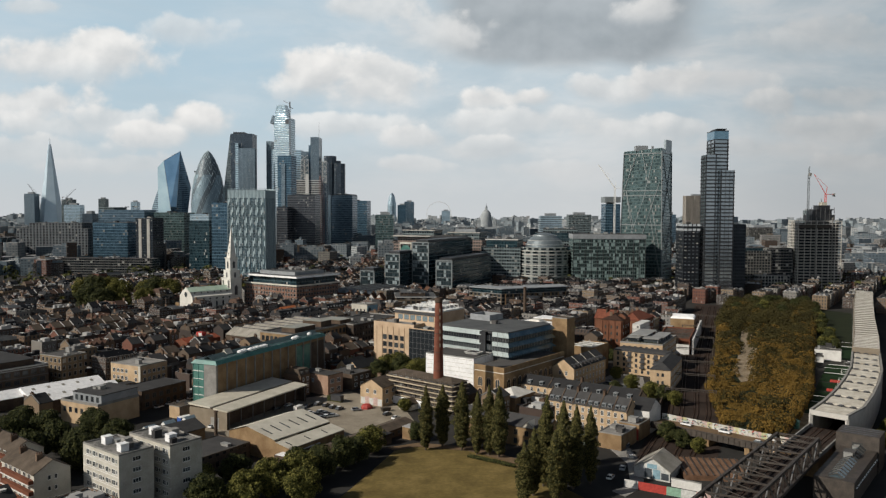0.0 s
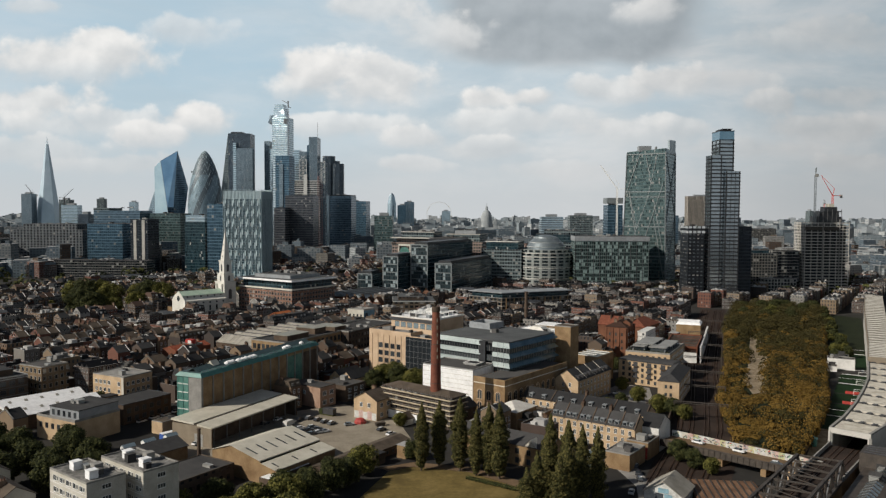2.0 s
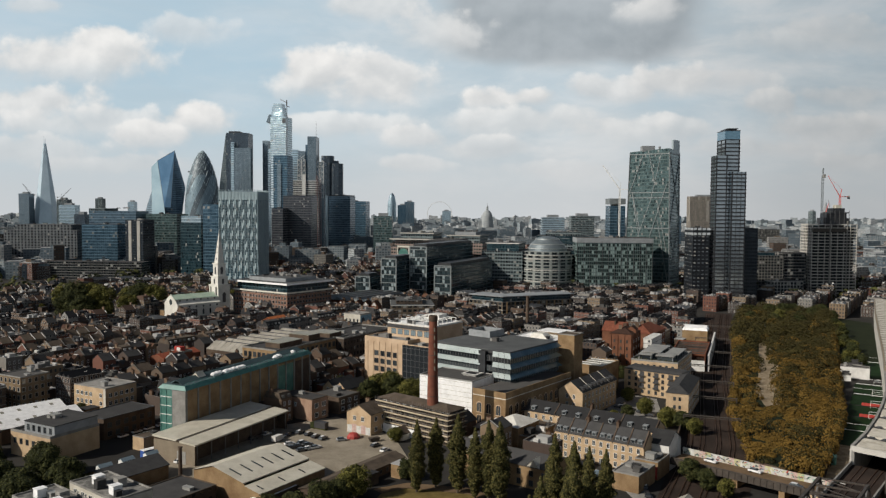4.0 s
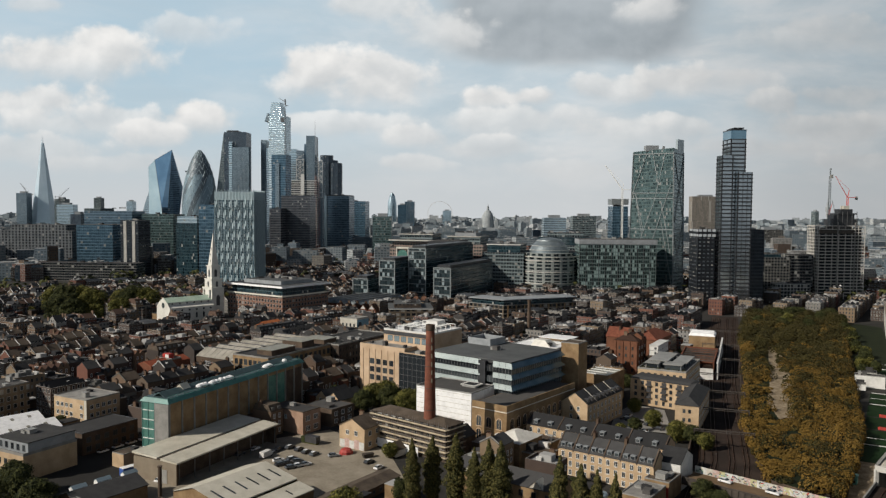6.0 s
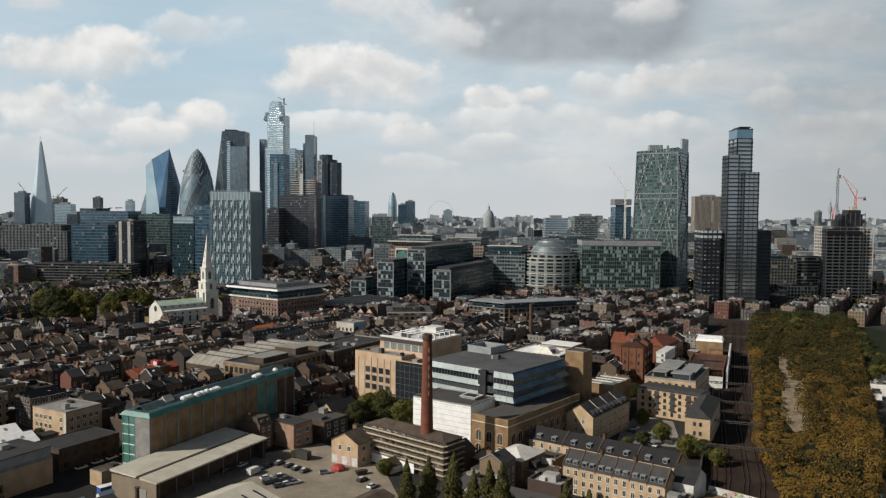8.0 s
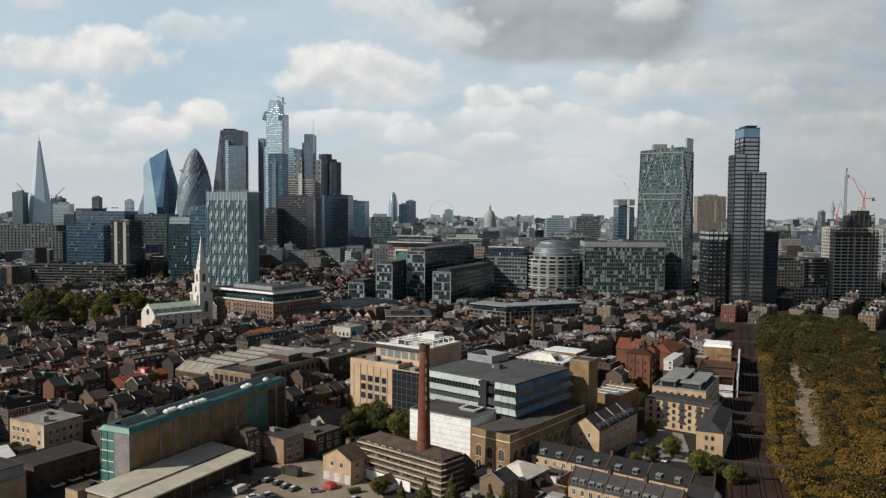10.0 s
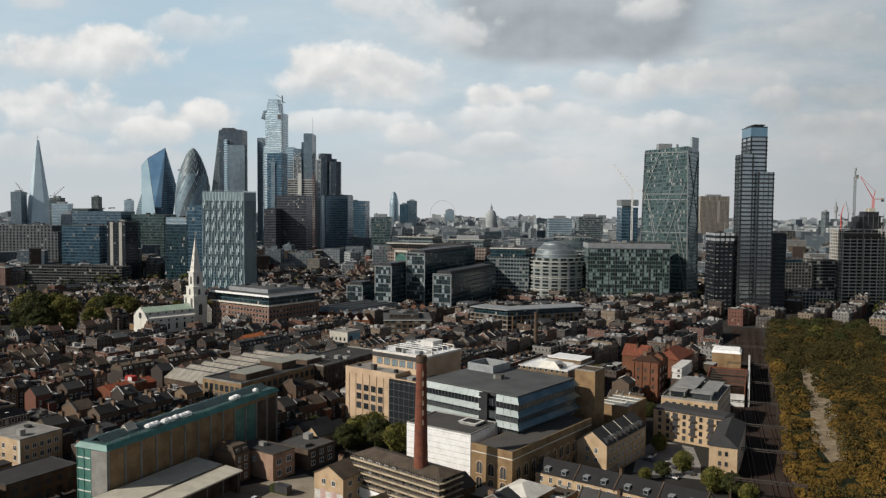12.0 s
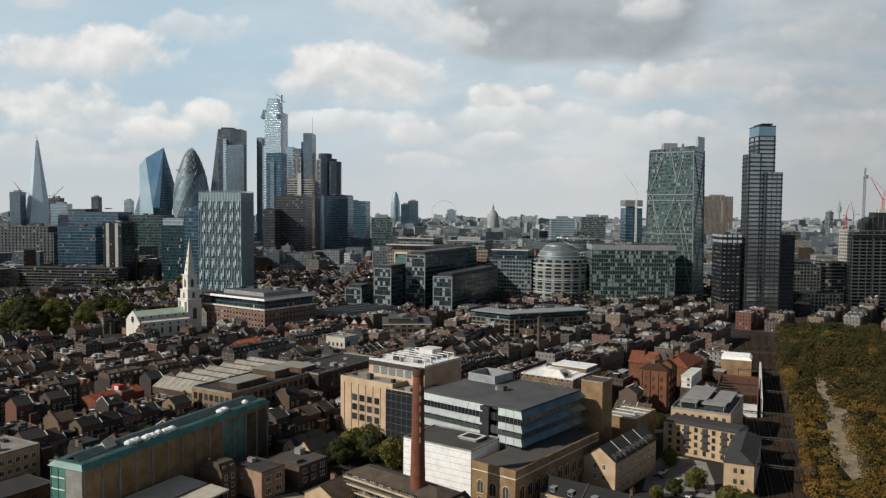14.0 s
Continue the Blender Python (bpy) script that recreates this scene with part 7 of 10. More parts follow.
def station_box():
    root = thing("station_building", "dark concrete station box with sloped glazing", "station", 130.0, 250.0, 0, 52)
    claim(126, 246, 50, 16, 52)
    part("lift_tower", Build().box(8, 19, -6.5, 6.5, 0, 12.0), "steel_brown", root)
    for k in range(4):
        part("roof_slot", Build().box(9 + 2.6 * k, 10 + 2.6 * k, -5.5, 5.5, 12.0, 12.15), "frame_dark", root)
    part("concourse", Build().box(-30, 8, -6, 5, 0, 7.5), "steel_brown", root)
    part("sloped_glazing", Build().face([(-28, -6.3, 5.0), (8, -6.3, 5.0), (8, -1.0, 8.8), (-28, -1.0, 8.8)]).face([(-28, -1, 8.8), (8, -1, 8.8), (8, 2, 7.4), (-28, 2, 7.4)]).face([(-28, -6.3, 5), (-28, -1, 8.8), (-28, 2, 7.4), (-28, 2, 5)]), "sky_pane", root, "sloped roof glazing")
    for k in range(13):
        x = -28 + 3 * k
        part("glazing_bar", Build().beam((x, -6.35, 5.0), (x, -1.0, 8.85), .2, .2).beam((x, -1.0, 8.85), (x, 2.0, 7.45), .2, .2), "steel_brown", root)
    roof_clutter(root, 30, 3, 7.5, 5, 33)


station_box()


# ---- trees ----
def poplar_meshes(seed, height, radius):
    r = random.Random(seed)
    t = Build().tube((0, 0, 0), (0, 0, height * .5), .38, .2, 8).tube((0, 0, height * .5), (0, 0, height * .93), .2, .05, 6)
    for k in range(14):
        z, g = height * (.12 + .055 * k), r.uniform(0, 6.28)
        t.tube((0, 0, z), (radius * .55 * math.cos(g), radius * .55 * math.sin(g), z + height * .14), .09, .03, 5)
    b = Build()
    for k in range(46):
        f = (k + r.random()) / 46
        w = radius * min(1.0, (.45 + 2.6 * f) if f < .22 else 1.02) * (1 if f < .55 else max(.12, 1 - ((f - .55) / .45) ** 1.7))
        z = height * (.07 + .92 * f)
        g, o = r.uniform(0, 6.28), r.uniform(0, .42) * w
        leaf_cloud(b, o * math.cos(g), o * math.sin(g), z, w * .74, w * .74, height * .05, 190, .31, r, 0, .45)
    return t.mesh("trunk", "bark"), b.mesh("crown", "leaf_poplar")


def round_meshes(seed, height, radius, leaf, clumps=44, size=.34, each=160):
    r = random.Random(seed)
    t = Build().tube((0, 0, 0), (0, 0, height * .45), .4, .28, 8)
    b = Build()
    for k in range(clumps):
        g, h = r.uniform(0, 6.28), r.uniform(-1, 1)
        q = math.sqrt(max(0, 1 - h * h)) * r.uniform(.45, 1.1)
        x, y, z = radius * .75 * q * math.cos(g), radius * .75 * q * math.sin(g), height * .52 + height * .36 * h
        if k < 9:
            t.tube((0, 0, height * .38), (x * .8, y * .8, z), .18, .04, 5)
        s = radius * r.uniform(.24, .46)
        leaf_cloud(b, x, y, z, s, s, s * .85, each, size, r, 0, .55)
    return t.mesh("trunk", "bark"), b.mesh("crown", leaf)


POPLARS = [poplar_meshes(31 + k, 24.0, 3.3) for k in range(3)]
ROUNDS = [round_meshes(41 + k, 12.0, 5.9, "leaf_dark") for k in range(3)] + [round_meshes(51 + k, 12.0, 5.9, "leaf_green") for k in range(2)]


def tree(kind, x, y, height, k, label, group):
    set_, base = (POPLARS, 24.0) if kind == "poplar" else (ROUNDS, 12.0)
    trunk, crown = set_[k % len(set_)]
    root = thing("poplar_tree" if kind == "poplar" else "tree", label, "tree", x, y, 0, (k * 77) % 360, group)
    s = height / base
    root.scale = (s, s, s) if kind != "poplar" else (.9 + .1 * (k % 3), .9 + .1 * (k % 3), s)
    part("trunk", trunk, None, root)
    part("crown", crown, None, root)


for k, (x, y, h) in enumerate([(-8.9, 276.5, 22.5), (-2.9, 281, 22), (4.0, 276, 24.5), (9.3, 271.5, 21.5), (13.4, 271, 24), (16.8, 268.5, 24.5), (43.5, 242, 24), (31.5, 255, 24.5), (36.2, 250, 24),
                               (40, 248, 23), (28.5, 240, 22), (33, 233, 23), (24.5, 232, 20), (21, 226, 17.5), (37.5, 238, 20), (30.0, 226, 21)]):
    tree("poplar", x, y, h, k, "tall slender dark green Lombardy poplar", "poplars by the lawn")
ROUND = [(-155, 272, 13, 0), (-146, 280, 13, 1), (-137, 270, 12, 2), (-134, 291, 11, 0), (-126, 262, 12, 1), (-121, 252, 13, 2), (-117, 272, 12, 0), (-128, 281, 12, 1), (-112, 262, 11, 2), (-160, 290, 12, 1), (-104, 250, 11, 0), (-140, 258, 12, 2),
         (-76, 229, 11, 3), (-66, 236, 11, 0), (-55, 230, 12, 4), (-47, 238, 12, 3), (-60, 222, 11, 4), (-42, 246, 11, 1), (-36, 256, 11, 2), (-28, 272, 10.5, 3), (-50, 250, 9, 0), (-44, 226, 11, 3), (-32, 262, 9, 1), (-70, 218, 11, 0),
         (-31, 401, 12, 3), (-23, 396, 12, 0), (-15, 391, 12, 3), (-26, 407, 12, 3), (-35, 394, 10, 0), (-9, 397, 11, 0),
         (92, 352, 9, 3), (97, 348, 8, 0), (88, 372, 8, 3), (100, 342, 7, 3), (81, 287, 8, 0), (84, 280, 7, 1), (88, 274, 6, 3), (86, 396, 7, 3), (79, 366, 6, 0), (72, 362, 5, 3),
         (60, 283, 5, 3), (-19, 330, 6, 3), (-318, 696, 26, 3), (-309, 690, 27, 2), (-297, 694, 26, 4), (-287, 690, 24, 3), (-304, 676, 22, 2), (-272, 716, 22, 3), (-262, 712, 24, 0), (-253, 716, 23, 3), (-266, 704, 20, 1), (-300, 655, 21, 1), (-286, 650, 20, 0), (-262, 682, 18, 3), (-272, 660, 15, 4), (-250, 704, 17, 3),
         (275, 690, 12, 1), (284, 684, 13, 0), (292, 694, 12, 2), (300, 700, 11, 1), (262, 700, 10, 2), (314, 690, 10, 0), (270, 675, 9, 1),
         (-205, 760, 15, 3), (-215, 770, 14, 0), (-195, 765, 14, 3), (-225, 755, 13, 4)]
for x, y, h, k in ROUND:
    tree("round", x, y, h, k, "broad leafy dark green tree" if k < 3 else "leafy mid-green street tree", "street and park trees")
hb = Build()
hr = random.Random(9)
for k in range(40):
    f = k / 39
    leaf_cloud(hb, 6.5 + 14.5 * f, 268.0 - 10.5 * f, .7, .8, .8, .7, 40, .25, hr)
solo("hedge", hb, "leaf_dark", "low clipped hedge at the edge of the lawn", "hedge", kind="stuff")

# ground and trees at the far end of the pitches
sheet("far_field", [(232, 500), (262, 492), (345, 660), (330, 690), (318, 680)], .03, "dark_grass", "dark green grass beyond the pitches", "ground")
for k in range(26):
    f = k / 25
    tree("round", 232 + 88 * f + rs.uniform(-4, 4), 470 + 205 * f + rs.uniform(-4, 4), rs.uniform(5, 8.5), k % 5, "dark leafy tree along the scrub yard", "trees by the yard")
for x, y, h in ((252, 628, 12), (262, 640, 14), (270, 625, 12), (283, 650, 11), (300, 668, 12), (318, 688, 12), (246, 655, 10)):
    tree("round", x, y, h, int(h) % 5, "large dark tree at the end of the yard", "trees by the yard")

# ---- mid-distance landmarks ----
def church():
    root = thing("church", "white stone church with green roof and tall spire", "church", -190, 697, 0, 46)
    claim(-206, 680, 60, 34, 46)
    claim(-196, 652, 70, 40, 0, 0)
    part("nave_wall", Build().box(-44, -6, -10.5, 10.5, 0, 11.5), "church_stone", root)
    part("clerestory", Build().box(-44, -6, -6.5, 6.5, 11.5, 15.5).gable_ends(-44, -6, -6.5, 6.5, 15.5, 18.6), "church_stone", root)
    part("nave_roof", Build().gable(-44, -6, -6.5, 6.5, 15.5, 18.6, .5), "church_green", root, "pale green copper roof")
    part("aisle_roof", Build().face([(-44, -10.9, 11.4), (-6, -10.9, 11.4), (-6, -6.5, 13.2), (-44, -6.5, 13.2)]).face([(-6, 10.9, 11.4), (-44, 10.9, 11.4), (-44, 6.5, 13.2), (-6, 6.5, 13.2)]), "church_stone", root)
    part("pediment", Build().face([(-44.4, 11, 11.5), (-44.4, -11, 11.5), (-44.4, -6.5, 15.4), (-44.4, 0, 19.4), (-44.4, 6.5, 15.4)]).face([(-44.4, 11, 0), (-44.4, -11, 0), (-44.4, -11, 11.5), (-44.4, 11, 11.5)]), "church_stone", root)
    part("arch_window", Build().face([(-44.6, 2.4 * math.cos(a), 13 + 2.4 * math.sin(a)) for a in np.linspace(0, 2 * math.pi, 13)[:-1]][::-1]), "pane", root)
    for k in range(6):
        x = -40 + 6.2 * k
        for y, sg in ((-10.56, 1), (10.56, -1)):
            part("round_window", Build().face([(x + .9 * math.cos(a) * sg, y, 9.2 + .8 * math.sin(a)) for a in np.linspace(0, 2 * math.pi, 9)[:-1]]), "pane", root)
            part("arched_window", Build().face([(x - .8 * sg, y, 2.4), (x + .8 * sg, y, 2.4), (x + .8 * sg, y, 6.2), (x, y, 7.2), (x - .8 * sg, y, 6.2)]), "pane", root)
        part("clerestory_window", Build().face([(x - .6, -6.56, 13.6), (x + .6, -6.56, 13.6), (x + .6, -6.56, 14.9), (x - .6, -6.56, 14.9)]), "pane", root)
    t = Build().box(-6, 5, -7.4, 7.4, 0, 24).box(-5.2, 4.2, -5.6, 5.6, 24, 31)
    t.box(-6.4, 5.4, -7.8, 7.8, 24, 24.8, 0, 0, True).box(-5.6, 4.6, -6.0, 6.0, 31, 31.8, 0, 0, True).box(-4.2, 3.2, -3.8, 3.8, 31.8, 42).box(-4.8, 3.8, -4.4, 4.4, 42, 42.9, 0, 0, True)
    part("tower", t, "church_stone", root)
    for y in (-4.5, 4.5):
        part("column", Build().tube((-6.8, y, 2), (-6.8, y, 23), .9, .75, 10), "church_stone", root)
    for z, w, h in ((10, 3.2, 9), (25.4, 2.0, 4.8), (33.5, 2.4, 6.5)):
        x = {10: -6.1, 25.4: -5.3, 33.5: -4.3}[z]
        part("belfry_opening", Build().face([(x, w / 2, z), (x, -w / 2, z), (x, -w / 2, z + h * .8), (x, 0, z + h), (x, w / 2, z + h * .8)]), "frame_dark", root)
        y = {10: -7.5, 25.4: -5.7, 33.5: -3.9}[z]
        part("belfry_opening", Build().face([(-.5 - w / 2, y, z), (-.5 + w / 2, y, z), (-.5 + w / 2, y, z + h * .8), (-.5, y, z + h), (-.5 - w / 2, y, z + h * .8)]), "frame_dark", root)
    part("spire", Build().prism([(-3.5, -3.0), (2.5, -3.0), (2.5, 3.0), (-3.5, 3.0)], 42.9, 69.5, tops=[(-.6, -.12), (-.4, -.12), (-.4, .12), (-.6, .12)]), "church_stone", root, "tall tapering stone spire")
    for z in (46, 51, 56):
        part("lucarne", Build().box(-3.7 + (z - 43) * .11, -2.8 + (z - 43) * .11, -.35, .35, z, z + 1.2), "frame_dark", root)
    part("finial", Build().lathe([(.3, 69.3), (.5, 70), (.1, 70.6), (.1, 72), (.01, 72.2)], 8), "steel_grey", root)


church()


def office_layers(name, label, cx, cy, w, d, turn, layers, roof="felt", clutter=4, seed=1, category="office building"):
    """Stacked boxes (inset left, right, front, back; bottom; top; material)."""
    root = thing(name, label, category, cx, cy, 0, turn)
    claim(cx, cy, w, d, turn, 4)
    top = 0
    for k, (l, r, f, b, z0, z1, mat) in enumerate(layers):
        bb = Build().box(-w / 2 + l, w / 2 - r, -d / 2 + f, d / 2 - b, z0, z1, 0, 1, k > 0)
        part("tower_body" if k == 0 else "upper_tier", bb, [mat, roof], root)
        top = z1
    roof_clutter(root, w * .6, d * .6, top, clutter, seed, size=(2, 6))
    return root


office_layers("exchange_building", "brick and white banded exchange with glazed top", -138, 705, 52, 64, 55, [(0, 0, 0, 0, 0, 20, "banded_brick"), (-1, -1, -1, -1, 20, 21.2, "portland_stone"), (2, 2, 2, 2, 21.2, 27, "glass_office"), (-1.5, -1.5, -1.5, -1.5, 27, 28.6, "white_sheet"), (8, 8, 10, 10, 28.6, 31.5, "grey_cladding")], "office_roof", 9, 3)
# market hall: parallel long glazed roofs
market = thing("market_hall", "market hall with long parallel grey glazed roofs", "market hall", -70, 742, 0, 55)
claim(-70, 742, 68, 42, 55)
part("wall", Build().box(-33, 33, -20, 20, 0, 9), "red_brick", market)
for k in range(4):
    y = -15 + 10 * k
    part("roof_bay", Build().gable_ends(-32.5, 32.5, y - 4.7, y + 4.7, 9.3, 12.4).gable(-32.5, 32.5, y - 4.7, y + 4.7, 9.3, 12.4, .2), "market_roof", market, "grey glazed pitched roof bay")
    part("roof_vent", Build().box(-30, 30, y - .8, y + .8, 12.0, 13.2), "steel_grey", market)
    for q in range(16):
        x = -31 + 4.13 * q
        part("glazing_bar", Build().beam((x, y - 4.7, 9.6), (x, y - .8, 12.3), .25, .2), "steel_pale", market)


def gabled_shop(x, y, turn):
    """A red brick market shop with a white-painted gable."""
    w, d = 7.0, 11.0
    root = thing("gabled_shop", "red brick shop house with a white painted gable", "house", x, y, 0, turn, "gabled shops by the market")
    claim(x, y, d, w, turn, .5)
    part("wall", Build().box(-d / 2, d / 2, -w / 2, w / 2, 0, 8.0).gable_ends(-d / 2, d / 2, -w / 2, w / 2, 8.0, 13.0), "red_brick", root)
    part("roof", Build().gable(-d / 2, d / 2, -w / 2, w / 2, 8.0, 13.0, .25), "clay_tile", root)
    part("white_gable", Build().face([(-d / 2 - .06, 2.2, 9.0), (-d / 2 - .06, -2.2, 9.0), (-d / 2 - .06, 0, 12.0)]), "white_paint", root, "white painted gable panel")
    part("chimney", chimney_mesh(), None, root, "", pose(2.5, 0, 12.6))
    window_row(root, (-d / 2, w / 2), (-d / 2, -w / 2), [1.2, 4.8], 2, window_mesh(1.5, 2.0, "frame_white", "pane", 1), .5)


for k in range(5):
    gabled_shop(-85 + 7.1 * k, 692 - 1.4 * k, 79)
for k in range(4):
    gabled_shop(-30 + 7.1 * k, 738 + 2.5 * k, 108)
office_layers("banded_office", "brown four-storey office with pale floor bands", -26, 674, 34, 38, 5, [(0, 0, 0, 0, 0, 12.4, "flat_bands"), (-.4, -.4, -.4, -.4, 12.4, 13.0, "coping"), (4, 9, 6, 4, 13, 16, "dark_wall")], "office_roof", 9, 61)
pink = thing("twin_gabled_house", "orange brick workshop house with twin gables", "house", -46.5, 399.5, 0, 56)
claim(-46.5, 399.5, 16, 14, 56)
part("wall", Build().box(-8, 8, -7, 7, 0, 6.2).gable_ends(-8, 8, -7, 0, 6.2, 9.4).gable_ends(-8, 8, 0, 7, 6.2, 9.4), "yellow_brick", pink)
part("roof", Build().gable(-8, 8, -7, 0, 6.2, 9.4, .2), "slate", pink)
part("roof", Build().gable(-8, 8, 0, 7, 6.2, 9.4, .2), "slate", pink)
window_row(pink, (-8, 7), (-8, -7), [1.4, 4.4], 3, window_mesh(1.2, 1.6, "frame_white", "pane", 1), 1)

for nm, cx, cy, w, d, h, lab in (("glass_pavilion", -73, 792, 15, 24, 25, "small pavilion"), ("glass_wing", -43, 800, 16, 44, 42, "tall wing"), ("glass_wing", 0, 850, 18, 120, 53, "tall long wing"), ("glass_wing", 22, 824, 17, 110, 36, "lower long wing")):
    root = thing("glass_office", "dark glass office " + lab + " with pale framed panel end", "office building", cx, cy, 0, -24 if d > 30 else -20)
    claim(cx, cy, w, d, -24, 4)
    part("tower_body", Build().box(-w / 2, w / 2, -d / 2, d / 2, 0, h, 0, 1), ["glass_office", "felt"], root)
    part("end_front", Build().box(-w / 2 + .3, w / 2 - .3, -d / 2 - .5, -d / 2, 1, h - .6), "glass_front", root, "chequered pale panel end wall")
    f = Build()
    for x in (-w / 2, w / 2):
        f.box(x - .45, x + .45, -d / 2 - 1.0, -d / 2 - .1, 0, h + .4)
    for z in np.arange(3.4, h, 7.8):
        f.box(-w / 2, w / 2, -d / 2 - .9, -d / 2 - .5, z - .3, z + .3, 0, 0, True)
    f.box(-w / 2, w / 2, -d / 2 - 1.0, -d / 2 - .1, h - .5, h + .4, 0, 0, True)
    part("front_frame", f, "steel_pale", root, "pale frame round the end wall")
    for z in np.arange(3.9, h, 3.9):
        part("floor_line", Build().box(w / 2, w / 2 + .1, -d / 2, d / 2, z - .1, z + .1, 0, 0, True), "steel_pale", root)
    part("roof_screen", Build().box(-w / 2 + 2, w / 2 - 2, -d / 2 + 3, d / 2 - 3, h, h + 2.6), "steel_black", root)

so = office_layers("stepped_office", "pink stone stepped office with green arched bay", -26, 965, 58, 50, -18, [(0, 0, 0, 0, 0, 46, "pink_office"), (4, 4, 4, 4, 46, 54, "pink_office"), (-1, -1, -1, -1, 54, 55.4, "pale_concrete"), (9, 9, 9, 9, 55.4, 61, "pale_office"), (8, 8, 8, 8, 61, 62, "pale_concrete")], "office_roof", 9, 5)
arch = [(-13 + 6.5 * math.cos(a), 36 + 8 * math.sin(a)) for a in np.linspace(0, math.pi, 13)]
part("arched_bay", Build().face([(-6.5, -26, 0)] + [(x, -26, z) for x, z in arch] + [(-19.5, -26, 0)]), "green_glass", so, "green glass arched bay")
part("arch_rim", Build().box(-20.5, -19.5, -26.4, -25, 0, 46).box(-6.5, -5.5, -26.4, -25, 0, 46).box(-20.5, -5.5, -26.4, -25, 45, 47, 0, 0, True), "portland_stone", so)
office_layers("stepped_office", "pink stone stepped office with pale flat roof", 30, 985, 50, 46, -18, [(0, 0, 0, 0, 0, 50, "pink_office"), (5, 5, 5, 5, 50, 58, "pale_office"), (4, 4, 4, 4, 58, 59, "pale_concrete"), (12, 12, 12, 12, 59, 63, "grey_cladding")], "office_roof", 8, 6)
office_layers("pale_office_block", "pale stone office with long window rows", 72, 925, 46, 60, -14, [(0, 0, 0, 0, 0, 44, "pale_office"), (5, 5, 5, 5, 44, 52, "glass_office"), (4, 4, 4, 4, 52, 53, "white_paint")], "office_roof", 7, 7)
office_layers("pale_office_block", "grey office with stepped upper floors", 150, 1010, 80, 50, -8, [(0, 0, 0, 0, 0, 48, "pale_office"), (8, 8, 6, 6, 48, 58, "glass_office"), (18, 18, 12, 12, 58, 63, "pale_office")], "office_roof", 8, 8)
office_layers("dark_office_block", "dark glass office behind the wings", 6, 920, 34, 60, -20, [(0, 0, 0, 0, 0, 52, "glass_office"), (3, 3, 3, 3, 52, 56, "steel_black")], "felt", 4, 9)
ro = thing("domed_office", "round pale office with a stepped glass dome", "office building", 116, 905)
claim(116, 905, 60, 60, 0)
part("tower_body", Build().lathe([(30, 0), (30, 40), (27, 40), (27, 44), (18, 44.5)], 40), "round_office", ro)
for z in (12, 24, 36, 40):
    part("ledge", Build().lathe([(30, z), (30.5, z), (30.5, z + .8), (30, z + .8)], 40), "pale_concrete", ro)
part("dome", Build().lathe([(22, 44), (21.5, 47), (18.5, 52), (13.5, 56.5), (13, 58), (6, 60), (.05, 60.6)], 40), "dome_lead", ro, "grey ribbed stepped dome")
for k in range(3):
    r = (22, 19.4, 13.8)[k]
    part("dome_ring", Build().lathe([(r, (47, 51.6, 57)[k]), (r + .2, (47.5, 52.1, 57.4)[k])], 40), "frame_white", ro)
office_layers("dark_side_block", "dark glass office side block", 150, 915, 24, 40, -5, [(0, 0, 0, 0, 0, 45, "glass_office")], "felt", 3, 10)

# broad panel block, leaning braced tower
pb = office_layers("panel_office", "broad green-grey office with chequered window panels", 184, 886, 80, 36, -2, [(0, 0, 0, 0, 0, 55, "panel_block"), (-.5, -.5, -.5, -.5, 55, 60, "grey_cladding")], "felt", 6, 11)
for k in range(13):
    part("fin", Build().box(-40 + 6.65 * k - .15, -40 + 6.65 * k + .15, -18.4, -18, 0, 55), "frame_dark", pb)


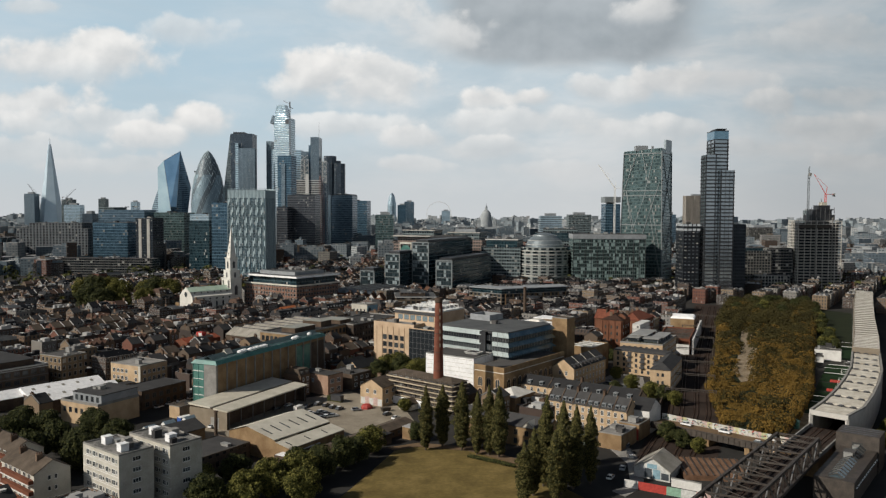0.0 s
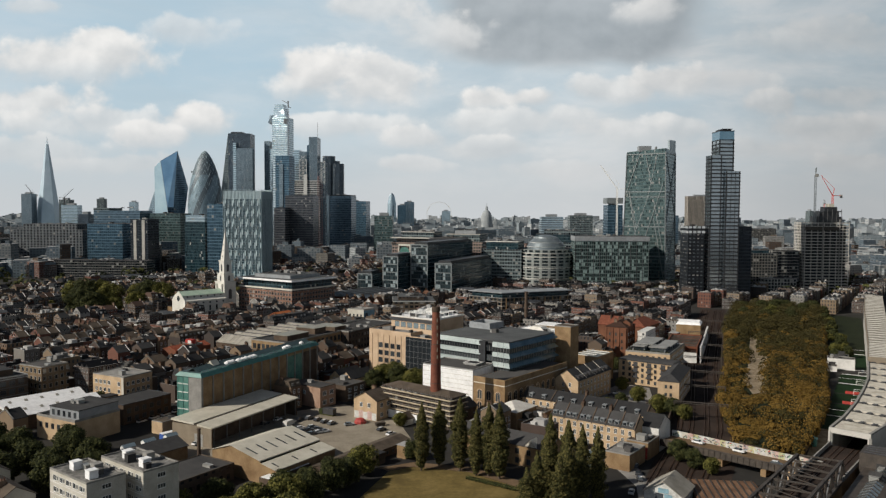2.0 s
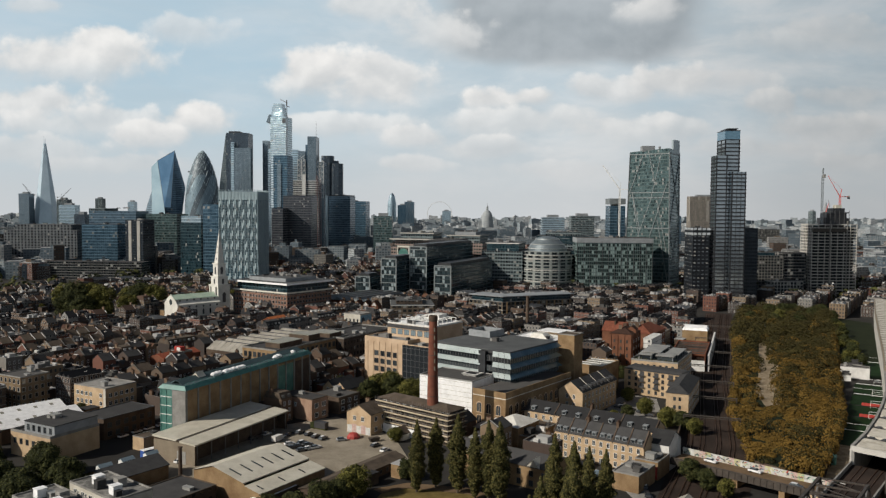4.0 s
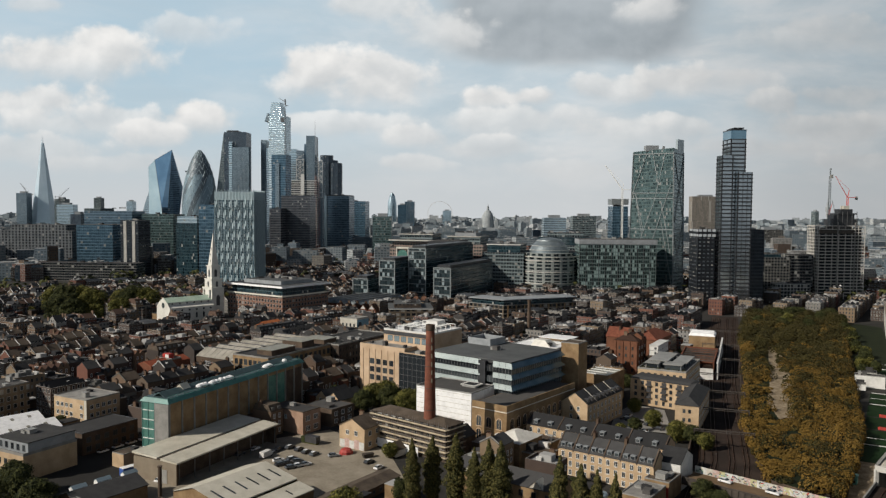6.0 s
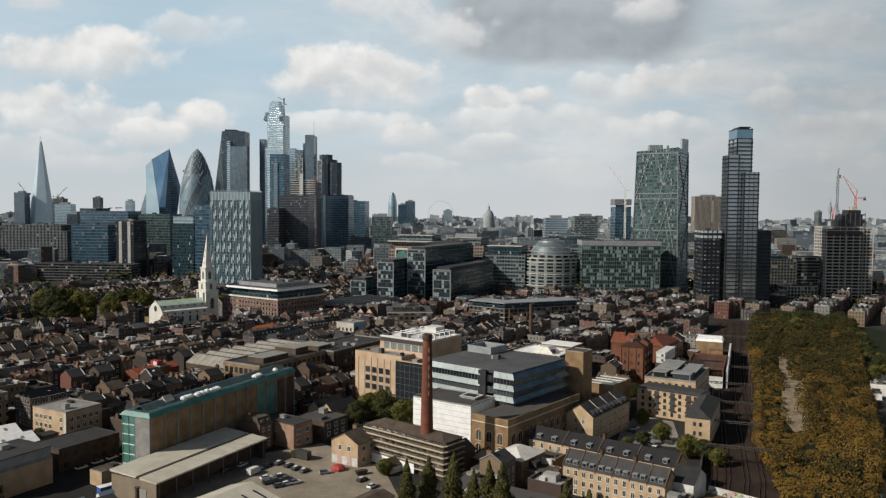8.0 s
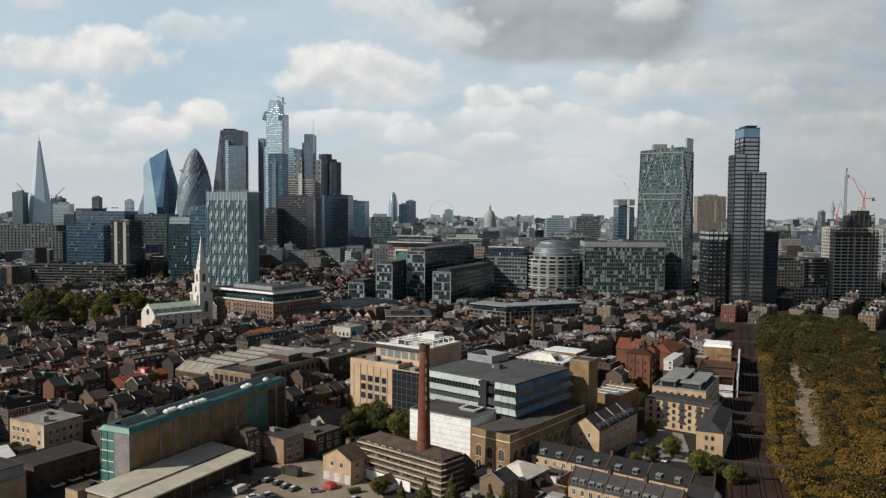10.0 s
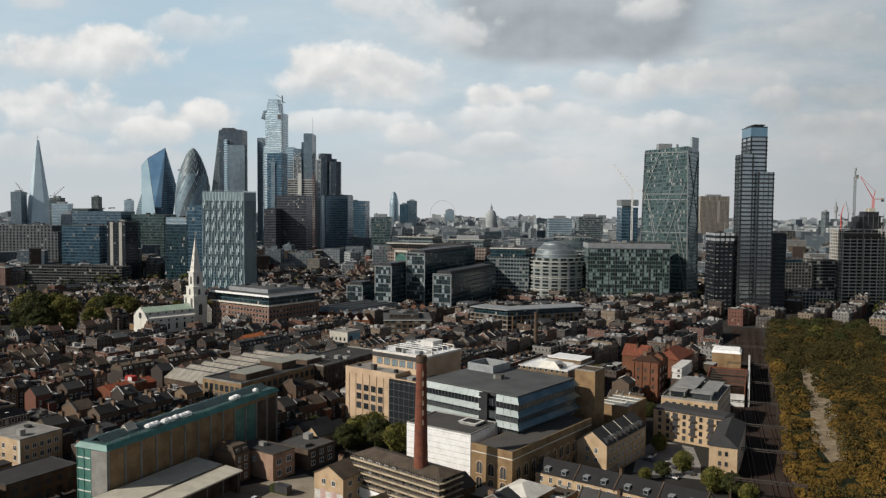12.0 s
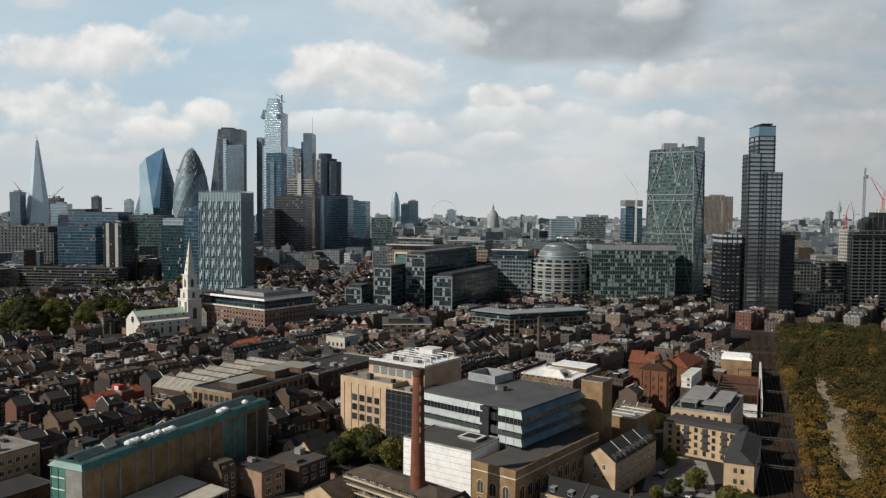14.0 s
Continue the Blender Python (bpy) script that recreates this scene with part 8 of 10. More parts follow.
def braced_tower():
    root = thing("braced_tower", "green glass tower with diagonal steel braces", "tower")
    claim(232, 918, 70, 60, -20)
    foot = [(208, 930), (252, 904), (269, 925), (226, 956)]
    head = [(212.5, 930), (250, 905), (267, 925), (228, 950)]
    top = 156.0
    b = Build()
    u = 0.0
    for k in range(4):
        j = (k + 1) % 4
        w = math.dist(foot[k], foot[j])
        b.face([(*foot[k], 0), (*foot[j], 0), (*head[j], top + (3 if j == 1 else 0)), (*head[k], top + (3 if k == 1 else 0))], 2 if k == 1 else 0, [(u, 0), (u + w, 0), (u + w, top), (u, top)])
        u += w
    b.face([(*h, top + (3 if k == 1 else 0)) for k, h in enumerate(head)], 1)
    part("glass_skin", b, ["green_tower", "felt", "sky_sheen_glass"], root)
    def on(side, f, z):
        a, c = (Vector(foot[side]).lerp(Vector(head[side]), z / top), Vector(foot[(side + 1) % 4]).lerp(Vector(head[(side + 1) % 4]), z / top))
        n = Vector(((c - a).y, -(c - a).x)).normalized() * .35
        return (*(a.lerp(c, f) + n), z)
    for side, pairs in ((0, [(0, 20, .55, 100), (.55, 100, .8, 153), (.25, 12, .95, 120), (0, 105, .35, 153), (.95, 40, .5, 153), (.5, 30, .1, 110), (1, 0, .72, 80), (.1, 110, .3, 60), (0, 60, .3, 10)]), (1, [(0, 10, 1, 80), (1, 80, .1, 150), (1, 0, 0, 70), (0, 70, 1, 150)])):
        for f0, z0, f1, z1 in pairs:
            part("brace", Build().beam(on(side, f0, z0), on(side, f1, z1), .6, .6), "steel_pale", root)
        for f in (0, 1):
            part("corner_post", Build().beam(on(side, f, 0), on(side, f, 155), .8, .8), "steel_pale", root)
        for z in (36, 70, 104, 110, 153):
            part("floor_ledge", Build().beam(on(side, 0, z), on(side, 1, z), .5, .9), "steel_pale", root)
    part("fin_wall", Build().prism([(256.6, 912.6), (267.2, 925), (265.6, 926.6), (255, 914.2)], 153, 169), "pale_glass_fin", root, "tall pale glass fin")
    part("roof_plant", Build().box(224, 238, 920, 930, 156, 162.5).box(241, 243, 914, 917, 156, 161.5), "grey_cladding", root)


braced_tower()


def slab_tower():
    """The stepped tower: three shafts of different height with dark floor edges."""
    root = thing("stepped_tower", "dark stepped glass tower with black floor edges", "tower")
    claim(277, 803, 46, 36, 0)
    # each shaft: extent, height, and the black uprights on its front
    for x0, x1, y0, y1, h, posts in ((265.0, 275, 797, 811, 143.5, ((.03, .6), (.97, .4))), (273.6, 287.4, 799, 820, 168, ((.03, .5), (.97, .4))), (279.8, 293.0, 795.5, 811, 127.8, ((.02, .8), (.36, .25), (.68, .3), (.98, .4)))):
        part("glass_shaft", Build().box(x0, x1, y0, y1, 0, h, 0, 1), ["tower_pane", "steel_black"], root, "glass shaft")
        me = Build().box(x0 - .7, x1 + .7, y0 - .7, y1 + .7, 0, 1.25, 0, None, True).mesh("floor_edge", "steel_black")
        for k in range(1, int(h / 3.7) + 1):
            if h > 160 and k > 42:
                break
            part("floor_edge", me, None, root, "", pose(0, 0, 3.7 * k - 1))
        end = h - (8.5 if h > 160 else 0)
        for f, wide in posts:
            x = x0 + (x1 - x0) * f
            part("upright", Build().box(x - wide / 2, x + wide / 2, y0 - .5, y0 - .02, 0, end), "steel_black", root)
        for q in (0, 1, 2):
            y = y0 + (y1 - y0) * q / 2
            part("upright", Build().box(x0 - .5, x0 - .02, y - .3, y + .3, 0, end), "steel_black", root)
            part("upright", Build().box(x1 + .02, x1 + .5, y - .3, y + .3, 0, end), "steel_black", root)
    part("crown", Build().box(273.2, 287.8, 798.6, 820.4, 159.4, 167.4), "blue_pane", root, "blue glass crown storey")
    part("crown_rim", Build().box(273, 288, 798.4, 820.6, 167.4, 168.2).box(273, 288, 798.4, 820.6, 158.6, 159.4, 0, 0, True), "steel_black", root)
    part("roof_cradle", Build().box(275, 286, 803, 816, 168.2, 169.6).box(277, 287, 802, 816, 169.6, 170.4, 0, 0, True), "steel_black", root)


slab_tower()
office_layers("black_office", "black framed office with pale window rows", 252.5, 812, 16.5, 26, 0, [(0, 0, 0, 0, 0, 66, "black_office_wall"), (-.3, -.3, -.3, -.3, 66, 73, "black_office_top")], "felt", 2, 12)
office_layers("black_side_block", "black glass office side block", 302, 816, 15, 26, 0, [(0, 0, 0, 0, 0, 73, "slab_tower")], "felt", 3, 13)


def tower_crane(x, y, h, reach, turn, mat, luff=0.0, label="tower crane over a building site", bold=1.0):
    root = thing("tower_crane", label, "crane", x, y, 0, turn)
    m = Build()
    for a in (-.8, .8):
        for c in (-.8, .8):
            m.box(a - .14 * bold, a + .14 * bold, c - .14 * bold, c + .14 * bold, 0, h)
    for k in range(int(h / 3.2)):
        m.beam((-.8, -.8, 3.2 * k), (.8, -.8, 3.2 * k + 3.2), .2).beam((.8, .8, 3.2 * k), (-.8, .8, 3.2 * k + 3.2), .2)
    part("mast", m, mat, root)
    tip = (reach * math.cos(luff), 0, h + reach * math.sin(luff))
    part("jib", Build().beam((0, 0, h + .5), tip, .3 * bold).beam((0, -.6, h - .4), tip, .25 * bold).beam((0, .6, h - .4), tip, .25 * bold), mat, root)
    part("counter_jib", Build().beam((0, 0, h), (-reach * .3, 0, h), .9, .7), mat, root)
    part("counterweight", Build().box(-reach * .3 - 2, -reach * .3, -1.2, 1.2, h - 2.5, h + 1), "concrete", root)
    part("apex", Build().beam((0, 0, h), (-1.5, 0, h + 8), .6).beam((-1.5, 0, h + 8), tip, .25), mat, root)


def frame_building():
    root = thing("concrete_frame", "bare concrete frame of a tower being built", "building site", 413.5, 872, 0, 0)
    claim(409, 872, 60, 40, -4)
    part("core", Build().box(0, 14, -5, 8, 0, 88), "dark_concrete", root)
    part("side_core", Build().box(-8, 0, -5, 8, 0, 82), "dark_concrete", root)
    # Dark box added within the open floors as their inner shade.
    part("shell", Build().box(-21.5, 21.5, -9, 13, 0, 74), "frame_inside", root)
    me = Build().box(-24, 24, -12, 15, 0, .8, 0, None, True).mesh("floor_slab", "pale_concrete")
    for k in range(23):
        part("floor_slab", me, None, root, "", pose(0, 0, 3.3 * k + 3))
    for k in range(8):
        x = -23.6 + 6.74 * k
        part("column", Build().box(x - .28, x + .28, -12.1, -11.4, 0, 76.5), "pale_concrete", root)
        y = -11.2 + 3.6 * k
        part("column", Build().box(-24.1, -23.5, y - .28, y + .28, 0, 76.5), "pale_concrete", root)
    for x in (-5, 13):
        part("hoist_mast", Build().box(x - .5, x + .5, -12.9, -12.1, 0, 80), "concrete", root)
    part("climbing_form", Build().box(-9, 18, -7, 10, 77, 83).box(-6, 15, -6, 9, 83, 88).box(-3, 17, -7, 10, 88, 89.2, 0, 0, True).box(1, 14, -4, 8, 89, 93.5), "steel_black", root, "dark climbing formwork")
    for x in (-8, -3, 2, 7, 12, 17):
        part("form_post", Build().box(x - .2, x + .2, -7.6, -7.2, 76, 90 + (x * 3 % 5)), "steel_grey", root)
    part("form_bin", Build().box(5, 11, -3, 4, 93.5, 97), "cream_metal", root, "pale formwork bin")
    part("edge_screen", Build().box(-24.2, 12, -12.3, -12.1, 68, 72), "steel_brown", root)


frame_building()
tower_crane(402, 866, 128, 7, 90, "steel_pale", 1.4)
tower_crane(428, 880, 106, 26, 172, "crane_red", 1.05, "red luffing tower crane over a building site")
office_layers("beige_flats", "beige flats with stacked balconies", 345, 872, 30, 26, 2, [(0, 0, 0, 0, 0, 43, "flats_beige"), (3, 8, 4, 4, 43, 46, "glass_office")], "office_roof", 4, 14, "flats")
office_layers("dark_flats", "dark banded apartment block", 372, 876, 26, 28, 2, [(0, 0, 0, 0, 0, 46, "dark_bands")], "felt", 4, 15, "flats")
office_layers("low_flats", "pale low flats with square windows", 356, 848, 34, 14, 2, [(0, 0, 0, 0, 0, 17.5, "low_frames")], "office_roof", 3, 16, "flats")

# curved brick flats in the middle distance
def grown(pts, by):
    """An outline moved outwards by so many metres."""
    out = []
    for k, p in enumerate(pts):
        a, c = Vector(pts[k - 1]), Vector(pts[(k + 1) % len(pts)])
        p = Vector(p)
        n1, n2 = Vector(((p - a).y, -(p - a).x)).normalized(), Vector(((c - p).y, -(c - p).x)).normalized()
        m = (n1 + n2).normalized()
        out.append(tuple(p + m * by / max(.35, m.dot(n1))))
    return out


BEND = [(22, 697), (49, 676), (112, 704), (104, 722), (52, 698), (34, 712)]
flats = thing("brick_flats", "long brown brick flats with grey set-back top floor", "flats")
for k in range(3):
    p, q = BEND[k], BEND[(k + 1) % 6]
    claim((p[0] + q[0]) / 2, (p[1] + q[1]) / 2 + 8, math.dist(p, q), 26, math.degrees(math.atan2(q[1] - p[1], q[0] - p[0])))
part("wall", Build().prism(BEND, 0, 13.6), "flat_bands", flats)
for z in (3.4, 6.8, 10.2, 13.6):
    part("floor_band", Build().prism(grown(BEND, .35), z - .35, z, 0, None, True), "coping", flats)
part("top_floor", Build().prism(grown(BEND, -1.8), 13.6, 17.4), "glass_office", flats, "set-back glazed top floor")
part("roof", Build().prism(grown(BEND, .6), 17.4, 18.1, 0, None, True), "grey_cladding", flats, "broad grey roof with deep eaves")
for k in range(9):
    f = (k + .5) / 9
    p = Vector(BEND[1]).lerp(Vector(BEND[2]), f)
    d = (Vector(BEND[2]) - Vector(BEND[1])).normalized()
    part("pier", Build().beam((*(p + Vector((d.y, -d.x)) * .3), 0), (*(p + Vector((d.y, -d.x)) * .3), 13.5), .9, .6), "stock_brick", flats)
solo("slim_chimney", Build().lathe([(1.5, 0), (1.1, 27), (1.3, 27.4), (1.3, 28.2)], 12), "dark_brick", "slim dark brick chimney among roofs", "chimney", 60, 590)


# ---- the city towers ----
def fin_tower():
    root = thing("fin_tower", "pale blue residential tower with white vertical fins", "tower", -227, 924, 0, -15)
    claim(-228, 924, 70, 50, -15)
    w, d = 48.0, 25.0
    part("tower_body", Build().box(-w / 2, w / 2, -d / 2, d / 2, 0, 99, 0, 1), ["fin_tower", "felt"], root)
    part("crown", Build().box(-w / 2 - .1, w / 2 + .1, -d / 2 - .1, d / 2 + .1, 99, 108), "fin_white", root, "pale louvred crown")
    for k in range(28):
        x = -w / 2 + w * k / 27
        part("fin", Build().box(x - .13, x + .13, -d / 2 - .6, -d / 2, 8 + (k * 7 % 5) * 4, 109.5 + (k % 2)), "fin_white", root)
        for z in range(7 + k % 2 * 3, 100, 12):
            if k < 27 and (k * 5 + z * 3) % 7 < 3:
                part("fin_panel", Build().box(x + .2, x + w / 27 - .2, -d / 2 - .35, -d / 2, z, z + 6.2, 0, 0, True), "fin_white", root)
    for k in range(13):
        y = -d / 2 + d * k / 12
        part("fin", Build().box(w / 2, w / 2 + .7, y - .2, y + .2, 8, 109.5), "fin_white", root)


fin_tower()
office_layers("glass_slab", "translucent pale glass office slab", -280, 1010, 24, 34, -12, [(0, 0, 0, 0, 0, 94, "blue_tower")], "felt", 2, 18)
office_layers("dark_office_block", "dark glass office with rounded pale top", -328, 1080, 30, 36, -12, [(0, 0, 0, 0, 0, 70, "glass_office"), (1, 1, 1, 1, 70, 79, "pale_tower")], "felt", 2, 19)


def egg_tower():
    root = thing("egg_tower", "bullet-shaped glass tower with spiral dark bands", "tower", -419, 1400)
    claim(-419, 1400, 60, 60, 0)
    prof = [(25.2, 0), (27.2, 25), (28.8, 50), (29.4, 76), (29, 102), (27, 123), (23.4, 142), (18.6, 158.5), (12.8, 173), (6.8, 183), (2.6, 188), (.05, 189.5)]
    fine = []
    for (r0, z0), (r1, z1) in zip(prof, prof[1:]):
        for k in range(4):
            fine.append((r0 + (r1 - r0) * k / 4, z0 + (z1 - z0) * k / 4))
    fine.append(prof[-1])
    n = 36
    b = Build()
    i = len(b.v)
    for q, (r, z) in enumerate(fine):
        for k in range(n):
            g = 2 * math.pi * (k + .5 * q) / n
            b.v.append((r * math.cos(g), r * math.sin(g), z))
    for q in range(len(fine) - 1):
        for k in range(n):
            a, c = i + q * n, i + (q + 1) * n
            j = (k + 1) % n
            tri = ((a + k, a + j, c + k), (a + j, c + j, c + k))
            band = k % 6
            top = fine[q][1] > 146
            for t in tri:
                b.f.append(t)
                b.uv += [(0, 0), (2, 0), (1, 3)]
                b.slot.append(1 if band < 2 or top else 0)
    part("glass_skin", b, ["egg_glass", "egg_dark"], root)
    lat = Build()
    for q in range(0, len(fine) - 3, 3):
        for k in range(0, n, 3):
            for sg in (1.5, -1.5):
                (r0, z0), (r1, z1) = fine[q], fine[q + 3]
                g0, g1 = 2 * math.pi * k / n, 2 * math.pi * (k + sg) / n
                lat.beam(((r0 + .25) * math.cos(g0), (r0 + .2) * math.sin(g0), z0), ((r1 + .2) * math.cos(g1), (r1 + .2) * math.sin(g1), z1), .75, .3)
    part("lattice", lat, "fin_white", root, "pale diamond lattice")
    part("cradle", Build().beam((-24, -2, 152), (-14, -2, 152), 1.5, 2.2), "steel_black", root)


egg_tower()


def facet_tower():
    root = thing("faceted_tower", "sharp faceted blue glass tower with slanted top", "tower")
    claim(-515, 1530, 90, 60, 0)
    # corners at foot and head; the front is split by slanting folds
    a0, b0, c0, d0 = (-553, 1524, 0), (-515, 1506, 0), (-506, 1524, 0), (-530, 1570, 0)
    a1, b1, c1, d1 = (-552, 1520, 166), (-538, 1514, 178), (-505.5, 1514, 197), (-520, 1560, 194)
    knee, low, bulge = (-513, 1511, 90), (-524, 1508, 90), (-487.5, 1519, 128)
    # Each facet gets its own colour in place of what it reflects.
    part("pale_facet", Build().face([a0, b0, low, b1, a1]), "pale_facet", root, "glass facet coloured pale by reflected sky")
    part("blue_facet", Build().face([low, knee, c1, b1]), "blue_facet", root, "bright blue glass facet")
    part("dark_facet", Build().face([b0, c0, bulge, c1, knee, low]), "dark_facet", root, "dark glass facet")
    part("back_facet", Build().face([c0, d0, d1, c1, bulge]).face([d0, a0, a1, d1]).face([a1, b1, c1, d1]), "dark_facet", root)
    for p, q in ((low, b1), (b1, c1), (knee, c1), (b0, low)):
        part("fold_edge", Build().beam(p, q, .45, .45), "steel_pale", root)
    part("canopy", Build().prism([(-524, 1500), (-500, 1500), (-500, 1512), (-524, 1512)], 48, 49.5, 0, None, True), "frame_white", root)


facet_tower()
curved = Build()
edge_line = [(-620 + 26 * (k / 8) ** 2, 16.0 * k) for k in range(9)]
for y, flip in ((1640, 1), (1670, -1)):
    ring = [(x, y, z) for x, z in edge_line] + [(-560, y, 128), (-560, y, 0)]
    curved.face(ring[::-1] if flip > 0 else ring, 0, [(q[0], q[2]) for q in (ring[::-1] if flip > 0 else ring)])
for (x0, z0), (x1, z1) in zip(edge_line, edge_line[1:]):
    curved.face([(x0, 1670, z0), (x0, 1640, z0), (x1, 1640, z1), (x1, 1670, z1)], 0, [(0, z0), (30, z0), (30, z1), (0, z1)])
curved.face([(-594, 1640, 128), (-560, 1640, 128), (-560, 1670, 128), (-594, 1670, 128)])
solo("curved_office", curved, "pale_tower", "pale curved glass office block", "office building")
claim(-590, 1650, 80, 60, 0)


def wedge_tower():
    root = thing("wedge_tower", "dark wedge-shaped glass tower with sloping side", "tower")
    claim(-415, 1560, 80, 60, 0)
    part("sloping_side", Build().prism([(-449, 1552), (-404, 1548), (-402, 1582), (-449, 1588)], 0, 232, 0, 1, tops=[(-419.5, 1551), (-404, 1548), (-402, 1582), (-419.5, 1586)]), ["lattice_side", "felt"], root, "sloping lattice glass side")
    part("dark_core", Build().prism([(-418, 1547.6), (-375, 1546), (-374, 1580), (-418, 1584)], 0, 234, 0, 1), ["dark_tower", "felt"], root)
    part("front_core", Build().prism([(-401, 1540), (-368.5, 1538), (-367, 1546), (-401, 1548)], 0, 205, 0, 1), ["grey_tower", "felt"], root, "lower grey front shaft")
    part("bright_edge", Build().prism([(-407, 1540), (-400.8, 1539.5), (-400.8, 1546), (-407, 1546)], 0, 215, 0, 1), ["pale_tower", "felt"], root, "pale lift shaft edge")
    part("roof_plant", Build().box(-414, -392, 1552, 1580, 234, 237.5), "steel_black", root)


wedge_tower()


def tall_tower():
    root = thing("tallest_tower", "tallest pale blue glass tower with stepped top", "tower")
    claim(-320, 1570, 70, 60, 0)
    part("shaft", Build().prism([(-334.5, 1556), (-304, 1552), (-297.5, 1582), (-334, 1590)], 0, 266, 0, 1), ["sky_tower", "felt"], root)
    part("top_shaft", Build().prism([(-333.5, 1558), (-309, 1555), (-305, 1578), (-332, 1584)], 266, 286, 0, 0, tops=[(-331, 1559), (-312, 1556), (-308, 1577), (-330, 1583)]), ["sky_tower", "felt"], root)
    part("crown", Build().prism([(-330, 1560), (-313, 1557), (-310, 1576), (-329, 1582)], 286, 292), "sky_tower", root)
    part("side_bay", Build().prism([(-343, 1558), (-334.4, 1556.4), (-334.4, 1586), (-342, 1588)], 256, 271, 0, None, True, tops=[(-338, 1558), (-334.4, 1556.4), (-334.4, 1586), (-337, 1588)]), "grey_tower", root)
    part("side_shaft", Build().prism([(-352, 1566), (-341.5, 1562), (-340, 1588), (-351, 1590)], 0, 221, 0, 1), ["grey_tower", "felt"], root)
    part("link_bay", Build().prism([(-341.4, 1563), (-334.6, 1561), (-334.6, 1584), (-341.4, 1586)], 0, 205, 0, 1), ["sky_tower", "felt"], root)
    part("dark_louvre", Build().box(-311, -304, 1551.2, 1553, 254, 263), "steel_grey", root)
    m = Build()
    for x in (-302.5, -300.5):
        m.box(x - .25, x + .25, 1549, 1549.5, 0, 288)
    for k in range(56):
        m.beam((-302.5, 1549.2, 100 + 3.3 * k), (-300.5, 1549.2, 103.3 + 3.3 * k), .3)
    part("hoist", m, "steel_grey", root)
    part("roof_crane", Build().beam((-301.5, 1549, 286), (-301.5, 1549, 297), 2.2).beam((-301.5, 1549, 292), (-314, 1552, 299), 1.0).beam((-301.5, 1549, 286), (-296, 1549, 284), 1.4), "steel_grey", root)


tall_tower()
blue = thing("blue_tower", "slim blue glass tower with pale corner", "tower")
claim(-285, 1390, 60, 50, 0)
part("shaft", Build().prism([(-291, 1380), (-266, 1374), (-261, 1396), (-289, 1403)], 0, 180, 0, 1), ["blue_tower", "felt"], blue)
part("pale_bay", Build().prism([(-295.5, 1381), (-291.2, 1380), (-290, 1400), (-294, 1401)], 0, 178, 0, 1), ["sky_tower", "felt"], blue, "pale glass side bay")
part("front_bay", Build().prism([(-284, 1376.6), (-277, 1374.9), (-277, 1377), (-284, 1379)], 0, 166, 0, 1), ["grey_tower", "felt"], blue)
gt = thing("braced_office", "grey stepped office tower with pale cross bracing", "tower")
claim(-250, 1490, 80, 60, 0)
for x0, x1, y, h, m in ((-281, -268.2, 1484, 198, "pale_tower"), (-268, -254.4, 1482, 195, "grey_tower"), (-254.2, -250.2, 1484, 207, "stripe_tower"), (-250, -234.4, 1481, 222, "grey_tower"), (-234.2, -221, 1484, 176, "grey_tower"), (-277, -229, 1474, 140, "floor_rows")):
    part("shaft", Build().box(x0, x1, y, 1520, 0, h, 0, 1), [m, "felt"], gt)
for x0, x1, z0, z1, y in ((-268, -254.4, 141, 180, 1481), (-234.2, -221, 110, 178, 1483)):
    for x in (x0, (x0 + x1) / 2, x1):
        part("frame_post", Build().box(x - .35, x + .35, y, y + .6, z0, z1), "frame_white", gt)
    for z in np.arange(z0, z1, 9.5):
        part("cross_brace", Build().beam((x0, y, z), (x1, y, z + 9.5), .5).beam((x1, y, z), (x0, y, z + 9.5), .5), "frame_white", gt)
        part("frame_rail", Build().box(x0, x1, y, y + .5, z - .3, z + .3, 0, 0, True), "frame_white", gt)
for z in np.arange(112, 141, 4):
    part("floor_edge", Build().box(-276, -230, 1473, 1474, z, z + 1.0, 0, 0, True), "frame_white", gt)
part("pale_shaft", Build().box(-258, -252, 1471, 1474, 100, 152), "frame_white", gt)
part("aerial", Build().tube((-231, 1490, 176), (-231, 1490, 216), .45, .3, 6).tube((-237, 1500, 222), (-237, 1500, 252), .35, .2, 5), "steel_grey", gt)
office_layers("bronze_office", "dark bronze office tower with horizontal bands", -229, 1290, 46, 34, -6, [(0, 0, 0, 0, 0, 110, "bronze_tower")], "felt", 3, 20)
office_layers("bronze_office", "dark bronze glass office wing", -256, 1262, 18, 26, -6, [(0, 0, 0, 0, 0, 90, "bronze_tower")], "felt", 2, 21)
hoist = Build()
for x in (-5, -2.5, 1, 4):
    for y in (-1.5, 1.5):
        hoist.box(x - .16, x + .16, y - .16, y + .16, 0, 148 if x < 0 else 134)
for k in range(37):
    hoist.box(-5, 4, -1.6, -1.3, 4 * k, 4 * k + .35, 0, 0, True).beam((-5, -1.5, 4 * k), (-2.5, -1.5, 4 * k + 4), .25).beam((4, -1.5, 4 * k * .9), (1, -1.5, 4 * k * .9 + 4), .25)
solo("site_hoist", hoist, "hoist_steel", "red and grey lattice building hoist", "hoist", -221, 1430)
ribbed = thing("dark_tower", "dark ribbed tower with three stepped rounded shafts", "tower", -218, 1580)
claim(-218, 1580, 60, 50, 0)
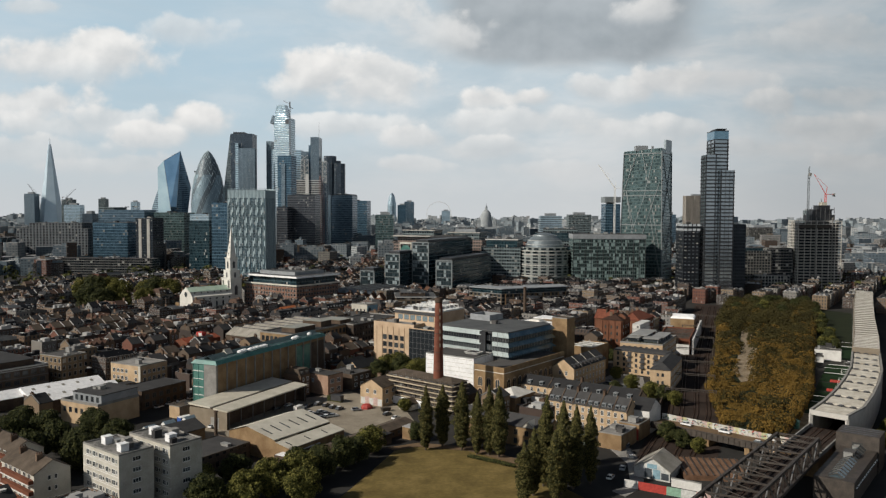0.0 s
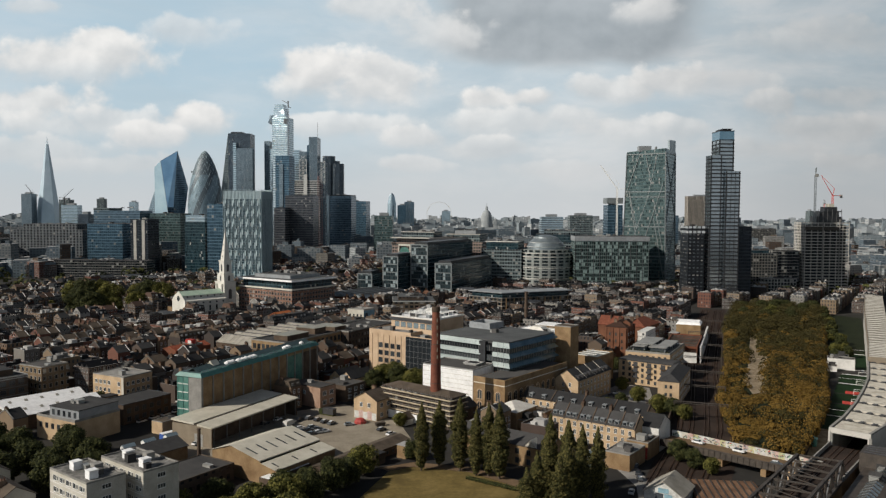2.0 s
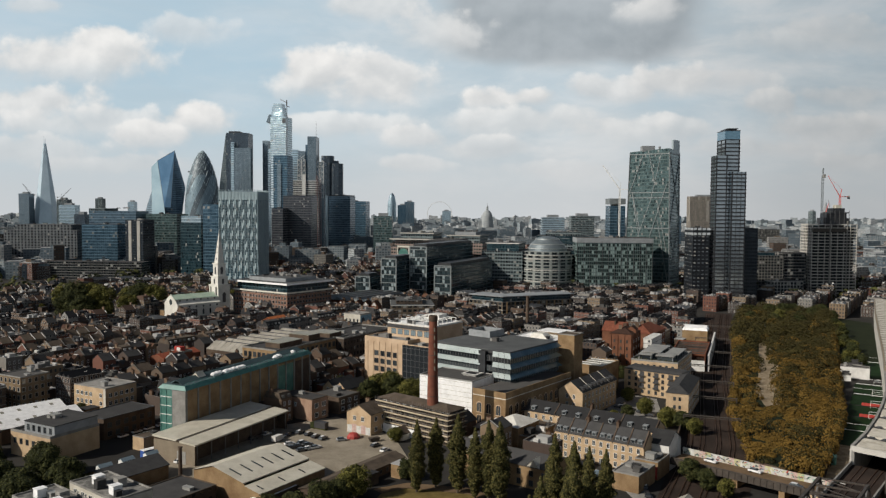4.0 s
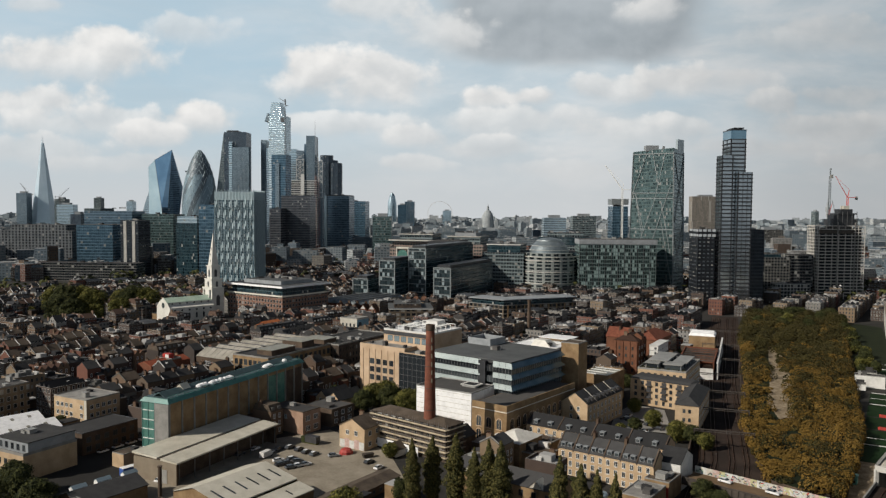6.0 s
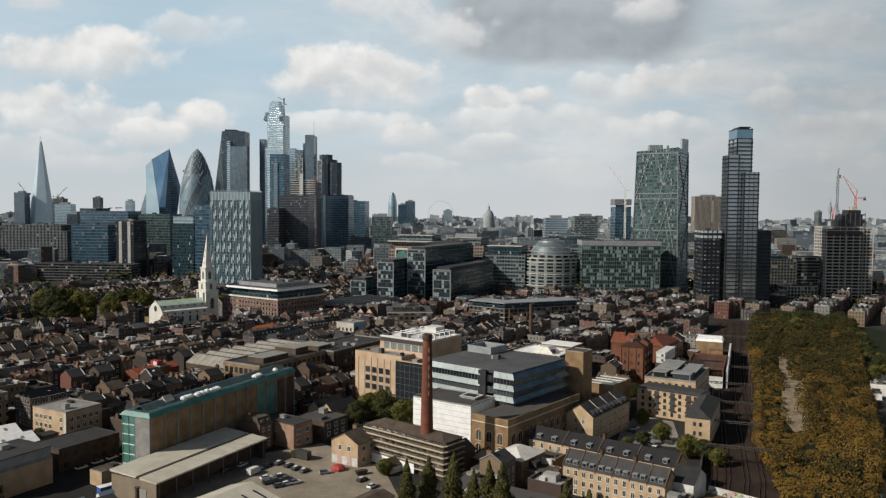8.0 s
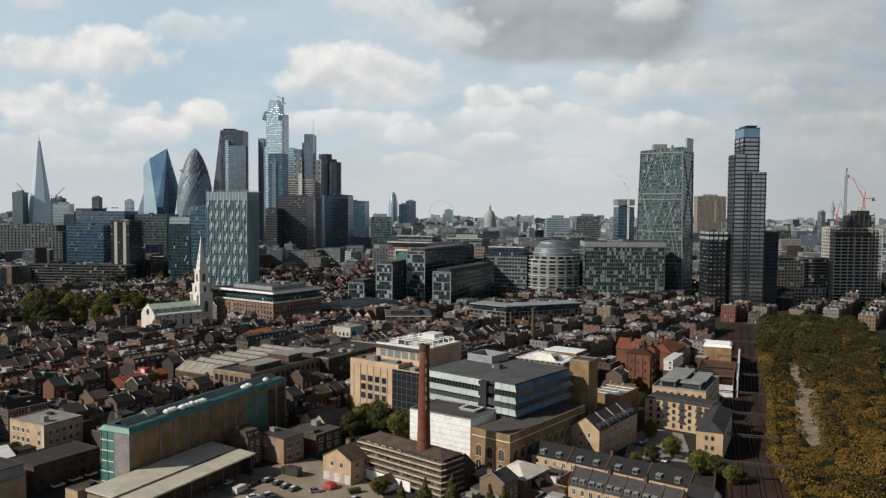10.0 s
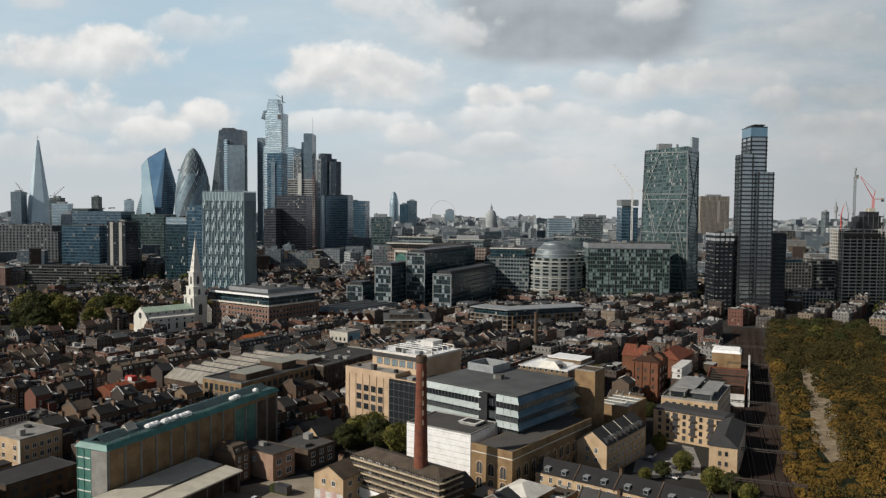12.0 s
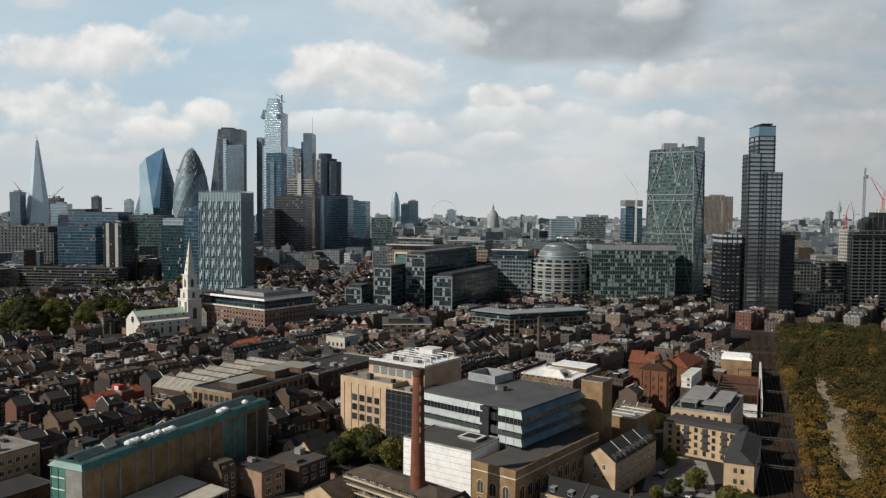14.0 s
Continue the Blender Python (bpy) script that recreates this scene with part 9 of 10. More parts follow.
for x, y, r, h in ((-9, 0, 13, 193), (9, -2, 13, 178), (0, 10, 12, 184)):
    part("shaft", Build().prism([(x + r * math.cos(a), y + r * math.sin(a)) for a in np.linspace(0, 2 * math.pi, 9)[:-1] + .39], 0, h, 0, 1), ["dark_tower", "felt"], ribbed)
office_layers("blue_office", "dark blue glass office with pale curved edge", -184, 1445, 44, 36, -8, [(0, 0, 0, 0, 0, 112, "stripe_tower"), (1, 1, 1, 1, 112, 114, "steel_black")], "felt", 3, 22)
office_layers("blue_office", "blue glass office block behind others", -195, 1832, 46, 40, -8, [(0, 0, 0, 0, 0, 107, "blue_tower")], "felt", 3, 23)
solo("pale_edge", Build().lathe([(3, 0), (3, 113), (.1, 113.2)], 12), "pale_pane", "pale glass corner drum of an office", "glass drum", -207, 1428)

# left-hand offices
st = office_layers("brown_slab", "dark slab tower with two pale vertical bands", -407, 1085, 25, 30, -8, [(0, 0, 0, 0, 0, 73, "slab_tower")], "felt", 2, 24, "tower")
for x in (-8, 4):
    part("vertical_band", Build().box(x, x + 4, -15.4, -15, 0, 72), "pale_concrete", st)
office_layers("blue_glass_office", "dark blue glass office with rounded corner", -472, 1140, 52, 50, -6, [(0, 0, 0, 0, 0, 66, "blue_tower")], "felt", 3, 25)
office_layers("framed_office", "dark office with pale roof frame", -505, 1255, 76, 40, -6, [(0, 0, 0, 0, 0, 84, "stripe_tower"), (0, 50, 0, 0, 84, 88, "pale_office")], "felt", 3, 26)
office_layers("green_office", "green glass office block", -432, 1260, 50, 40, -6, [(0, 0, 0, 0, 0, 80, "green_tower")], "felt", 3, 27)
office_layers("arched_bank", "beige stone office with tall dark arches", -580, 1195, 110, 60, -4, [(0, 0, 0, 0, 0, 56, "arch_office"), (14, 14, 10, 10, 56, 64, "arch_office")], "office_roof", 6, 28)
office_layers("low_office", "low long banded office row", -430, 1010, 120, 24, -4, [(0, 0, 0, 0, 0, 22, "dark_bands")], "felt", 5, 29)
office_layers("dark_office_block", "dark flat-roofed office block", -680, 1180, 70, 60, -4, [(0, 0, 0, 0, 0, 42, "glass_office")], "felt", 5, 30)


# far landmarks
def spire_tower():
    root = thing("spire_tower", "tall tapering glass spire tower coloured pale by haze", "tower", -1172, 2350)
    foot, head = [(-35, -20), (-8, -34), (34, -22), (38, 18), (-32, 24)], [(-3.2, -2), (-.8, -3.2), (3, -2.2), (3.4, 1.8), (-2.8, 2.4)]
    part("glass_skin", Build().prism(foot, 0, 276, tops=head), "spire_glass", root)
    part("tip", Build().prism([(-3.4, -2), (-.9, -3.4), (-1.6, 0)], 262, 298, tops=[(-1.4, -.4), (-1.1, -.6), (-1.2, 0)]).prism([(.6, -2.6), (3.4, -2.0), (2.4, .6)], 262, 293, tops=[(1.4, -.6), (1.7, -.5), (1.6, -.2)]), "spire_glass", root, "split glass tip")


spire_tower()
claim(-1172, 2350, 90, 80, 0)
cath = thing("cathedral", "distant stone cathedral with dome, greyed by haze in its colour", "cathedral", 141, 2515)
claim(141, 2515, 120, 70, 0)
part("body", Build().box(-30, 30, -40, 40, 0, 34).gable(-30, 30, -12, 12, 34, 42, 0), "lead_stone", cath)
part("drum", Build().lathe([(19, 30), (19, 58), (17, 58), (17, 64)], 24), "lead_stone", cath)
part("dome", Build().lathe([(17, 64), (16.4, 70), (14, 78), (9.5, 85), (4, 88.5)], 24), "lead_stone", cath, "grey lead dome")
part("lantern", Build().lathe([(4, 88), (3.6, 98), (2.5, 100), (.8, 103), (.4, 109), (.05, 110)], 10), "lead_stone", cath)
for x in (-24, 24):
    part("west_tower", Build().box(x - 5, x + 5, -45, -36, 0, 56).prism([(x - 4, -44), (x + 4, -44), (x + 4, -37), (x - 4, -37)], 56, 66, tops=[(x - .3, -41), (x + .3, -41), (x + .3, -40), (x - .3, -40)]), "lead_stone", cath)


def far_tower(x, y, w, d, h, mat, label, turn=0.0, name="far_tower", crown=0.0):
    root = thing(name, label, "tower", x, y, 0, turn)
    claim(x, y, w, d, turn)
    part("shaft", Build().box(-w / 2, w / 2, -d / 2, d / 2, 0, h, 0, 1), [mat, "felt"], root)
    part("roof_plant", Build().box(-w / 4, w / 4, -d / 4, d / 4, h, h + 5 + crown), "grey_cladding", root)
    return root


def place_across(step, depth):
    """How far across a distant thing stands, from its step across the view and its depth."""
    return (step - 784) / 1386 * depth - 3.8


# The pale and blue-grey materials here include distance haze in their colour.
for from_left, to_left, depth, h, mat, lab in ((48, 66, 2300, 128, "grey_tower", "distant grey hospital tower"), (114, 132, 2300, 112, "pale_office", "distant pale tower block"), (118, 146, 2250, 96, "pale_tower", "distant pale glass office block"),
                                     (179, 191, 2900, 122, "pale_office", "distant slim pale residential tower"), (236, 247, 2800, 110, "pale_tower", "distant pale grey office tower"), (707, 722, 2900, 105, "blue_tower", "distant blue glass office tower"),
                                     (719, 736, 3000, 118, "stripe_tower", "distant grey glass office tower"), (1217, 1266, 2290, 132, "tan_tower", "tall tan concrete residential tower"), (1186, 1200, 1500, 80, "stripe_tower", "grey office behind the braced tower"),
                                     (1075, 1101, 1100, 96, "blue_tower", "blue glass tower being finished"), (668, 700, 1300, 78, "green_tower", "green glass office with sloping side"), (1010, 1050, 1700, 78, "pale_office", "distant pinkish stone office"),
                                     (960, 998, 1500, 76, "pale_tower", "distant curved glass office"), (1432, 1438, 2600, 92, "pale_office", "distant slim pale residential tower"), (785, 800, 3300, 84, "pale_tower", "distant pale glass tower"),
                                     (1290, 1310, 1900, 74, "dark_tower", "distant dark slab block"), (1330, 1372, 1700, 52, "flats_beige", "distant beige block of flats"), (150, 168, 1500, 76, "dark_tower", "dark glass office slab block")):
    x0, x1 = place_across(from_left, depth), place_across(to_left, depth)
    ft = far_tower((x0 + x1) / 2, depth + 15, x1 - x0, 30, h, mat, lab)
    if depth == 1100:
        part("crown_frame", Build().box(-11, 11, -14, 14, h + 2, h + 10), "steel_pale", ft, "pale crown frame")
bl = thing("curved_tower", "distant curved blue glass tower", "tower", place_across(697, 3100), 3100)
part("shaft", Build().lathe([(13, 0), (18, 60), (17, 110), (11, 140), (4, 152), (.1, 153)], 20), "pale_tower", bl)
solo("telecom_tower", Build().lathe([(6, 0), (6, 90), (11, 91), (11, 118), (6, 119), (5, 140), (1.5, 141), (1, 160)], 14), "lead_stone", "distant round telecom tower", "tower", 2085, 4300)
tower_crane(238, 1092, 118, 40, 165, "frame_white", .95, "white luffing tower crane behind the braced tower", 3.0)
tower_crane(-1200, 2320, 125, 45, 160, "steel_grey", .8, bold=3.0)
tower_crane(-1090, 2280, 118, 36, 40, "steel_grey", .8, bold=3.0)
tower_crane(900, 1850, 88, 30, 150, "steel_grey", 1.35, "distant tower crane on the horizon", 3.0)
tower_crane(1010, 2100, 84, 30, 30, "crane_red", 1.2, "distant red tower crane on the horizon", 3.0)
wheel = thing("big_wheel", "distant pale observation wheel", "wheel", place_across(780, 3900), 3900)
wb = Build()
for k in range(40):
    a, b = 2 * math.pi * k / 40, 2 * math.pi * (k + 1) / 40
    wb.beam((60 * math.cos(a), 0, 68 + 60 * math.sin(a)), (60 * math.cos(b), 0, 68 + 60 * math.sin(b)), 2.2)
part("rim", wb, "frame_white", wheel)

# ---- streets of smaller buildings ----
claim(100, 400, 1, 1, 0)
for k in range(20):
    x, y, d = along(LINE, 22 + 24 * k)
    claim(x, y, 30, 26, math.degrees(math.atan2(d[1], d[0])), 1)
for a, b, w in (((146, 322), (245, 520), 74), ((235, 500), (330, 690), 90), ((110, 300), (165, 440), 34), ((150, 440), (270, 700), 60)):
    claim((a[0] + b[0]) / 2, (a[1] + b[1]) / 2, math.dist(a, b), w, math.degrees(math.atan2(b[1] - a[1], b[0] - a[0])), 0)
claim(0, 225, 150, 110, 0)
claim(105, 245, 90, 110, 0, 0)
claim(128, 285, 40, 40, 0, 0)
claim(165, 345, 40, 60, 58, 0)
claim(-45, 322, 70, 50, 58, 0)
claim(-70, 300, 60, 60, 57, 0)
claim(82, 375, 26, 40, 55, 0)
claim(-24, 400, 36, 24, -36, 0)
claim(-310, 686, 60, 26, 0, 0)
claim(-300, 650, 90, 50, 0, 0)
claim(68, 352, 60, 34, -36, 0)
claim(80, 368, 40, 30, 54, 0)
claim(-262, 708, 30, 26, 0, 0)
claim(92, 392, 40, 40, 56, 0)
claim(72, 360, 44, 26, -36, 0)
claim(98, 400, 30, 24, 56, 0)
claim(-205, 762, 60, 30, 0, 0)
claim(-140, 275, 70, 60, 0, 0)

HOUSES = []
def house_mesh(w, d, e, r, k):
    """Wall and roof meshes of a terraced house: width, depth, eaves, ridge."""
    wall = Build().box(-w / 2, w / 2, -d / 2, d / 2, 0, e)
    roof = Build()
    if k == 0:                                   # ridge along the street
        wall = Build().shell(w, d, e, r)
        roof.gable(-w / 2, w / 2, -d / 2, d / 2, e, r, .12)
    elif k == 1:                                 # flat with parapet
        wall.box(-w / 2, w / 2, -d / 2, -d / 2 + .4, e, e + 1, 0, 1).box(-w / 2, w / 2, d / 2 - .4, d / 2, e, e + 1, 0, 1)
        wall.box(-w / 2, -w / 2 + .4, -d / 2 + .4, d / 2 - .4, e, e + 1, 0, 1).box(w / 2 - .4, w / 2, -d / 2 + .4, d / 2 - .4, e, e + 1, 0, 1)
        roof.box(-w / 2 + .3, w / 2 - .3, -d / 2 + .3, d / 2 - .3, e, e + .15)
        roof.box(-w * .3, w * .1, -d * .2, d * .2, e + .15, e + 2.2)
    elif k == 2:                                 # mansard with a flat top and dormers
        roof.prism([(-w / 2, -d / 2), (w / 2, -d / 2), (w / 2, d / 2), (-w / 2, d / 2)], e, r, tops=[(-w / 2 + .1, -d / 2 + 1.6), (w / 2 - .1, -d / 2 + 1.6), (w / 2 - .1, d / 2 - 1.6), (-w / 2 + .1, d / 2 - 1.6)])
        for y0, y1 in ((-d / 2 + .3, -d / 2 + 1.8), (d / 2 - 1.8, d / 2 - .3)):
            for x in (-w / 4, w / 4):
                wall.box(x - .7, x + .7, y0, y1, e, e + 1.7, 1, 1)
    else:                                        # gable to the street, M-shaped
        for x0, x1 in ((-w / 2, 0), (0, w / 2)):
            m = (x0 + x1) / 2
            for y, f in ((-d / 2, 1), (d / 2, -1)):
                t = [(x0, y, e), (x1, y, e), (m, y, r)]
                wall.face(t if f > 0 else [t[1], t[0], t[2]], 0, [(p[0], p[2]) for p in (t if f > 0 else [t[1], t[0], t[2]])])
            roof.face([(m, -d / 2 - .1, r), (m, d / 2 + .1, r), (x0, d / 2 + .1, e), (x0, -d / 2 - .1, e)])
            roof.face([(x1, -d / 2 - .1, e), (x1, d / 2 + .1, e), (m, d / 2 + .1, r), (m, -d / 2 - .1, r)])
    if k in (0, 2, 3):                           # rear wing with a lean-to roof
        x0, x1, y1, h = -w / 2 + .25, -w * .04, d / 2 + 3.4, e * .70
        wall.box(x0, x1, d / 2, y1, 0, h)
        roof.prism([(x0 - .1, d / 2), (x1 + .1, d / 2), (x1 + .1, y1 + .15), (x0 - .1, y1 + .15)], h, h + .9, tops=[(x0 - .1, d / 2), (x1 + .1, d / 2), (x1 + .1, d / 2 + .4), (x0 - .1, d / 2 + .4)])
    if k == 0:                                   # raised party wall
        for y in (-d / 2, d / 2):
            wall.beam((-w / 2 + .1, y, e + .25), (-w / 2 + .1, 0, r + .3), .34, .55, 1)
    return wall, roof


SLATES = ("slate", "slate", "slate", "clay_tile", "slate", "brown_roof")
for k in range(14):
    rr = random.Random(100 + k)
    w, d, e = rr.choice((5.6, 6.4, 7.2, 8.5)), rr.uniform(8.5, 11.5), rr.choice((7.2, 8.6, 9.6, 10.8))
    kind = (0, 0, 2, 1, 0, 3, 0, 2, 1, 0, 0, 3, 1, 2)[k]
    wall, roof = house_mesh(w, d, e, e + (rr.uniform(2.4, 3.6) if kind != 3 else 2.2), kind)
    mat = "roof_mix" if kind == 1 else rr.choice(SLATES)
    HOUSES.append((w, d, e, kind, (wall.mesh("terraced_house", ["house_wall", "coping"]), wall.mesh("terraced_house", ["house_plain", "coping"])), roof.mesh("roof", mat), wall, roof, {0: "brick terraced house with pitched roof and chimney stack", 1: "flat-roofed brick town house with parapet", 2: "brick town house with mansard roof and dormers", 3: "brick house with twin street gables"}[kind]))
BLOCKS = []
for k in range(9):
    rr = random.Random(300 + k)
    w, d, h = rr.uniform(9, 17), rr.uniform(10, 14), rr.uniform(8, 14)
    wall = Build().box(-w / 2, w / 2, -d / 2, d / 2, 0, h)
    for x0, x1, y0, y1 in ((-w / 2, w / 2, -d / 2, -d / 2 + .35), (-w / 2, w / 2, d / 2 - .35, d / 2), (-w / 2, -w / 2 + .35, -d / 2 + .35, d / 2 - .35), (w / 2 - .35, w / 2, -d / 2 + .35, d / 2 - .35)):
        wall.box(x0, x1, y0, y1, h, h + .8, 0, 1)
    roof = Build()
    if k % 3 == 2:
        for q in range(3):                       # saw-tooth or triple pitched roof
            y0 = -d / 2 + .4 + q * (d - .8) / 3
            roof.gable_ends(-w / 2 + .4, w / 2 - .4, y0, y0 + (d - .8) / 3, h, h + 2.0).gable(-w / 2 + .4, w / 2 - .4, y0, y0 + (d - .8) / 3, h, h + 2.0, 0)
    else:
        roof.box(-w / 2 + .3, w / 2 - .3, -d / 2 + .3, d / 2 - .3, h, h + .15)
        for q in range(rr.randint(2, 5)):
            x, y, s = rr.uniform(-w / 2 + 2.5, w / 2 - 2.5), rr.uniform(-d / 2 + 2.5, d / 2 - 2.5), rr.uniform(.6, 2.0)
            roof.box(x - s, x + s, y - s * .8, y + s * .8, h + .15, h + rr.uniform(.8, 2.8))
    BLOCKS.append((w, d, h, 9, wall.mesh("commercial_block", ["house_wall", "coping"]), roof.mesh("roof", "roof_mix"), wall, roof, "flat-roofed brick commercial building with roof units" if k % 3 != 2 else "brick workshop with triple pitched roof"))

city = random.Random(77)
TU = radians(56)
cu, su = math.cos(TU), math.sin(TU)


def house_at(u, v, turn_extra):
    return u * cu - v * su, u * su + v * cu


def shown(x, y, margin=25):
    return 175 < y and abs(x) < .60 * y + margin


LOTS = []
for iu in range(-6, 18):
    for iv in range(-14, 16):
        u0, v0 = iu * 78.0 + (iv % 2) * 23, iv * 50.0
        style = city.random()
        mid = house_at(u0 + 34, v0 + 25, 0)
        if mid[1] > 600 and mid[0] > -30:
            style = .78 + .2 * style
        for row in (0, 1):
            v = v0 + (5.5 + 5 if row == 0 else 44 - 5)
            u = u0 + city.uniform(0, 3)
            while u < u0 + 68:
                if style < .76:
                    spec = HOUSES[city.randrange(len(HOUSES))] if city.random() < .5 else HOUSES[(iu * 5 + iv * 3 + row) % len(HOUSES)]
                else:
                    spec = BLOCKS[city.randrange(len(BLOCKS))]
                w, d = spec[0], spec[1]
                x, y = house_at(u + w / 2, v, 0)
                u += w + (0.03 if style < .76 else city.uniform(.5, 4))
                if not shown(x, y) or y > 1150:
                    continue
                corners = [(x + a * w / 2 * cu - b * d / 2 * su, y + a * w / 2 * su + b * d / 2 * cu) for a in (-1, 0, 1) for b in (-1, 0, 1)]
                if all(free(*p) for p in corners):
                    LOTS.append((y + abs(x) * .2, x, y, math.degrees(TU) + (0 if row == 0 else 180), spec))
        # back gardens: sheds and small trees in the middle of a block
        for _ in range(5):
            x, y = house_at(u0 + city.uniform(4, 64), v0 + 25 + city.uniform(-5, 5), 0)
            if shown(x, y) and y < 720 and free(x, y):
                if city.random() < .55:
                    tree("round", x, y, city.uniform(4, 8), city.randrange(5), "small leafy garden tree behind houses", "garden trees")
                else:
                    a, b, h = city.uniform(2, 5), city.uniform(3, 6), city.uniform(2.6, 6)
                    solo("outbuilding", Build().box(-a, a, -b / 2, b / 2, 0, h).box(-a - .15, a + .15, -b / 2 - .15, b / 2 + .15, h, h + .2, 1, 1, True), [city.choice(("stock_brick", "dark_brick", "red_brick")), "roof_mix"], "low brick outbuilding in a back yard", "outbuilding", x, y, 0, math.degrees(TU))
LOTS.sort(key=lambda lot: lot[0])
stack = Build().box(-.45, .45, -.9, .9, -1.2, 1.5).box(-.55, .55, -1.0, 1.0, 1.5, 1.9, 0, None, True)
unit = Build().box(-.7, .7, -.7, .7, -.3, 1.2)
HATCH = [Build().box(-a, a, -b, b, -.6, c).box(-a - .1, a + .1, -b - .1, b + .1, c, c + .12, 1, 1, True).mesh("roof_hatch", ["coping", "white_paint"]) for a, b, c in ((.7, .9, 1.0), (1.1, .6, .8), (.5, 1.6, 1.3))]
count = {"terraced_house": 0, "commercial_block": 0}
far = Build()
for _, x, y, turn, spec in LOTS:
    house = spec[3] != 9
    name = "terraced_house" if house else "commercial_block"
    count[name] += 1
    top = pose(-spec[0] / 2 + .5, city.uniform(-1.5, 1.5), spec[2] + (2.0 if spec[3] in (0, 2) else 1.2))
    if count[name] <= 295:
        built = house and count[name] <= 150       # the nearest houses have built windows
        root = tagged(new(name, spec[4][1 if built else 0] if house else spec[4]), spec[8], "house" if house else "building", "houses of the old streets" if house else "commercial blocks")
        root.matrix_basis = pose(x, y, -.02, 0, 0, turn)
        part("roof", spec[5], None, root)
        if built:
            ends = ((-spec[0] / 2, -spec[1] / 2), (spec[0] / 2, -spec[1] / 2)) if turn < 180 else ((spec[0] / 2, spec[1] / 2), (-spec[0] / 2, spec[1] / 2))
            window_row(root, *ends, [1.1 + 2.9 * q for q in range(int((spec[2] - .6) / 2.9))], 2 if spec[0] < 7.5 else 3, window_mesh(.95, 1.6, "frame_white", "pane", 1), .4)
        if house:
            part("chimney", chimney_mesh(), None, root, "", top)
            part("roof_hatch", HATCH[count[name] % 3], None, root, "", pose(city.uniform(-.2, .3) * spec[0], city.uniform(-.25, .1) * spec[1], spec[2] + (1.0 if spec[3] in (0, 2, 3) else .2)))
        else:
            part("white_unit", HATCH[count[name] % 3], None, root, "", pose(city.uniform(-.35, .35) * spec[0], city.uniform(-.35, .35) * spec[1], spec[2] + .2))
    else:
        m = pose(x, y, city.uniform(-.8, 0), 0, 0, turn) @ Matrix.Diagonal((1, 1, city.uniform(.85, 1.25), 1))
        far.take(spec[6], m, {0: 0, 1: 4})
        far.take(spec[7], m, {0: 1 if spec[3] in (1, 9) else 2})
        if house:
            far.take(stack, m @ top, {0: 3})
        for _ in range(2):
            far.take(unit, m @ pose(city.uniform(-.35, .35) * spec[0], city.uniform(-.35, .35) * spec[1], spec[2] + city.uniform(.1, 1.0), 0, 0, city.uniform(-20, 20)) @ Matrix.Diagonal((city.uniform(.5, 1.6), city.uniform(.5, 1.8), city.uniform(.6, 1.6), 1)), {0: 4})
solo("distant_rooftops", far, ["stuff_wall", "roof_island", "tile_island", "stack_brick", "coping_island"], "dense distant brick houses and flat roofs", "rooftops", kind="stuff")

# the city beyond, thinning to the horizon
deep = Build()
dr = random.Random(5)
for _ in range(6500):
    y = 1000 + 3900 * dr.random() ** 1.35
    x = dr.uniform(-.64, .64) * y
    if not free(x, y) or (y < 1160 and abs(x) < 450 and y < 1100):
        continue
    w, d = dr.uniform(14, 46), dr.uniform(12, 34)
    h = dr.uniform(11, 24) if dr.random() < .8 else dr.uniform(22, 46)
    close = y < 1650
    if close:
        w, d, h = w * .8, d * .8, h * .9
    h += max(0, (y - 2500)) * .006
    t = dr.uniform(-.5, .5)
    c, s = math.cos(t), math.sin(t)
    q = [(x + a * w / 2 * c - b * d / 2 * s, y + a * w / 2 * s + b * d / 2 * c) for a, b in ((-1, -1), (1, -1), (1, 1), (-1, 1))]
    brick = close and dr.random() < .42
    # Blocks farther off take the wall colours that carry haze.
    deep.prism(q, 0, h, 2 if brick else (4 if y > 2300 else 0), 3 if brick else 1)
    if dr.random() < .5:
        k = dr.uniform(.2, .4)
        deep.prism([(x + (p[0] - x) * k, y + (p[1] - y) * k) for p in q], h, h + dr.uniform(2, 5), 2 if brick else 0, 3 if brick else 1)
solo("distant_city", deep, ["far_haze_wall", "far_haze_roof", "stuff_wall", "roof_island", "horizon_haze_wall"], "distant city coloured pale by haze, spreading to the horizon", "city", kind="stuff")
tb = Build()
for _ in range(900):
    y = 800 + 3600 * dr.random() ** 1.3
    x = dr.uniform(-.62, .62) * y
    if free(x, y):
        leaf_cloud(tb, x, y, 7, 9, 9, 7, 14, 3.0, dr, 0, .6)
solo("distant_trees", tb, "leaf_dark", "dark tree crowns among distant roofs", "trees", kind="stuff")

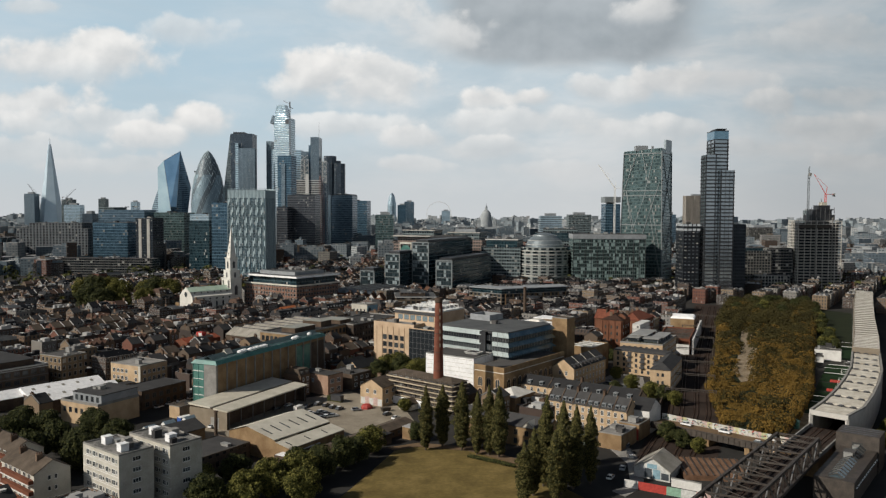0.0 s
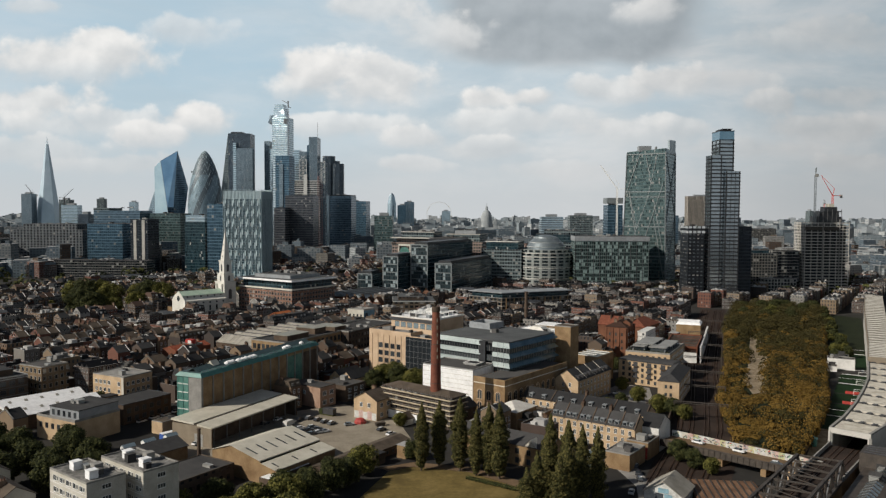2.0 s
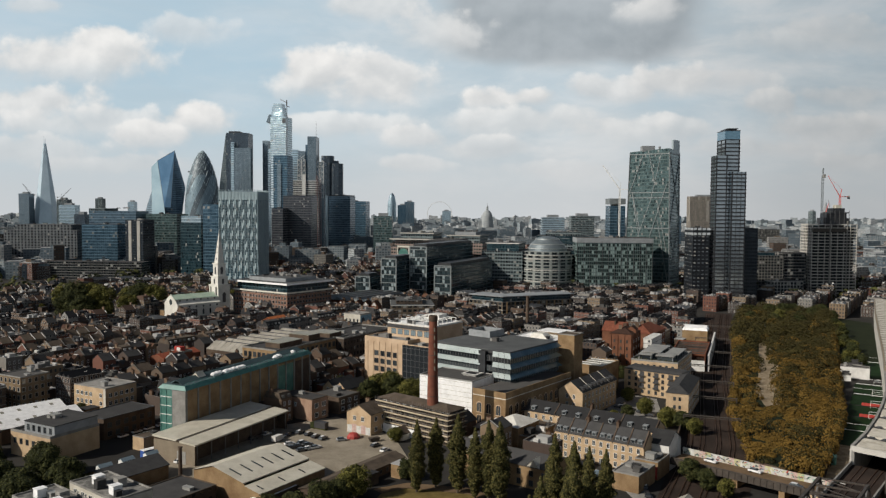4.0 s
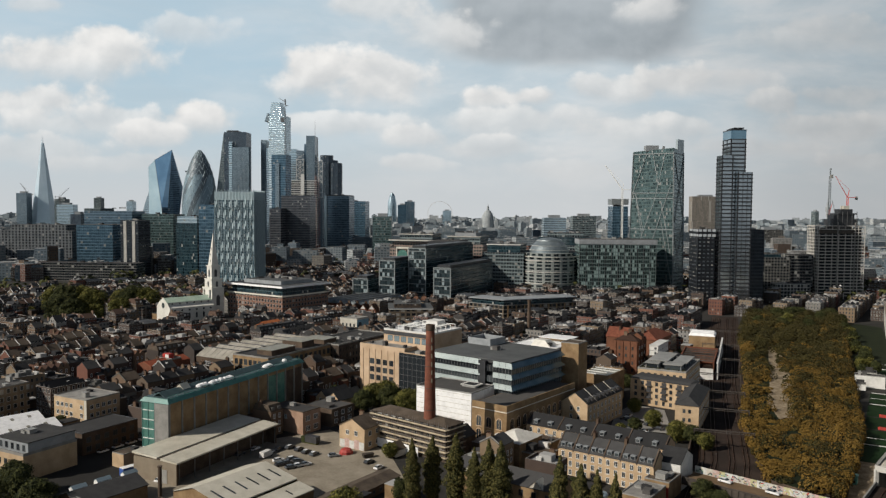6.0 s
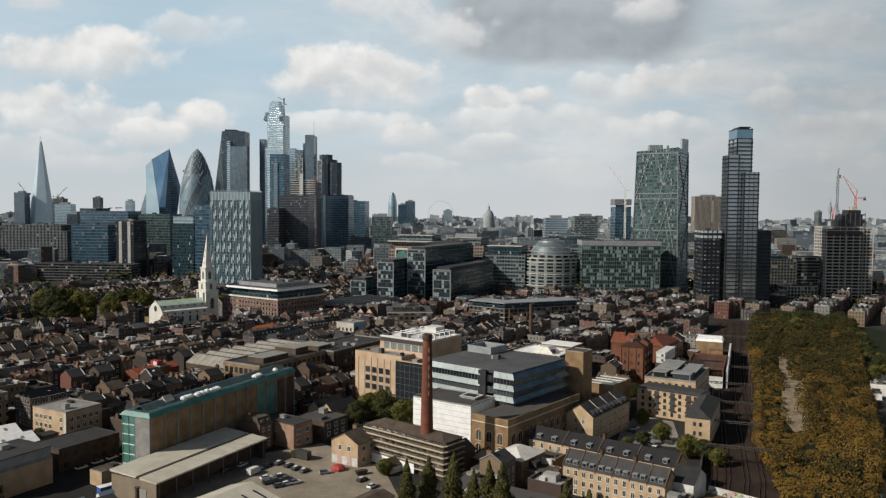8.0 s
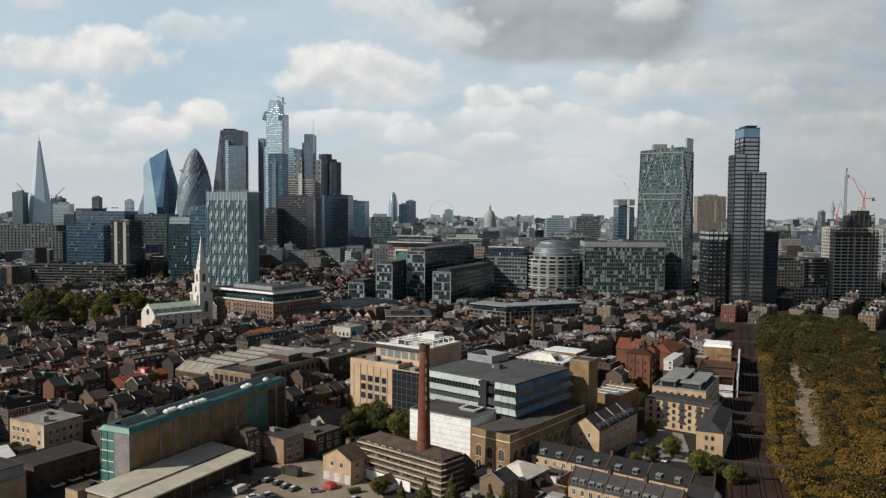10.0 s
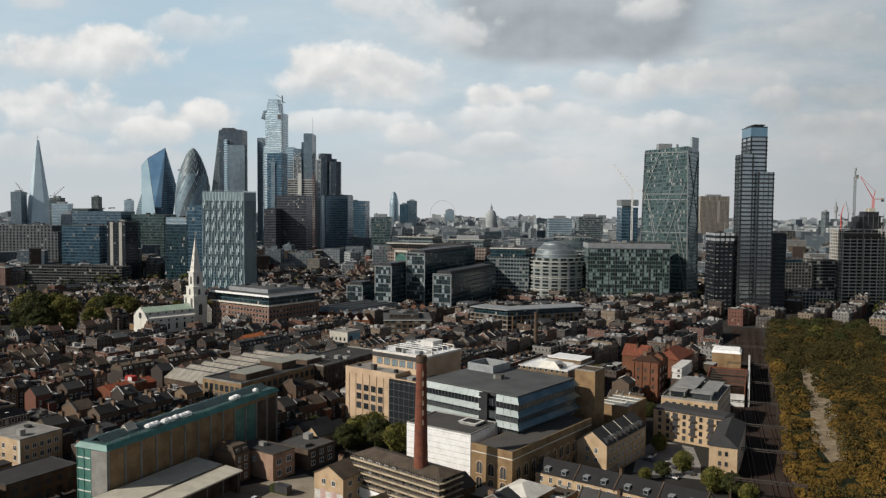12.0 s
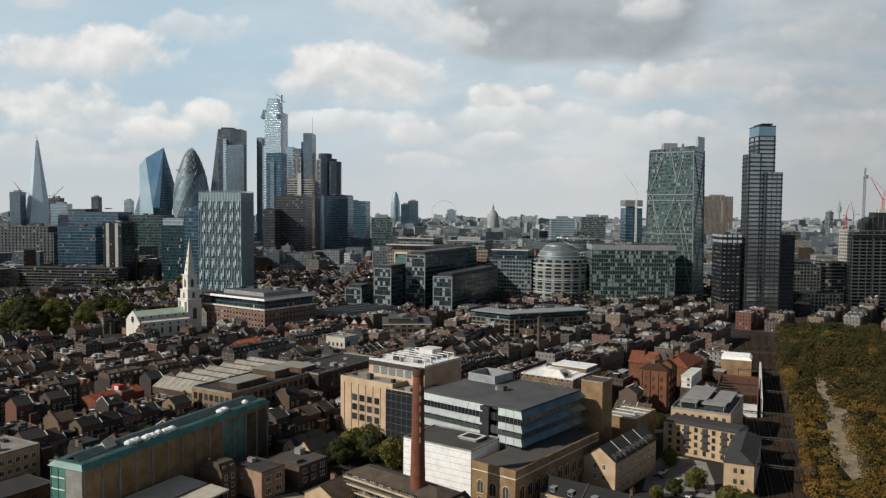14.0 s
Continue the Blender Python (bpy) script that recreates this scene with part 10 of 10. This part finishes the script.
# ---- parked cars ----
def car_thing():
    root = thing("parked_car", "parked car with glossy paint", "car", 0, 0, 0, 0, "parked cars")
    b = Build()
    prof = [(-2.1, .35), (-2.15, .75), (-1.9, .95), (.95, .98), (2.0, .8), (2.15, .55), (2.1, .32)]
    for y in (-.85, .85):
        f = [(x, y, z) for x, z in prof]
        b.face(f[::-1] if y < 0 else f)
    for (x0, z0), (x1, z1) in zip(prof, prof[1:]):
        b.face([(x0, -.85, z0), (x0, .85, z0), (x1, .85, z1), (x1, -.85, z1)])
    part("body", b, "car_paint", root)
    part("cabin", Build().prism([(-1.85, -.8), (1.0, -.8), (1.0, .8), (-1.85, .8)], .95, 1.45, 0, 1, tops=[(-1.4, -.62), (.35, -.62), (.35, .62), (-1.4, .62)]), ["pane", "car_paint"], root, "dark glass cabin")
    for x in (-1.3, 1.35):
        for y in (-.82, .82):
            part("wheel", Build().tube((x, y - .1, .32), (x, y + .1, .32), .32, .32, 10), "tyre", root)
    return root


first = car_thing()
first.matrix_basis = pose(-48.0, 321.0, .06, 0, 0, 35)
cr = random.Random(3)
CARS = [(89.4, 369.3, 146), (82.3, 365.2, 140), (79, 371, 56), (-50.4, 319.4, 35), (-52.6, 317.6, 35), (-54.6, 322.6, 35), (-51.5, 324.4, 35), (-56.8, 320.6, 35), (-58.4, 325, 35), (-54.0, 327, 40), (-61, 338, 62), (-57.4, 340.5, 62), (-53.5, 338, 62), (-50.2, 335, 62), (-47, 332.6, 62), (-63.6, 334.2, 62), (-39.5, 331, 20),
        (-93, 304, 60), (-74, 332, 64), (-70, 338, 64), (-22, 318, 56), (-26, 324, 56), (-128, 345, 60), (-125, 350, 60), (-131, 340, 60), (-122, 355, 60), (-119, 345, 60), (-122, 340, 60), (-116, 350, 60), (-125, 334, 60),
        (84, 379, 40), (87, 376, 40), (90, 373, 40), (79, 384, 130), (82, 389, 55), (75, 372, 55), (108, 270, -43), (101, 284, -43), (90, 294, -43), (63.5, 274, 78), (62.5, 268, 78), (64.5, 281, 70), (51, 247, 60), (57, 256, 72), (130, 315, 60), (228, 440, 62)]
for x, y, a in CARS:
    copy_thing(first, pose(x, y, 4.46 if a == -43 else .06, 0, 0, a + cr.uniform(-4, 4)))
for k, (x, y, a) in enumerate(((-127, 356, 60), (-118, 362, 60), (-64, 330, 64), (-44, 285, 57))):
    v = thing("parked_van", "white delivery van parked on the street", "van", x, y, .06, a, "parked vans")
    part("body", Build().box(-2.6, 1.4, -1, 1, .4, 2.4, 0, 0, True).prism([(1.4, -1), (2.7, -1), (2.7, 1), (1.4, 1)], .4, 2.3, 0, 0, tops=[(1.4, -.95), (1.8, -.95), (1.8, .95), (1.4, .95)]), "white_paint", v)
    for wx in (-1.7, 1.8):
        for wy in (-.95, .95):
            part("wheel", Build().tube((wx, wy - .1, .36), (wx, wy + .1, .36), .36, .36, 10), "tyre", v)
